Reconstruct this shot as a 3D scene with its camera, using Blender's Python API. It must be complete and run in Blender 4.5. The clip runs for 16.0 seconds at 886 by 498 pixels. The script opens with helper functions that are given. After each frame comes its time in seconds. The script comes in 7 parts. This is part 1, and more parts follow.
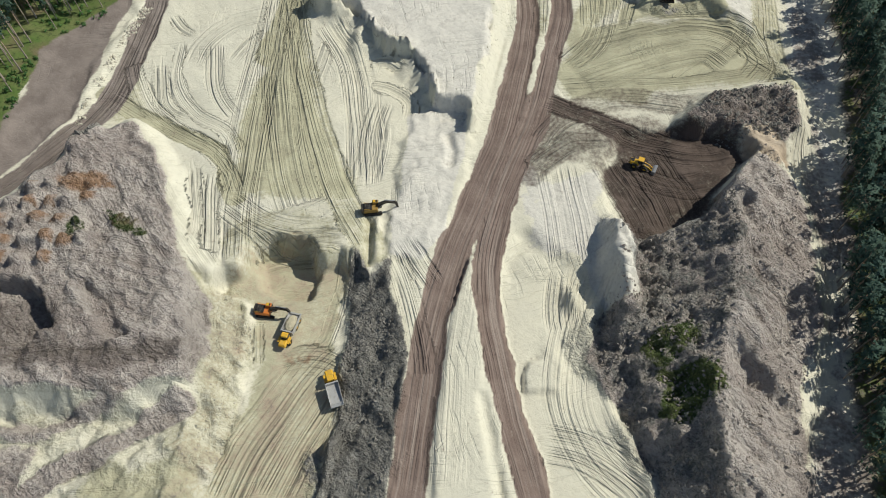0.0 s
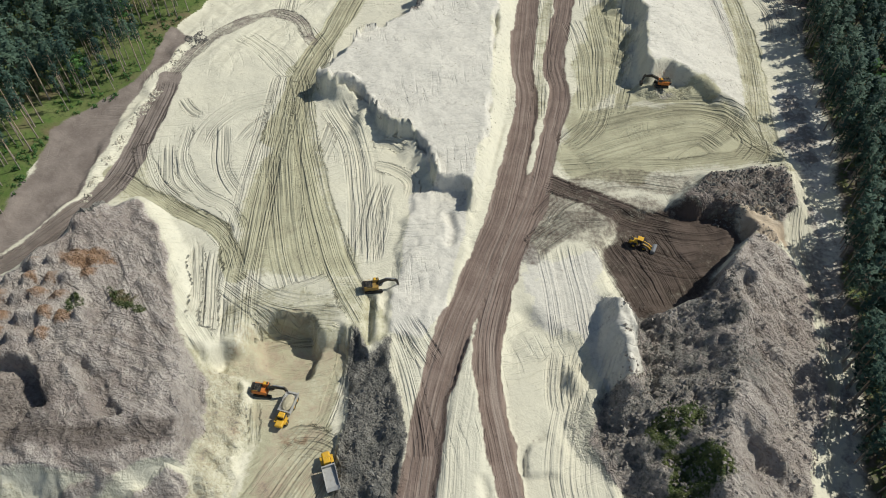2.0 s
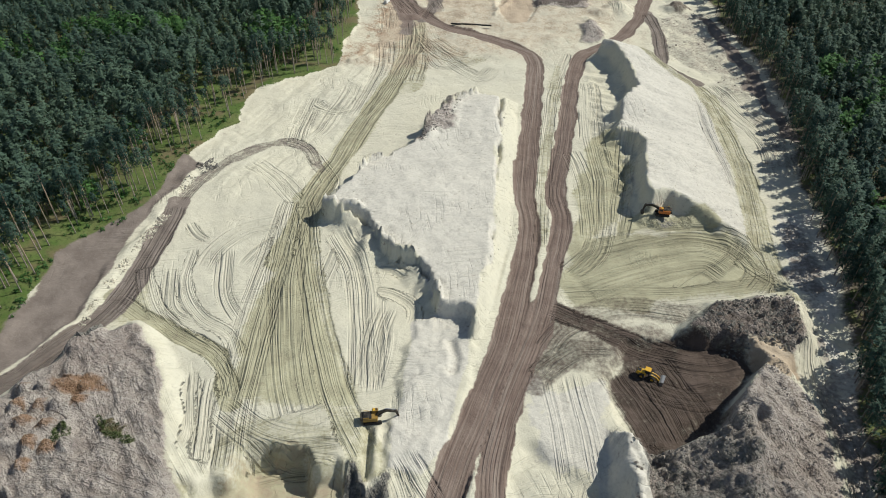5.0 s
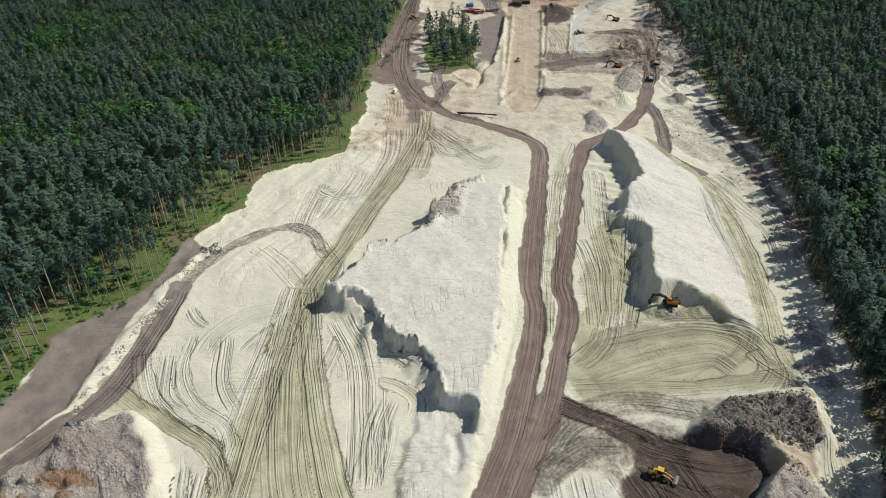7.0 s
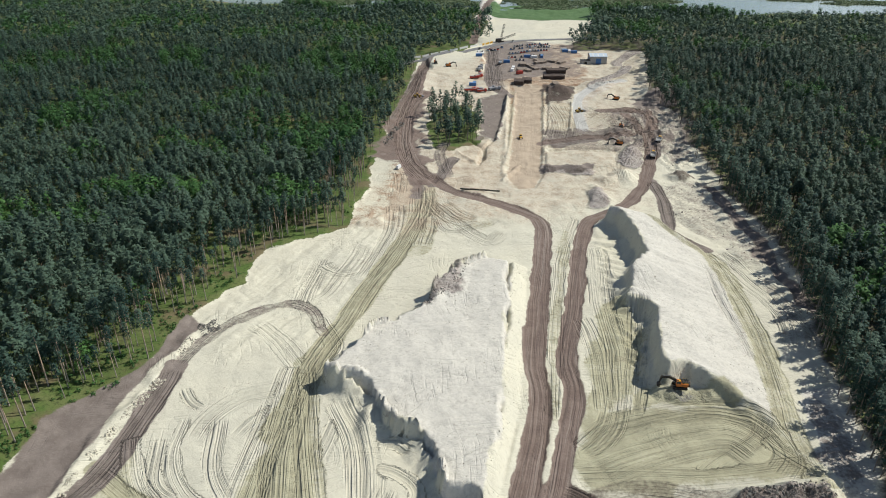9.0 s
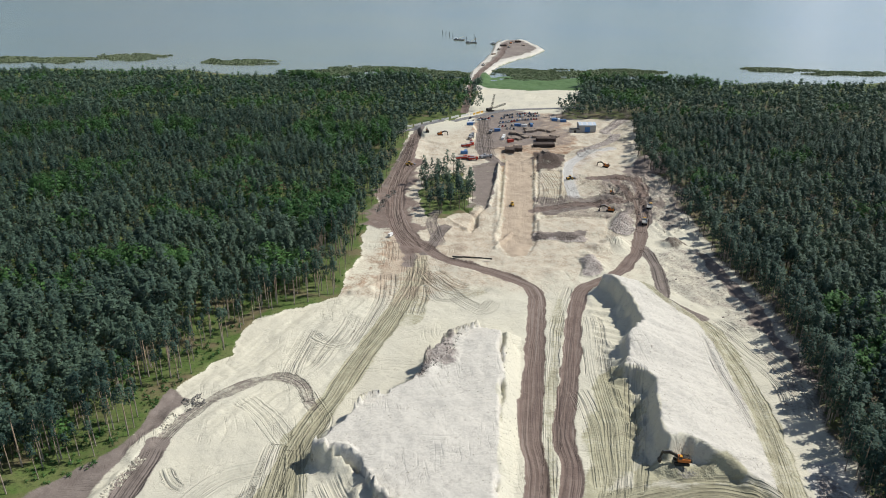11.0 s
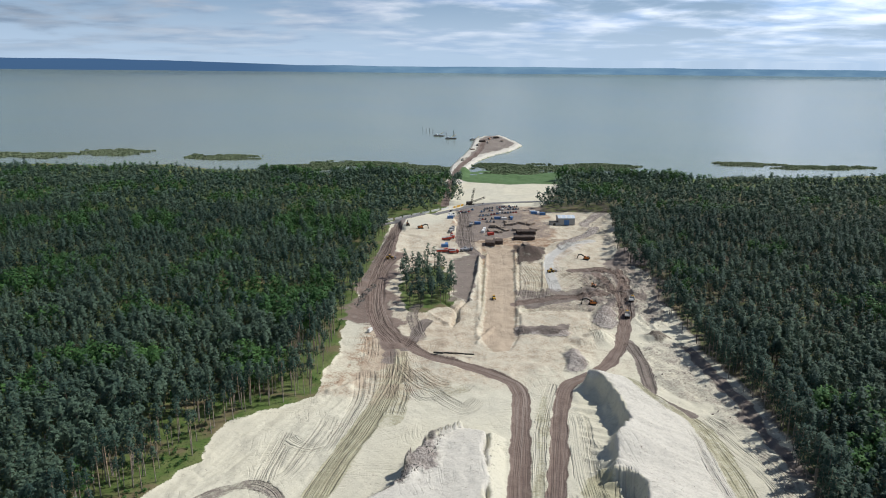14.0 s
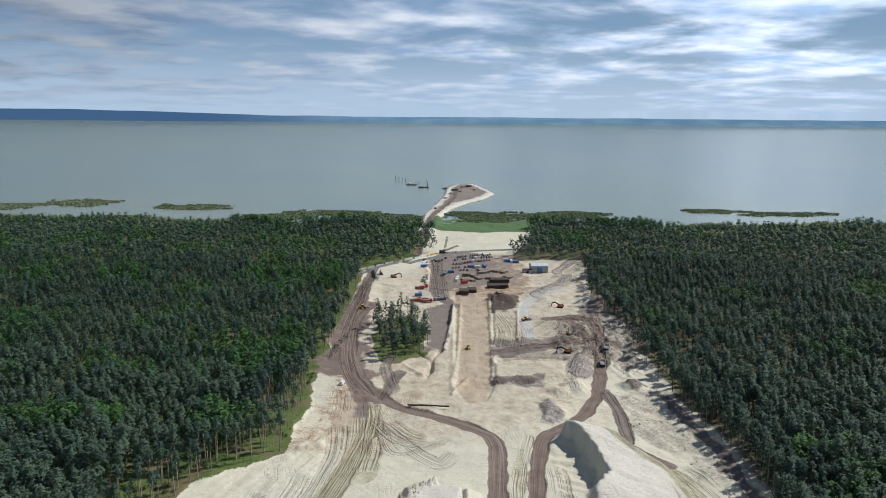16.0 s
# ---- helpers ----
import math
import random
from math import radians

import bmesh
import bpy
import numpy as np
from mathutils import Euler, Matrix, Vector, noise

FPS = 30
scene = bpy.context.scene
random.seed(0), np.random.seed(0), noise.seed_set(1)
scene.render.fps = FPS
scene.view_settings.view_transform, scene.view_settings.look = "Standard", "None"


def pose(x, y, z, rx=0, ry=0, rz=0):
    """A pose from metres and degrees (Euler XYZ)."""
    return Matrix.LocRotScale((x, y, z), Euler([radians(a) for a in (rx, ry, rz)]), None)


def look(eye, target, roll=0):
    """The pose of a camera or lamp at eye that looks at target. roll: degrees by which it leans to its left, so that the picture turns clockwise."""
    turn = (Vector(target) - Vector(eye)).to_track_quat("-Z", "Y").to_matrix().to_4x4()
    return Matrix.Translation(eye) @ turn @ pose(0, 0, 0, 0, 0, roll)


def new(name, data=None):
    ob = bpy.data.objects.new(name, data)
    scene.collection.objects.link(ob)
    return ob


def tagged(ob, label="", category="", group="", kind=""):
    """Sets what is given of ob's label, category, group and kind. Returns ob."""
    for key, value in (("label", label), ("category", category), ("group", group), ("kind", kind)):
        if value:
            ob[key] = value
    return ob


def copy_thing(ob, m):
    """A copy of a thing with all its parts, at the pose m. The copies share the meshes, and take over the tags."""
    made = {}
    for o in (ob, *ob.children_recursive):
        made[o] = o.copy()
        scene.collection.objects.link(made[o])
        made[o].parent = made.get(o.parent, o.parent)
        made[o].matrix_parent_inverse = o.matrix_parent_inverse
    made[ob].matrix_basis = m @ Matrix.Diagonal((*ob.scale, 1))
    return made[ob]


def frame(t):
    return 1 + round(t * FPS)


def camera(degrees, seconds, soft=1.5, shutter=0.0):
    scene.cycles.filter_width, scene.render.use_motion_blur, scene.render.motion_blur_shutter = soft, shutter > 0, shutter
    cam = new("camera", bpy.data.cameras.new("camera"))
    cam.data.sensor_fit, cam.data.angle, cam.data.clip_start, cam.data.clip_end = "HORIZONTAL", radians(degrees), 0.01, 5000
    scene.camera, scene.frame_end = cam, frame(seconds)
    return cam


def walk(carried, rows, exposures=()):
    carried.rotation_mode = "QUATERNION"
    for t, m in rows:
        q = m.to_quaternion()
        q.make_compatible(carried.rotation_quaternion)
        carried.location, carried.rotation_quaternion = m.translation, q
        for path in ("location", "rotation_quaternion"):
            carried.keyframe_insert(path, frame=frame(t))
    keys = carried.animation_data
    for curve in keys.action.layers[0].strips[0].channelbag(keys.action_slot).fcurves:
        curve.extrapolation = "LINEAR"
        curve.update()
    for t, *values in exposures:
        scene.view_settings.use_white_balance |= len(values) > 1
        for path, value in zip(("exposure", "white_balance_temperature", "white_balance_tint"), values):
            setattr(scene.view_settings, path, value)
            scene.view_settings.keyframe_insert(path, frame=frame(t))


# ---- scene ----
cam = camera(64.7, 16.0, soft=1.0)
PATH = [
    (0, (-0.086, -0.413, 154.951), (-0.158, 0.693, 153.287), -0.7),
    (0.5, (-0.094, -0.387, 154.953), (-0.169, 0.762, 153.317), -0.6),
    (1, (-0.11, -0.358, 154.955), (-0.187, 0.838, 153.354), -0.5),
    (1.5, (-0.137, -0.313, 154.96), (-0.216, 0.926, 153.391), -0.5),
    (2, (-0.173, -0.225, 154.968), (-0.255, 1.058, 153.436), -0.4),
    (2.5, (-0.212, -0.045, 154.975), (-0.297, 1.279, 153.478), -0.4),
    (3, (-0.25, 0.28, 154.981), (-0.337, 1.647, 153.523), -0.3),
    (3.5, (-0.278, 0.794, 154.985), (-0.369, 2.2, 153.565), -0.2),
    (4, (-0.293, 1.539, 154.981), (-0.388, 2.986, 153.603), -0.2),
    (6.5, (-0.32, 6.428, 154.863), (-0.444, 8.052, 153.704), 0.2),
    (7, (-0.334, 7.531, 154.856), (-0.464, 9.19, 153.746), 0.2),
    (7.5, (-0.357, 8.709, 154.851), (-0.492, 10.396, 153.785), 0.3),
    (8, (-0.389, 9.924, 154.847), (-0.529, 11.639, 153.827), 0.3),
    (8.5, (-0.429, 11.136, 154.844), (-0.574, 12.874, 153.865), 0.3),
    (9, (-0.485, 12.319, 154.84), (-0.633, 14.081, 153.905), 0.3),
    (11.5, (-0.862, 17.963, 154.791), (-0.991, 19.822, 154.065), 0.4),
    (12, (-0.93, 19.045, 154.79), (-1.057, 20.92, 154.106), 0.5),
    (12.5, (-0.986, 20.082, 154.789), (-1.109, 21.971, 154.145), 0.4),
    (13, (-1.034, 21.076, 154.789), (-1.147, 22.98, 154.187), 0.4),
    (13.5, (-1.075, 22.032, 154.788), (-1.175, 23.949, 154.226), 0.5),
    (14, (-1.113, 22.957, 154.787), (-1.199, 24.886, 154.265), 0.5),
    (14.5, (-1.143, 23.858, 154.787), (-1.211, 25.797, 154.298), 0.5),
    (15, (-1.163, 24.733, 154.784), (-1.209, 26.681, 154.329), 0.5),
    (15.5, (-1.179, 25.59, 154.78), (-1.204, 27.545, 154.358), 0.5),
    (16, (-1.191, 26.437, 154.775), (-1.203, 28.399, 154.387), 0.5),
]
walk(cam, [(t, look(eye, target, roll)) for t, eye, target, roll in PATH], [(0, -0.28, 6450, 8), (4, -0.31, 6450, 8), (7, -0.27, 6400, 8.5), (9, -0.20, 6350, 10), (12, -0.21, 6300, 13), (16, -0.40, 6200, 12)])

# ---------------------------------------------------------------- world and sun
SUN_EL, SUN_AZ = radians(47), radians(68)      # azimuth clockwise from +y
world = bpy.data.worlds.new("sky")
scene.world = world
world.use_nodes = True
wn, wl = world.node_tree.nodes, world.node_tree.links
wn.clear()
sky = wn.new("ShaderNodeTexSky")
sky.sky_type, sky.sun_disc = "NISHITA", False
sky.sun_elevation, sky.sun_rotation = SUN_EL, SUN_AZ
sky.air_density, sky.dust_density, sky.ozone_density = 1.0, 0.3, 1.6
wtc = wn.new("ShaderNodeTexCoord")
wsep = wn.new("ShaderNodeSeparateXYZ")
wl.new(wtc.outputs["Generated"], wsep.inputs[0])


def wmath(op, a, b=None, clamp=False):
    n = wn.new("ShaderNodeMath")
    n.operation, n.use_clamp = op, clamp
    for i, v in enumerate((a, b)):
        if v is None:
            continue
        if isinstance(v, (int, float)):
            n.inputs[i].default_value = v
        else:
            wl.new(v, n.inputs[i])
    return n.outputs[0]


# a flat layer of cloud, seen foreshortened towards the horizon
depth = wmath("ADD", wmath("MAXIMUM", wsep.outputs[2], 0.0), 0.10)
cvec = wn.new("ShaderNodeCombineXYZ")
wl.new(wmath("DIVIDE", wsep.outputs[0], depth), cvec.inputs[0])
wl.new(wmath("DIVIDE", wsep.outputs[1], depth), cvec.inputs[1])
cn = wn.new("ShaderNodeTexNoise")
cn.inputs["Scale"].default_value, cn.inputs["Detail"].default_value, cn.inputs["Roughness"].default_value = 0.85, 9, 0.55
cn.inputs["Distortion"].default_value = 0.25
wl.new(cvec.outputs[0], cn.inputs["Vector"])
cover = wn.new("ShaderNodeMapRange")
cover.interpolation_type = "SMOOTHSTEP"
cover.inputs[1].default_value, cover.inputs[2].default_value = 0.40, 0.60
wl.new(cn.outputs[0], cover.inputs[0])
cn2 = wn.new("ShaderNodeTexNoise")
cn2.inputs["Scale"].default_value, cn2.inputs["Detail"].default_value = 2.1, 9
wl.new(cvec.outputs[0], cn2.inputs["Vector"])
tone = wn.new("ShaderNodeValToRGB")
tone.color_ramp.elements[0].position, tone.color_ramp.elements[0].color = 0.36, (5.6, 7.9, 11.2, 1)
tone.color_ramp.elements[1].position, tone.color_ramp.elements[1].color = 0.64, (14.2, 15.2, 16.4, 1)
wl.new(cn2.outputs[0], tone.inputs[0])
# pale blue haze low over the horizon
haze = wn.new("ShaderNodeMix")
haze.data_type = "RGBA"
hz = wn.new("ShaderNodeMapRange")
hz.interpolation_type = "SMOOTHSTEP"
hz.inputs[1].default_value, hz.inputs[2].default_value, hz.inputs[3].default_value, hz.inputs[4].default_value = 0.0, 0.11, 0.95, 0.0
wl.new(wsep.outputs[2], hz.inputs[0])
wl.new(hz.outputs[0], haze.inputs["Factor"])
# thin high veil over the blue, densest low down
veil = wn.new("ShaderNodeMix")
veil.data_type = "RGBA"
vz = wn.new("ShaderNodeMapRange")
vz.inputs[1].default_value, vz.inputs[2].default_value, vz.inputs[3].default_value, vz.inputs[4].default_value = 0.1, 0.5, 0.7, 0.0
wl.new(wsep.outputs[2], vz.inputs[0])
wl.new(vz.outputs[0], veil.inputs["Factor"])
wl.new(sky.outputs[0], veil.inputs["A"])
veil.inputs["B"].default_value = (4.4, 7.2, 10.8, 1)
wl.new(veil.outputs["Result"], haze.inputs["A"])
haze.inputs["B"].default_value = (9.0, 11.6, 14.2, 1)
side = wn.new("ShaderNodeMapRange")
side.inputs[1].default_value, side.inputs[2].default_value, side.inputs[3].default_value, side.inputs[4].default_value = -0.55, 0.6, 0.46, 1.95
wl.new(wsep.outputs[0], side.inputs[0])
lit = wn.new("ShaderNodeVectorMath")
lit.operation = "SCALE"
wl.new(tone.outputs[0], lit.inputs[0])
wl.new(side.outputs[0], lit.inputs["Scale"])
cmix = wn.new("ShaderNodeMix")
cmix.data_type = "RGBA"
fade = wn.new("ShaderNodeMapRange")
fade.inputs[1].default_value, fade.inputs[2].default_value = 0.0, 0.07
fade.inputs[3].default_value, fade.inputs[4].default_value = 0.15, 0.9
wl.new(wsep.outputs[2], fade.inputs[0])
# the cloud thins out overhead
thin_up = wn.new("ShaderNodeMapRange")
thin_up.inputs[1].default_value, thin_up.inputs[2].default_value, thin_up.inputs[3].default_value, thin_up.inputs[4].default_value = 0.25, 0.6, 1.0, 0.15
wl.new(wsep.outputs[2], thin_up.inputs[0])
wl.new(wmath("MULTIPLY", wmath("MULTIPLY", cover.outputs[0], fade.outputs[0]), thin_up.outputs[0]), cmix.inputs["Factor"])
wl.new(haze.outputs["Result"], cmix.inputs["A"])
wl.new(lit.outputs[0], cmix.inputs["B"])
bgd = wn.new("ShaderNodeBackground")
bgd.inputs["Strength"].default_value = 0.066
wl.new(cmix.outputs["Result"], bgd.inputs["Color"])
wout = wn.new("ShaderNodeOutputWorld")
wl.new(bgd.outputs[0], wout.inputs["Surface"])

sun = new("sun", bpy.data.lights.new("sun", "SUN"))
sun.data.energy, sun.data.angle, sun.data.color = 5.5, radians(0.53), (1.0, 0.95, 0.84)
SUN_DIR = Vector((math.sin(SUN_AZ) * math.cos(SUN_EL), math.cos(SUN_AZ) * math.cos(SUN_EL), math.sin(SUN_EL)))
sun.matrix_world = look(SUN_DIR * 400, (0, 0, 0))


# ---------------------------------------------------------------- materials
class Mat:
    """Short hand for a node material."""

    def __init__(self, name):
        self.m = bpy.data.materials.new(name)
        self.m.use_nodes, self.tc = True, None
        self.n, self.l = self.m.node_tree.nodes, self.m.node_tree.links
        self.b = self.n["Principled BSDF"]
        self.b.inputs["Specular IOR Level"].default_value = 0.3

    def put(self, v, socket):
        if isinstance(v, (int, float)):
            socket.default_value = v
        elif isinstance(v, tuple):
            socket.default_value = v if len(v) == len(socket.default_value) else (*v, 1)
        else:
            self.l.new(v, socket)

    def math(self, op, a, b=0.0, clamp=False):
        n = self.n.new("ShaderNodeMath")
        n.operation, n.use_clamp = op, clamp
        self.put(a, n.inputs[0])
        self.put(b, n.inputs[1])
        return n.outputs[0]

    def noise(self, scale, detail=4, vec=None, rough=0.55, dist=0.0):
        n = self.n.new("ShaderNodeTexNoise")
        n.inputs["Scale"].default_value, n.inputs["Detail"].default_value = scale, detail
        n.inputs["Roughness"].default_value, n.inputs["Distortion"].default_value = rough, dist
        self.l.new(self.place() if vec is None else vec, n.inputs["Vector"])
        return n.outputs[0]

    def place(self):
        if self.tc is None:
            self.tc = self.n.new("ShaderNodeTexCoord").outputs["Object"]
        return self.tc

    def cells(self, scale, vec):
        """Distance to the nearest of many scattered points: broken lumps."""
        n = self.n.new("ShaderNodeTexVoronoi")
        n.inputs["Scale"].default_value = scale
        self.l.new(vec, n.inputs["Vector"])
        return n.outputs["Distance"]

    def step(self, v, lo, hi, a=0.0, b=1.0):
        n = self.n.new("ShaderNodeMapRange")
        n.interpolation_type = "SMOOTHSTEP"
        self.put(v, n.inputs[0])
        for i, q in enumerate((lo, hi, a, b)):
            n.inputs[i + 1].default_value = q
        return n.outputs[0]

    def mix(self, f, a, b, blend="MIX"):
        n = self.n.new("ShaderNodeMix")
        n.data_type, n.blend_type = "RGBA", blend
        self.put(f, n.inputs["Factor"])
        self.put(a, n.inputs["A"])
        self.put(b, n.inputs["B"])
        return n.outputs["Result"]

    def attr(self, name, out="Color"):
        n = self.n.new("ShaderNodeAttribute")
        n.attribute_name = name
        return n.outputs[out]

    def split(self, v):
        n = self.n.new("ShaderNodeSeparateXYZ")
        self.l.new(v, n.inputs[0])
        return n.outputs

    def join(self, x, y, z):
        n = self.n.new("ShaderNodeCombineXYZ")
        for i, v in enumerate((x, y, z)):
            self.put(v, n.inputs[i])
        return n.outputs[0]

    def bump(self, h, dist=0.2, strength=1.0):
        n = self.n.new("ShaderNodeBump")
        n.inputs["Strength"].default_value, n.inputs["Distance"].default_value = strength, dist
        self.l.new(h, n.inputs["Height"])
        self.l.new(n.outputs[0], self.b.inputs["Normal"])

    def finish(self, colour, rough=0.9, metal=0.0):
        self.put(colour, self.b.inputs["Base Color"])
        self.put(rough, self.b.inputs["Roughness"])
        self.put(metal, self.b.inputs["Metallic"])
        return self.m


def worn(name, colour, rough=0.5, metal=0.0, amount=0.35, scale=1.5, dirt=(0.25, 0.22, 0.17)):
    """Painted or bare surface with dust and small changes of tone."""
    q = Mat(name)
    n = q.noise(scale, 6)
    c = q.mix(q.step(n, 0.45, 0.75, 0, amount), colour, dirt)
    c = q.mix(q.step(q.noise(scale * 8, 3), 0.35, 0.7, 0, 0.25), c, tuple(v * 0.6 for v in colour))
    q.bump(q.noise(scale * 6, 4), 0.02, 0.3)
    return q.finish(c, rough, metal)


def ground_material():
    q = Mat("site_ground")
    big, mid, fine, grain = q.noise(0.02, 5), q.noise(0.14, 6), q.noise(0.9, 6, rough=0.62), q.noise(5.0, 5, rough=0.7)
    crumb = q.noise(2.1, 5, rough=0.65)
    gx, gy, gz = q.split(q.place())
    stir = q.math("MULTIPLY", q.math("SUBTRACT", q.noise(0.25, 4), 0.5), 5.0)
    stirred = q.join(q.math("ADD", gx, stir), q.math("SUBTRACT", gy, stir), gz)
    lump, lump2 = q.cells(0.34, stirred), q.cells(0.95, stirred)
    # chutes that run down the tipped faces
    cu = q.math("ADD", q.math("MULTIPLY", gx, 0.70), q.math("MULTIPLY", gy, -0.71))
    cv = q.math("ADD", q.math("MULTIPLY", gx, 0.71), q.math("MULTIPLY", gy, 0.70))
    chute = q.noise(1.0, 4, q.join(q.math("MULTIPLY", q.math("ADD", cu, stir), 0.07), q.math("MULTIPLY", q.math("ADD", cv, stir), 0.42), 1.7), 0.6)
    edge = q.math("SUBTRACT", q.math("ADD", q.math("MULTIPLY", mid, 0.5), q.math("MULTIPLY", fine, 0.5)), 0.5)
    a, b, c3 = q.split(q.attr("cover_a")), q.split(q.attr("cover_b")), q.split(q.attr("cover_c"))

    def mask(v, soft=0.16, rag=1.9):
        return q.step(q.math("ADD", v, q.math("MULTIPLY", edge, rag)), 0.5 - soft, 0.5 + soft)

    # dry sand
    col = q.mix(q.step(big, 0.38, 0.62), (0.59, 0.565, 0.452), (0.53, 0.512, 0.42))
    col = q.mix(q.step(mid, 0.42, 0.72, 0, 0.5), col, (0.645, 0.622, 0.505))
    col = q.mix(q.step(fine, 0.50, 0.78, 0, 0.45), col, (0.40, 0.375, 0.305))
    # pale dusty top sand
    pale = q.mix(q.step(fine, 0.40, 0.72), (0.572, 0.552, 0.49), (0.482, 0.463, 0.415))
    col = q.mix(mask(c3[0]), col, pale)
    # damp yellow-green sand
    damp = q.mix(q.step(mid, 0.35, 0.66), (0.425, 0.408, 0.285), (0.365, 0.35, 0.243))
    damp = q.mix(q.step(fine, 0.52, 0.75, 0, 0.6), damp, (0.31, 0.293, 0.203))
    col = q.mix(mask(a[2], 0.3), col, damp)
    # trodden grey-brown dirt
    dirt = q.mix(q.step(mid, 0.34, 0.66), (0.165, 0.138, 0.122), (0.225, 0.192, 0.17))
    dirt = q.mix(q.step(fine, 0.54, 0.76, 0, 0.5), dirt, (0.30, 0.265, 0.225))
    # warm tan sand
    tan = q.mix(q.step(mid, 0.36, 0.66), (0.455, 0.372, 0.28), (0.39, 0.318, 0.238))
    col = q.mix(mask(q.split(q.attr("cover_d"))[0], 0.35), col, tan)
    # grey-brown spoil with paler and darker clods
    spoil = q.mix(q.step(mid, 0.36, 0.66), (0.43, 0.382, 0.345), (0.53, 0.482, 0.435))
    spoil = q.mix(q.step(q.noise(0.05, 4), 0.44, 0.64, 0, 0.6), spoil, (0.32, 0.268, 0.238))
    spoil = q.mix(q.step(fine, 0.52, 0.66, 0, 0.7), spoil, (0.60, 0.555, 0.505))
    spoil = q.mix(q.step(q.noise(0.45, 5, rough=0.7), 0.52, 0.66, 0, 0.6), spoil, (0.29, 0.25, 0.225))
    spoil = q.mix(q.step(crumb, 0.54, 0.70, 0, 0.45), spoil, (0.24, 0.205, 0.185))
    # chute crests lightened and lump gaps darkened: relief shading put into the colour
    spoil = q.mix(q.step(chute, 0.50, 0.66, 0, 0.6), spoil, (0.60, 0.55, 0.50))
    spoil = q.mix(q.step(lump2, 0.55, 0.85, 0, 0.5), spoil, (0.25, 0.215, 0.195))
    col = q.mix(mask(a[1], 0.2), col, spoil)
    # rusty sand
    rust = q.mix(q.step(fine, 0.35, 0.7), (0.34, 0.20, 0.115), (0.26, 0.175, 0.115))
    col = q.mix(mask(c3[1], 0.25), col, rust)
    # dark wet clay; also darkens the eastern spoil's west flank for shade
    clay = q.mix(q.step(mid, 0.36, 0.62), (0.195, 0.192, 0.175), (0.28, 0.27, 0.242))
    # clay lump tops lighter, gaps darker, as light and shade in the colour
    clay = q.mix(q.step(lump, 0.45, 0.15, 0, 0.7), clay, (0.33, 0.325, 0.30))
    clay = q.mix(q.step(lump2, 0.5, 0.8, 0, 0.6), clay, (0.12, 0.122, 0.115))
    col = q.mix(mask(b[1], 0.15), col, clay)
    # dark brown peat; also stands for shade in the eastern wood and western hollow
    peat = q.mix(q.step(mid, 0.36, 0.64), (0.062, 0.046, 0.038), (0.105, 0.08, 0.067))
    peat = q.mix(q.step(fine, 0.55, 0.72, 0, 0.5), peat, (0.16, 0.13, 0.11))
    col = q.mix(mask(b[2], 0.45), col, peat)
    meadow = q.mix(q.step(mid, 0.36, 0.64), (0.07, 0.135, 0.05), (0.095, 0.165, 0.065))
    # grass and heath on the forest floor
    grass = q.mix(q.step(mid, 0.36, 0.64), (0.075, 0.125, 0.028), (0.12, 0.145, 0.05))
    grass = q.mix(q.step(fine, 0.48, 0.72), grass, (0.038, 0.058, 0.018))
    grass = q.mix(q.step(q.noise(0.06, 4), 0.50, 0.64, 0, 0.8), grass, (0.15, 0.118, 0.07))
    col = q.mix(mask(b[0], 0.12), col, grass)
    col = q.mix(mask(q.split(q.attr("cover_d"))[1], 0.2), col, meadow)
    # light grey crushed stone
    col = q.mix(mask(q.split(q.attr("cover_d"))[2], 0.2), col, q.mix(q.step(fine, 0.4, 0.7), (0.49, 0.485, 0.46), (0.42, 0.415, 0.39)))
    col = q.mix(mask(c3[2], 0.3), col, dirt)
    # brown haul road
    road = q.mix(q.step(mid, 0.34, 0.68), (0.162, 0.120, 0.101), (0.208, 0.160, 0.136))
    road = q.mix(q.step(fine, 0.52, 0.76, 0, 0.5), road, (0.085, 0.06, 0.052))
    # sand and wet soil dragged along the road in streaks
    lanes = [q.split(q.attr(nm)) for nm in ("lane_a", "lane_b", "lane_c")]
    pick = q.step(q.math("SUBTRACT", lanes[1][2], lanes[0][2]), -0.01, 0.01)
    ru = q.math("ADD", q.math("MULTIPLY", lanes[0][0], q.math("SUBTRACT", 1.0, pick)), q.math("MULTIPLY", lanes[1][0], pick))
    rv = q.math("ADD", q.math("MULTIPLY", lanes[0][1], q.math("SUBTRACT", 1.0, pick)), q.math("MULTIPLY", lanes[1][1], pick))
    ru = q.math("ADD", ru, q.math("MULTIPLY", q.noise(0.05, 2), 3.0))
    streak = q.noise(1.0, 4, q.join(q.math("MULTIPLY", ru, 0.75), q.math("MULTIPLY", rv, 0.012), 2.2), 0.62)
    thin = q.noise(1.0, 3, q.join(q.math("MULTIPLY", ru, 2.4), q.math("MULTIPLY", rv, 0.03), 6.2), 0.6)
    road = q.mix(q.step(streak, 0.52, 0.66, 0, 0.75), road, (0.275, 0.228, 0.196))
    road = q.mix(q.step(streak, 0.46, 0.34, 0, 0.6), road, (0.10, 0.075, 0.066))
    road = q.mix(q.step(thin, 0.56, 0.68, 0, 0.5), road, (0.29, 0.245, 0.21))
    road_k = mask(q.math("ADD", a[0], q.math("MULTIPLY", q.math("SUBTRACT", streak, 0.5), 0.5)), 0.26, 1.9)
    col = q.mix(road_k, col, road)
    # tyre and blade marks: ridges and grooves that run along each lane
    relief = None
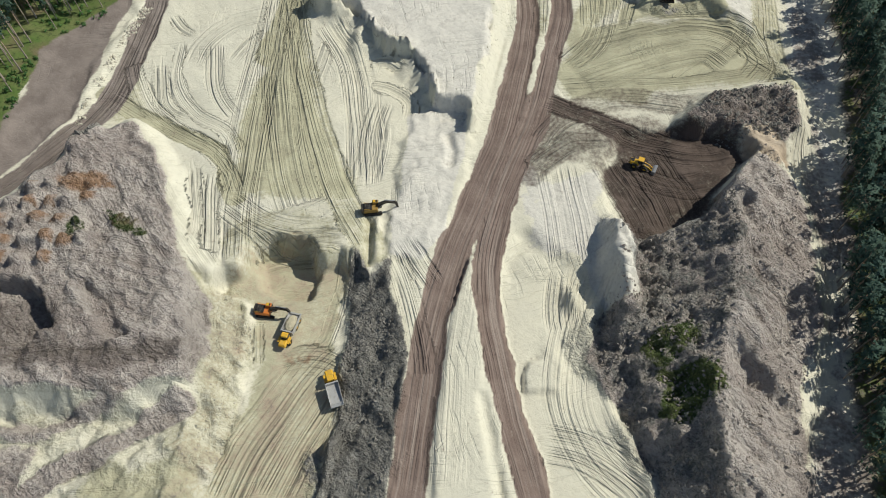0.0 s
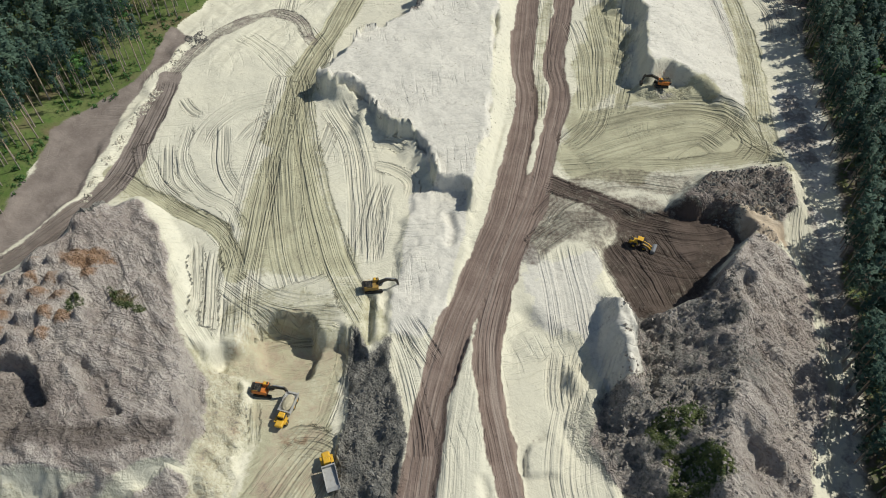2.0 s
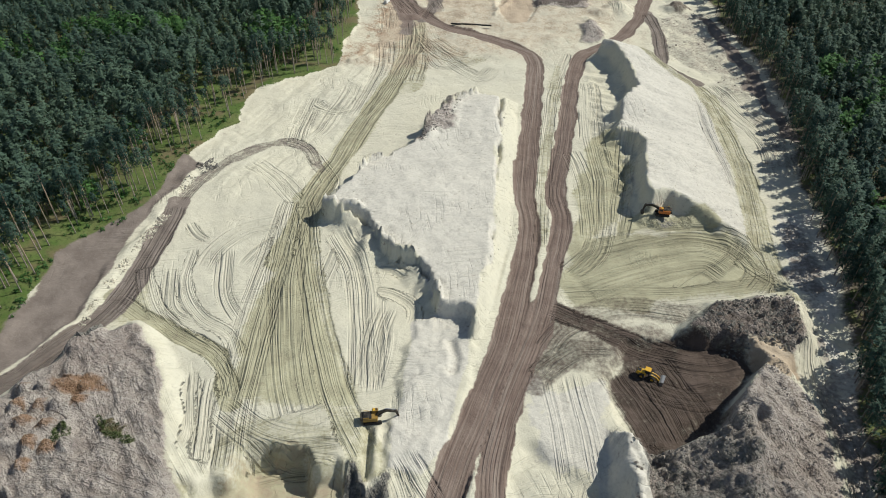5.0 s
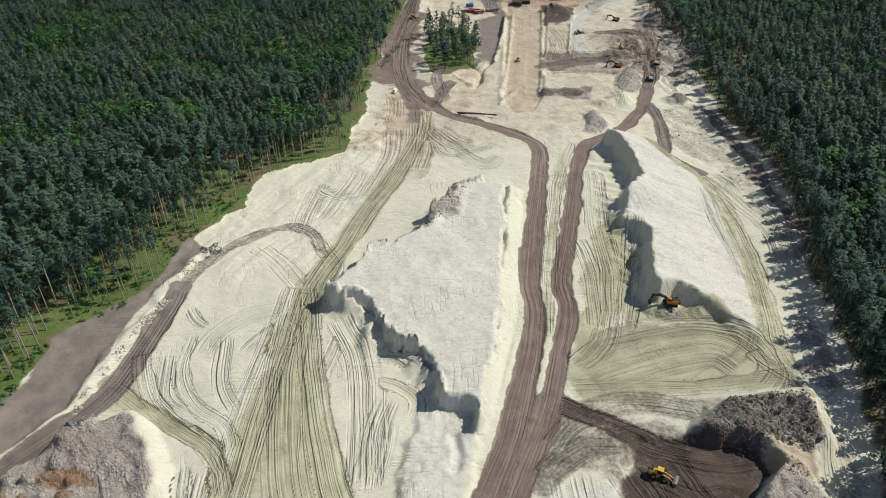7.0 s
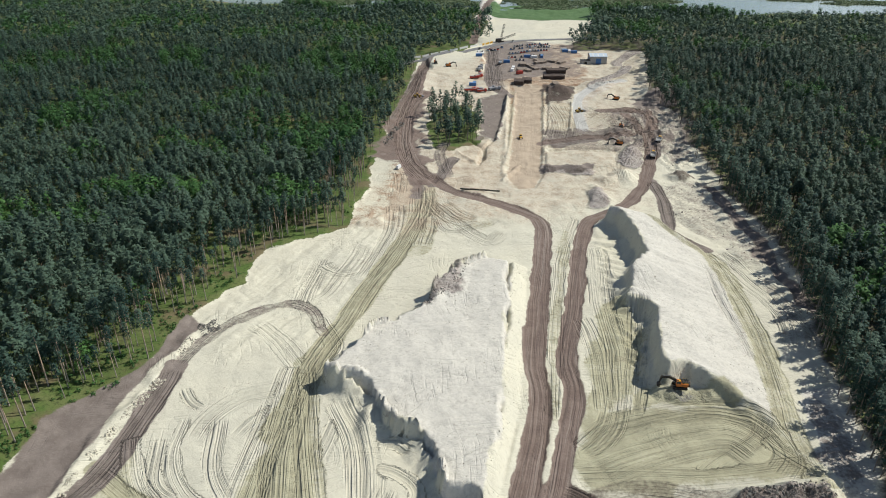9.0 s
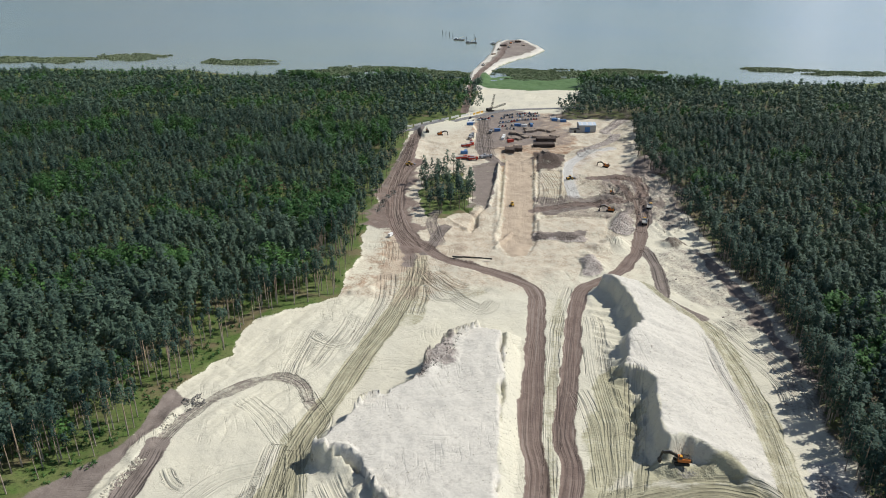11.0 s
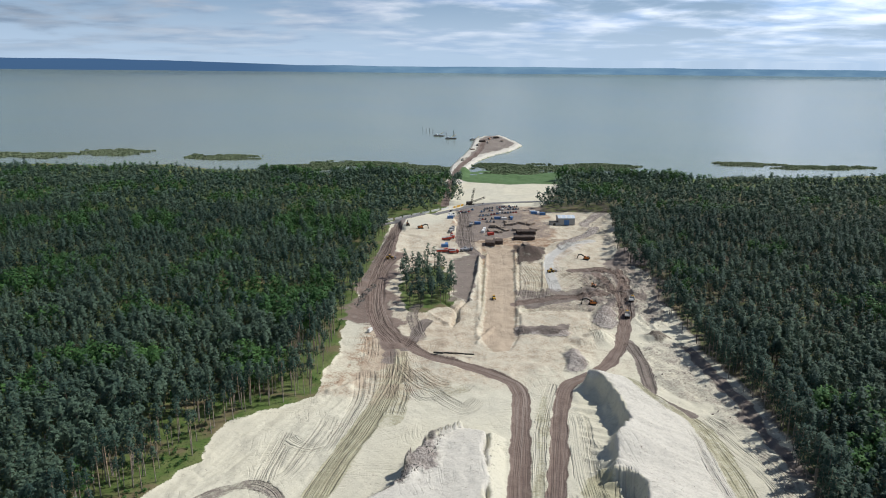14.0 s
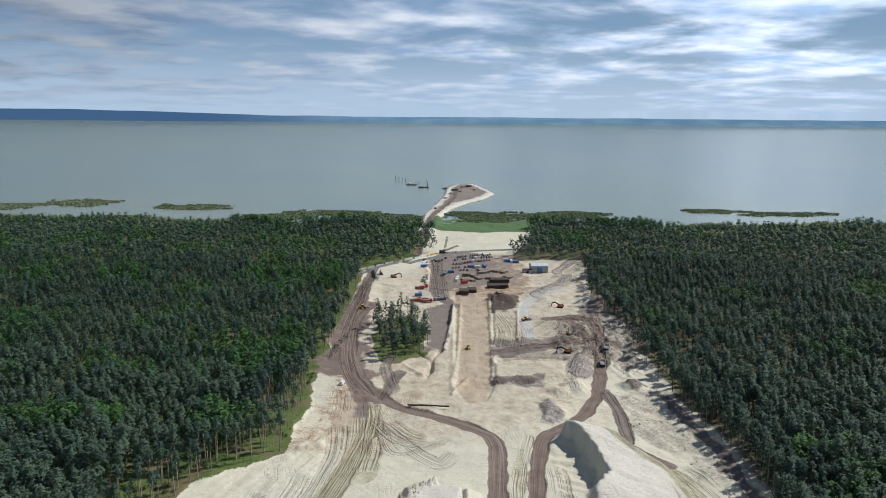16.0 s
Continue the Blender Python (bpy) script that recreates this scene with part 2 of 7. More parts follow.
    for i, lane_uv in enumerate(lanes):
        u, s, w = lane_uv
        wob = q.math("MULTIPLY", q.math("SUBTRACT", q.noise(0.03, 1), 0.5), 3.0)
        u2 = q.math("ADD", u, wob)
        ln = q.noise(1.0, 2, q.join(q.math("MULTIPLY", u2, 0.55), q.math("MULTIPLY", s, 0.010), 3.7 * i), 0.5)
        fine_ln = q.noise(1.0, 2, q.join(q.math("MULTIPLY", u2, 1.35), q.math("MULTIPLY", s, 0.016), 9.1 + i), 0.5)
        h = q.math("ADD", q.math("MULTIPLY", q.step(ln, 0.44, 0.60), 0.62), q.math("MULTIPLY", q.step(fine_ln, 0.43, 0.57), 0.55))
        gaps = q.step(q.noise(1.0, 2, q.join(q.math("MULTIPLY", u2, 0.2), q.math("MULTIPLY", s, 0.02), 5.3 + i)), 0.34, 0.54, 0.42, 1.0)
        k = q.math("MULTIPLY", gaps, q.step(w, 0.05, 0.6))
        h = q.math("MULTIPLY", h, k)
        # grooves darkened in the colour as well, deepening the shade of their relief
        col = q.mix(q.math("MULTIPLY", h, 0.42), col, q.mix(0.5, col, (0.20, 0.18, 0.13), "MULTIPLY"))
        relief = h if relief is None else q.math("ADD", relief, h)
    # faint older marks in changing directions
    px, py, _ = q.split(q.place())
    for i, (cx, cy) in enumerate(((0.97, 0.24), (0.55, -0.83), (-0.2, 0.98))):
        uu = q.math("ADD", q.math("MULTIPLY", px, cx), q.math("MULTIPLY", py, cy))
        vv = q.math("SUBTRACT", q.math("MULTIPLY", py, cx), q.math("MULTIPLY", px, cy))
        uu = q.math("ADD", uu, q.math("MULTIPLY", q.noise(0.025, 2), 16.0))
        ln = q.noise(1.0, 3, q.join(q.math("MULTIPLY", uu, 0.8), q.math("MULTIPLY", vv, 0.05), 21.0 + 5 * i), 0.6)
        where = q.step(q.noise(0.045, 2, q.join(px, py, 40.0 + 9 * i)), 0.50, 0.62)
        h = q.math("MULTIPLY", q.step(ln, 0.53, 0.62), where)
        h = q.math("MULTIPLY", h, q.math("SUBTRACT", 1.0, q.math("ADD", b[0], a[0]), True))
        col = q.mix(q.math("MULTIPLY", h, 0.03), col, q.mix(0.5, col, (0.14, 0.125, 0.095), "MULTIPLY"))
        relief = q.math("ADD", relief, q.math("MULTIPLY", h, 0.22))
    rough_k = q.math("ADD", q.math("MULTIPLY", a[1], 0.95), q.math("ADD", q.math("MULTIPLY", b[1], 1.2), 0.075))
    height = q.math("ADD", q.math("MULTIPLY", relief, -0.50),
                    q.math("MULTIPLY", q.math("ADD", q.math("ADD", q.math("MULTIPLY", fine, 1.5), q.math("MULTIPLY", crumb, 0.9)),
                                              q.math("ADD", q.math("MULTIPLY", chute, 2.6), q.math("ADD", q.math("MULTIPLY", lump, -0.75), q.math("MULTIPLY", lump2, -0.4)))), rough_k))
    q.bump(height, 1.0, 1.0)
    return q.finish(col, 0.95)


M_GROUND = ground_material()


def leaf_material(name, dark, light, spot):
    q = Mat(name)
    info = q.n.new("ShaderNodeObjectInfo").outputs["Random"]
    geo = q.n.new("ShaderNodeNewGeometry").outputs["Random Per Island"]
    tone_k = q.math("ADD", q.attr("tone", "Fac"), q.math("MULTIPLY", q.math("SUBTRACT", info, 0.5), 0.8))
    c = q.mix(tone_k, dark, light)
    c = q.mix(q.step(geo, 0.55, 1.0, 0, 0.4), c, spot)
    q.put(c, q.b.inputs["Base Color"])
    q.b.inputs["Roughness"].default_value = 0.75
    tr = q.n.new("ShaderNodeBsdfTranslucent")
    q.l.new(c, tr.inputs["Color"])
    mx = q.n.new("ShaderNodeMixShader")
    mx.inputs[0].default_value = 0.22
    q.l.new(q.b.outputs[0], mx.inputs[1])
    q.l.new(tr.outputs[0], mx.inputs[2])
    q.l.new(mx.outputs[0], q.n["Material Output"].inputs["Surface"])
    return q.m


M_PINE = leaf_material("pine_needles", (0.028, 0.065, 0.052), (0.076, 0.126, 0.086), (0.102, 0.146, 0.092))
M_LEAF = leaf_material("broad_leaves", (0.034, 0.100, 0.028), (0.066, 0.158, 0.040), (0.092, 0.185, 0.050))
qb = Mat("pine_bark")
qz = qb.split(qb.place())[2]
M_BARK = qb.finish(qb.mix(qb.step(qz, 4.0, 12.0), (0.27, 0.235, 0.20), (0.37, 0.28, 0.205)), 0.9)

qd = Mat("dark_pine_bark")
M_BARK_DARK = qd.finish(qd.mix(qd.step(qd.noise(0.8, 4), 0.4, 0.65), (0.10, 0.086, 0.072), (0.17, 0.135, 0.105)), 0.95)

qw = Mat("lagoon_water")
wv = qw.noise(0.0016, 5)
M_WATER = qw.finish(qw.mix(qw.step(wv, 0.40, 0.62), (0.195, 0.236, 0.182), (0.165, 0.214, 0.192)), 0.22)
qw.b.inputs["Specular IOR Level"].default_value = 0.5
qw.bump(qw.math("ADD", qw.noise(0.25, 4), qw.noise(0.03, 3)), 0.5, 0.35)


# ---------------------------------------------------------------- height and cover of the ground
PERM = np.random.RandomState(7).permutation(256)
PERM = np.concatenate([PERM, PERM, PERM])


def vnoise(x, y, seed=0):
    xi, yi = np.floor(x).astype(int), np.floor(y).astype(int)
    fx, fy = x - xi, y - yi
    fx, fy = fx * fx * (3 - 2 * fx), fy * fy * (3 - 2 * fy)

    def h(i, j):
        return PERM[PERM[(i + seed * 37) & 255] + (j & 255)] / 255.0

    return (h(xi, yi) * (1 - fx) + h(xi + 1, yi) * fx) * (1 - fy) + (h(xi, yi + 1) * (1 - fx) + h(xi + 1, yi + 1) * fx) * fy


def fbm(x, y, size, octaves=4, seed=0, gain=0.5):
    """Noise between about -1 and 1; size: metres of the largest form."""
    out, amp, total = 0, 1.0, 0.0
    for o in range(octaves):
        out = out + amp * (vnoise(x / size * 2 ** o + 17.3 * o, y / size * 2 ** o + 9.1 * o, seed + o) * 2 - 1)
        total += amp
        amp *= gain
    return out / total * 1.6


def steps(start, end, first, last):
    """Positions from start to end, whose spacing grows from first to last."""
    out = [start]
    while out[-1] < end:
        k = (out[-1] - start) / (end - start)
        out.append(out[-1] + first + (last - first) * k)
    return out[:-1]


FINE = 0.68
xr = steps(0, 122, FINE, FINE) + steps(122, 200, FINE, 4) + steps(200, 700, 4, 25) + steps(700, 6000, 60, 900) + [6000]
XS = np.array([-v for v in xr[:0:-1]] + xr)
YS = np.array([-3000, -1200, -400, -100, -20] + steps(10, 36, 4, 0.7) + steps(36, 230, 0.66, 0.66) + steps(230, 460, 0.68, 1.4)
              + steps(460, 900, 1.3, 3.2) + steps(900, 1500, 3.4, 6) + steps(1500, 4950, 30, 300) + [4950])
NX, NY = len(XS), len(YS)
GX, GY = np.meshgrid(XS, YS)
H = np.zeros((NY, NX))
COVER = {k: np.zeros((NY, NX)) for k in ("road", "spoil", "damp", "grass", "clay", "peat", "pale", "rust", "dirt", "tan", "meadow", "gravel")}
LANE = [np.zeros((NY, NX, 3)) for _ in range(3)]


def window(pts, margin):
    p = np.array(pts)
    i0, i1 = np.searchsorted(YS, [p[:, 1].min() - margin, p[:, 1].max() + margin])
    j0, j1 = np.searchsorted(XS, [p[:, 0].min() - margin, p[:, 0].max() + margin])
    return slice(max(i0 - 1, 0), i1 + 1), slice(max(j0 - 1, 0), j1 + 1)


def along(pts, x, y):
    """Distance to a line of points, the side (signed), and how far along it."""
    best, side, run, s0 = np.full(x.shape, 1e9), np.zeros(x.shape), np.zeros(x.shape), 0.0
    for (ax, ay), (bx, by) in zip(pts, pts[1:]):
        dx, dy = bx - ax, by - ay
        n = math.hypot(dx, dy) or 1e-6
        k = np.clip(((x - ax) * dx + (y - ay) * dy) / n ** 2, 0, 1)
        d = np.hypot(x - ax - k * dx, y - ay - k * dy)
        near = d < best
        cross = ((x - ax) * dy - (y - ay) * dx) / n
        side = np.where(near, np.where(cross < 0, -d, d), side)
        run = np.where(near, s0 + k * n, run)
        best = np.where(near, d, best)
        s0 += n
    return best, side, run


def inside(pts, x, y):
    """Signed distance to a closed outline, positive inside."""
    d, _, _ = along(list(pts) + [pts[0]], x, y)
    odd = np.zeros(x.shape, bool)
    for (ax, ay), (bx, by) in zip(pts, list(pts[1:]) + [pts[0]]):
        if ay != by:
            odd ^= ((ay > y) != (by > y)) & (x < (bx - ax) * (y - ay) / (by - ay) + ax)
    return np.where(odd, d, -d)


def smooth(v):
    v = np.clip(v, 0, 1)
    return v * v * (3 - 2 * v)


def curve(pts, n=5):
    """A smooth line through the points."""
    p = [Vector((*a, 0)) for a in pts]
    p = [p[0] * 2 - p[1]] + p + [p[-1] * 2 - p[-2]]
    out = []
    for i in range(1, len(p) - 2):
        for k in range(n):
            t = k / n
            a, b, c, d = p[i - 1:i + 3]
            v = 0.5 * (2 * b + (c - a) * t + (2 * a - 5 * b + 4 * c - d) * t * t + (3 * b - a - 3 * c + d) * t ** 3)
            out.append((v.x, v.y))
    return out + [tuple(p[-2][:2])]


def level(pts, z, slope=1.0, rag=1.2, size=9, seed=1, keep=0.0, ease=False):
    """Raises or lowers the ground inside an outline to z, with a bank of that width outside it."""
    w = window(pts, slope + rag * 2 + 1)
    x, y = GX[w], GY[w]
    d = inside(pts, x, y) + rag * fbm(x, y, size, 4, seed, 0.6)
    k = np.clip(d / slope + 1, 0, 1)
    if ease:
        k = smooth(k)
    H[w] = H[w] * (1 - k) + (z + keep * H[w]) * k


def paint(cover, pts, amount=1.0, soft=3.0, rag=2.0, size=12, seed=3, clear=()):
    w = window(pts, soft + rag * 2)
    x, y = GX[w], GY[w]
    k = amount * smooth((inside(pts, x, y) + rag * fbm(x, y, size, 4, seed)) / soft + 0.5)
    COVER[cover][w] = np.maximum(COVER[cover][w], k)
    for c in clear:
        COVER[c][w] *= 1 - k


def rough(pts, height, size, soft=6, octaves=5, seed=11, gain=0.55, ridged=False):
    w = window(pts, soft)
    x, y = GX[w], GY[w]
    f = fbm(x, y, size, octaves, seed, gain)
    if ridged:
        f = 0.6 - np.abs(f) * 1.6
    H[w] += height * f * smooth(inside(pts, x, y) / soft + 0.5)


def mound(x0, y0, rx, ry, height, turn=0, rag=0.25, seed=5, power=1.0):
    r = max(rx, ry) * 1.6
    w = window([(x0 - r, y0 - r), (x0 + r, y0 + r)], 1)
    x, y = GX[w] - x0, GY[w] - y0
    c, s = math.cos(radians(turn)), math.sin(radians(turn))
    u, v = (x * c + y * s) / rx, (-x * s + y * c) / ry
    d = np.hypot(u, v) + rag * fbm(GX[w], GY[w], max(rx, ry) * 0.8, 4, seed)
    H[w] += height * smooth(1 - d) ** power


def bank(pts, half, height, seed=2, rag=0.4):
    """A ridge or, with a negative height, a ditch along a line."""
    w = window(pts, half * 2)
    d, _, _ = along(pts, GX[w], GY[w])
    H[w] += height * smooth(1 - d / half + rag * fbm(GX[w], GY[w], 6, 3, seed))


def lane(layer, pts, half, weight=1.0, cover="", amount=0.8, sink=0.0, curved=True, flat=0.0, soft=0.35, wander=0.8):
    """A lane of wheel marks; with a cover it also colours the ground."""
    pts = curve(pts) if curved else pts
    w = window(pts, half + 2)
    x, y = GX[w], GY[w]
    d, side, run = along(pts, x, y)
    d2 = d + wander * fbm(x, y, 8, 3, 31)
    k = smooth((1 - d2 / half) / soft) * smooth(np.minimum(run, run.max() - run) / 7)
    old = LANE[layer][w]
    new_v = np.stack([side + 40 * (1 + len(pts) % 7), run, k * weight], -1)
    LANE[layer][w] = np.where((k * weight > old[..., 2])[..., None], new_v, old)
    if cover:
        kk = amount * smooth((half - d2) / 1.2 + 0.5)
        COVER[cover][w] = np.maximum(COVER[cover][w], kk)
    if flat:
        H[w] *= 1 - flat * k
    H[w] -= sink * k


# ---- wide forms
LEFT_EDGE = [(-138.0, 99.2), (-139.3, 137.7), (-140.7, 154.5), (-141.2, 171.5), (-135.2, 182.5), (-126.5, 191.6), (-121.2, 210.7), (-120.5, 235.7), (-112.8, 255.4), (-106.0, 288.5), (-101.1, 299.2), (-87.6, 310.6), (-74.4, 321.3), (-75.4, 363.9), (-77.6, 402.3), (-77.2, 478.0), (-76.8, 582.1), (-83.1, 695.3), (-51.8, 718.6), (-12.9, 792.5), (-19.3, 941.0)]
RIGHT_EDGE = [(85.1, 34.1), (89.6, 59.7), (93.6, 81.2), (98.7, 106.3), (104.3, 129.4), (114.3, 158.5), (116.9, 178.6), (119.4, 206.9), (126.2, 254.3), (131.6, 278.3), (136.8, 314.4), (132.6, 347.7), (128.2, 383.7), (126.8, 422.4), (123.3, 468.4), (130.9, 532.3), (119.3, 585.2), (140.0, 731.7), (138.0, 750.0), (68.0, 756.0), (70.0, 774.0), (93.8, 842.3), (109.7, 935.3)]
LX, LY = [p[0] for p in LEFT_EDGE], [p[1] for p in LEFT_EDGE]
RX, RY = [p[0] for p in RIGHT_EDGE], [p[1] for p in RIGHT_EDGE]


def left_edge(y):
    return np.interp(y, LY, LX)


def right_edge(y):
    return np.interp(y, RY, RX)


def shore(x):
    return 1012 + 14 * np.sin(x * 0.011 + 1) + 9 * np.sin(x * 0.037) + 0.00001 * x * x


H += 0.9 * fbm(GX, GY, 60, 3, 21) + 0.30 * fbm(GX, GY, 9, 3, 22)
edge_n = 3 * fbm(GX, GY, 14, 3, 23)
wood = np.maximum(smooth((left_edge(GY) - GX + edge_n) / 4 + 0.5), smooth((GX - right_edge(GY) + edge_n) / 6 + 0.5))
wood = np.maximum(wood, smooth((GY - 925) / 10))
# eastern wood floor: brown cover, with the trees' shade put into its darkness
COVER["grass"] = np.where((GX > 0) & (GY < 900), 0.5 * wood, wood)
COVER["peat"] = np.where((GX > 0) & (GY < 900), 0.9 * wood, 0)
H += wood * (1.2 * fbm(GX, GY, 30, 4, 24) + 0.5)
# ---- dug forms
def ramp(pts, line_a, za, line_b, zb, soft=3.0, rag=1.5, power=1.0, grow=0.0):
    """Ground that falls from one line to another inside an outline."""
    w = window(pts, soft + rag * 2 + grow)
    x, y = GX[w], GY[w]
    a, b = along(line_a, x, y)[0], along(line_b, x, y)[0]
    z = za + (zb - za) * (a / (a + b + 0.01)) ** power
    k = smooth((inside(pts, x, y) + grow + rag * fbm(x, y, 9, 3, 51)) / soft + 0.5)
    H[w] = H[w] * (1 - k) + z * k


PLATEAU_WEST = [(-57.1, 200.4), (-55.6, 205.6), (-50.6, 216.3), (-44.4, 227.4), (-35.8, 236.1), (-28.8, 243.0), (-23.8, 263.8), (-18.8, 276.7), (-5.5, 286.8), (5.4, 284.0), (5.4, 248.1), (4.0, 216.5), (3.6, 190.4), (2.4, 173.5), (-0.8, 155.9), (-2.6, 143.7), (-5.2, 144.2), (-9.8, 148.5), (-10.9, 155.1), (-14.7, 161.9), (-18.0, 169.2), (-21.6, 174.7), (-28.8, 176.8), (-32.6, 183.0), (-35.9, 189.5), (-40.7, 195.0), (-45.3, 196.5), (-51.4, 197.3)]
SLOPE_WEST = [(5.5, 290.5), (13.7, 288.5), (12.6, 245.7), (11.2, 214.9), (10.6, 195.3), (5.9, 167.3), (3.1, 148.5), (-0.2, 141.9), (-2.7, 146.9), (-0.8, 159.4), (2.5, 177.4), (3.7, 194.7), (4.1, 221.5), (5.6, 253.8)]
BENCH = [(-1.6, 152.1), (-11.9, 152.8), (-19.0, 150.1), (-19.8, 136.4), (-20.5, 121.7), (-20.6, 112.8), (-20.1, 100.8), (-12.3, 98.5), (-7.1, 110.6), (-3.1, 124.5), (-0.9, 139.6)]
PLATEAU_EAST = [(56.0, 338.0), (61.5, 333.5), (64.5, 325.0), (66.2, 315.0), (67.3, 304.0), (67.0, 294.0), (62.5, 285.5), (58.2, 278.6), (57.2, 270.2), (54.2, 260.0), (57.6, 258.2), (61.5, 253.2), (63.4, 247.5), (61.9, 238.1), (60.4, 226.6), (58.8, 213.5), (60.2, 209.6), (67.5, 214.3), (78.0, 208.5), (85.6, 201.2), (91.6, 193.5), (96.1, 201.3), (96.5, 231.5), (97.4, 264.4), (98.6, 293.9), (94.5, 316.1), (85.3, 330.8), (73.1, 343.4)]
SPOIL_WEST = [(-111.3, 134.7), (-101.1, 139.7), (-89.4, 128.2), (-80.2, 106.6), (-70.0, 91.0), (-65.1, 83.0), (-64.1, 70.6), (-62.9, 60.6), (-79.6, 57.0), (-98.2, 57.4), (-137.1, 52.6), (-169.3, 98.5), (-134.8, 103.9), (-124.1, 116.1), (-117.3, 123.6), (-115.1, 131.2)]
PIT = [(-66.1, 89.3), (-58.8, 94.1), (-56.4, 101.5), (-44.0, 102.1), (-40.8, 96.8), (-34.9, 98.9), (-32.4, 97.2), (-31.1, 84.3), (-30.5, 71.6), (-29.8, 59.8), (-30.9, 46.1), (-32.1, 29.0), (-58.4, 27.5), (-56.3, 44.8), (-54.0, 58.5), (-53.8, 70.4), (-55.4, 83.1), (-59.0, 87.9)]
CLAY = [(-29.9, 100.8), (-25.5, 93.1), (-20.7, 97.7), (-18.2, 86.7), (-14.8, 74.0), (-15.1, 62.2), (-15.4, 48.6), (-14.1, 29.3), (-31.5, 28.4), (-30.0, 45.3), (-29.0, 58.7), (-30.3, 76.3), (-31.2, 89.4)]
BASIN = [(14.7, 107.7), (23.6, 100.9), (31.7, 97.7), (31.3, 79.5), (35.5, 62.0), (42.4, 46.6), (44.5, 32.5), (19.4, 31.1), (14.2, 52.8), (11.2, 66.5), (9.7, 84.8), (11.1, 100.2)]
BOWL = [(37.8, 134.1), (44.6, 146.6), (61.6, 148.5), (76.3, 145.8), (80.1, 139.4), (71.0, 128.4), (61.9, 115.0), (45.9, 108.6), (40.5, 117.8), (38.1, 127.8)]
SPOIL_EAST_W = [(38.6, 111.6), (50.2, 108.5), (59.1, 109.9), (68.4, 121.7), (70.2, 110.4), (65.3, 86.5), (59.5, 74.1), (57.7, 62.8), (57.8, 50.0), (56.9, 31.6), (45.3, 37.6), (40.8, 49.1), (35.8, 61.7), (31.0, 74.1), (32.4, 84.8), (38.4, 91.5)]
SPOIL_EAST_E = [(80.2, 142.0), (86.7, 139.1), (89.6, 123.9), (89.3, 103.6), (86.6, 83.9), (77.8, 64.8), (71.1, 32.2), (56.5, 31.4), (57.4, 49.6), (57.3, 62.4), (59.1, 73.6), (64.9, 85.9), (69.7, 109.7), (67.9, 120.9), (75.8, 131.2)]
SPOIL_NORTH = [(71.9, 161.8), (84.7, 164.9), (97.1, 166.7), (95.9, 147.8), (88.5, 141.9), (81.9, 145.3), (77.5, 143.6), (64.6, 144.0), (62.9, 149.6)]
RIDGE = [(66.5, 117.8), (66.4, 106.0), (64.6, 94.1), (62.7, 83.0), (56.6, 71.1), (54.9, 60.2), (55.1, 49.1), (54.1, 30.3)]
EAST_TOE = [(95.7, 156.6), (95.8, 128.2), (95.2, 107.2), (91.6, 86.8), (84.0, 67.2), (77.0, 33.4)]
WEST_TOE = [(39.1, 114.4), (41.6, 99.9), (33.2, 84.4), (31.9, 75.0), (36.9, 62.3), (42.0, 49.4), (46.0, 32.0)]
TRIANGLE = [(1.1, 99.3), (3.3, 82.3), (4.4, 63.0), (7.2, 48.6), (9.1, 29.8), (-4.6, 29.1), (-4.5, 55.7), (-3.5, 75.7), (-1.3, 91.9)]
SOUTHWEST = [(-142.6, 52.0), (-101.0, 54.2), (-82.7, 56.6), (-66.0, 60.3), (-61.7, 57.0), (-56.1, 27.1), (-127.2, 23.3)]

level(SOUTHWEST, -3, 10, 2.0, 14, 2, ease=True)
level(SPOIL_WEST, 4.5, 5, 2.0, 12, 3)
rough(SPOIL_WEST, 1.5, 16, seed=13)
ramp(SLOPE_WEST, [(5.4, 284.9), (5.4, 248.9), (4.0, 217.3), (3.6, 191.0), (2.5, 174.0), (-0.8, 156.4), (-2.6, 144.2)], 6.2, [(14.8, 294.1), (13.1, 250.4), (11.9, 219.1), (11.2, 199.1), (6.3, 170.5), (3.2, 151.3), (0.2, 142.5)], 0.4)
level(PLATEAU_WEST, 6.5, 1.0, 2.0, 9, 4)
# sand slumped from the western face
w = window(PLATEAU_WEST, 12)
d = inside(PLATEAU_WEST, GX[w], GY[w]) + 2.6 * fbm(GX[w], GY[w], 8, 4, 66, 0.6)
H[w] = np.where(d < 0, np.maximum(H[w], H[w] + 3.0 * np.clip(1 + d / 6.5, 0, 1) ** 1.5 * smooth((-2 - GX[w]) / 3)), H[w])
rough(PLATEAU_WEST, 0.55, 11, seed=14)
mound(*(-20.9, 208.2), 26, 16, 1.6, 20)
level(BENCH, 1.0, 1.8, 2.0, 7, 5)
rough(BENCH, 0.7, 6, seed=16)
w = window(PLATEAU_EAST, 8)
tilt = np.clip(10.5 - 0.25 * (GX[w] - 62) - 0.015 * np.maximum(250 - GY[w], 0), 1.4, 11)
d = inside(PLATEAU_EAST, GX[w], GY[w]) + 1.1 * fbm(GX[w], GY[w], 7, 4, 6, 0.6)
kk = np.clip(d / 3.6 + 1, 0, 1)
tilt = tilt * (1 - 0.38 * np.exp(-((GY[w] - 264) / 13) ** 2)) * (0.12 + 0.88 * smooth((352 - GY[w]) / 16))
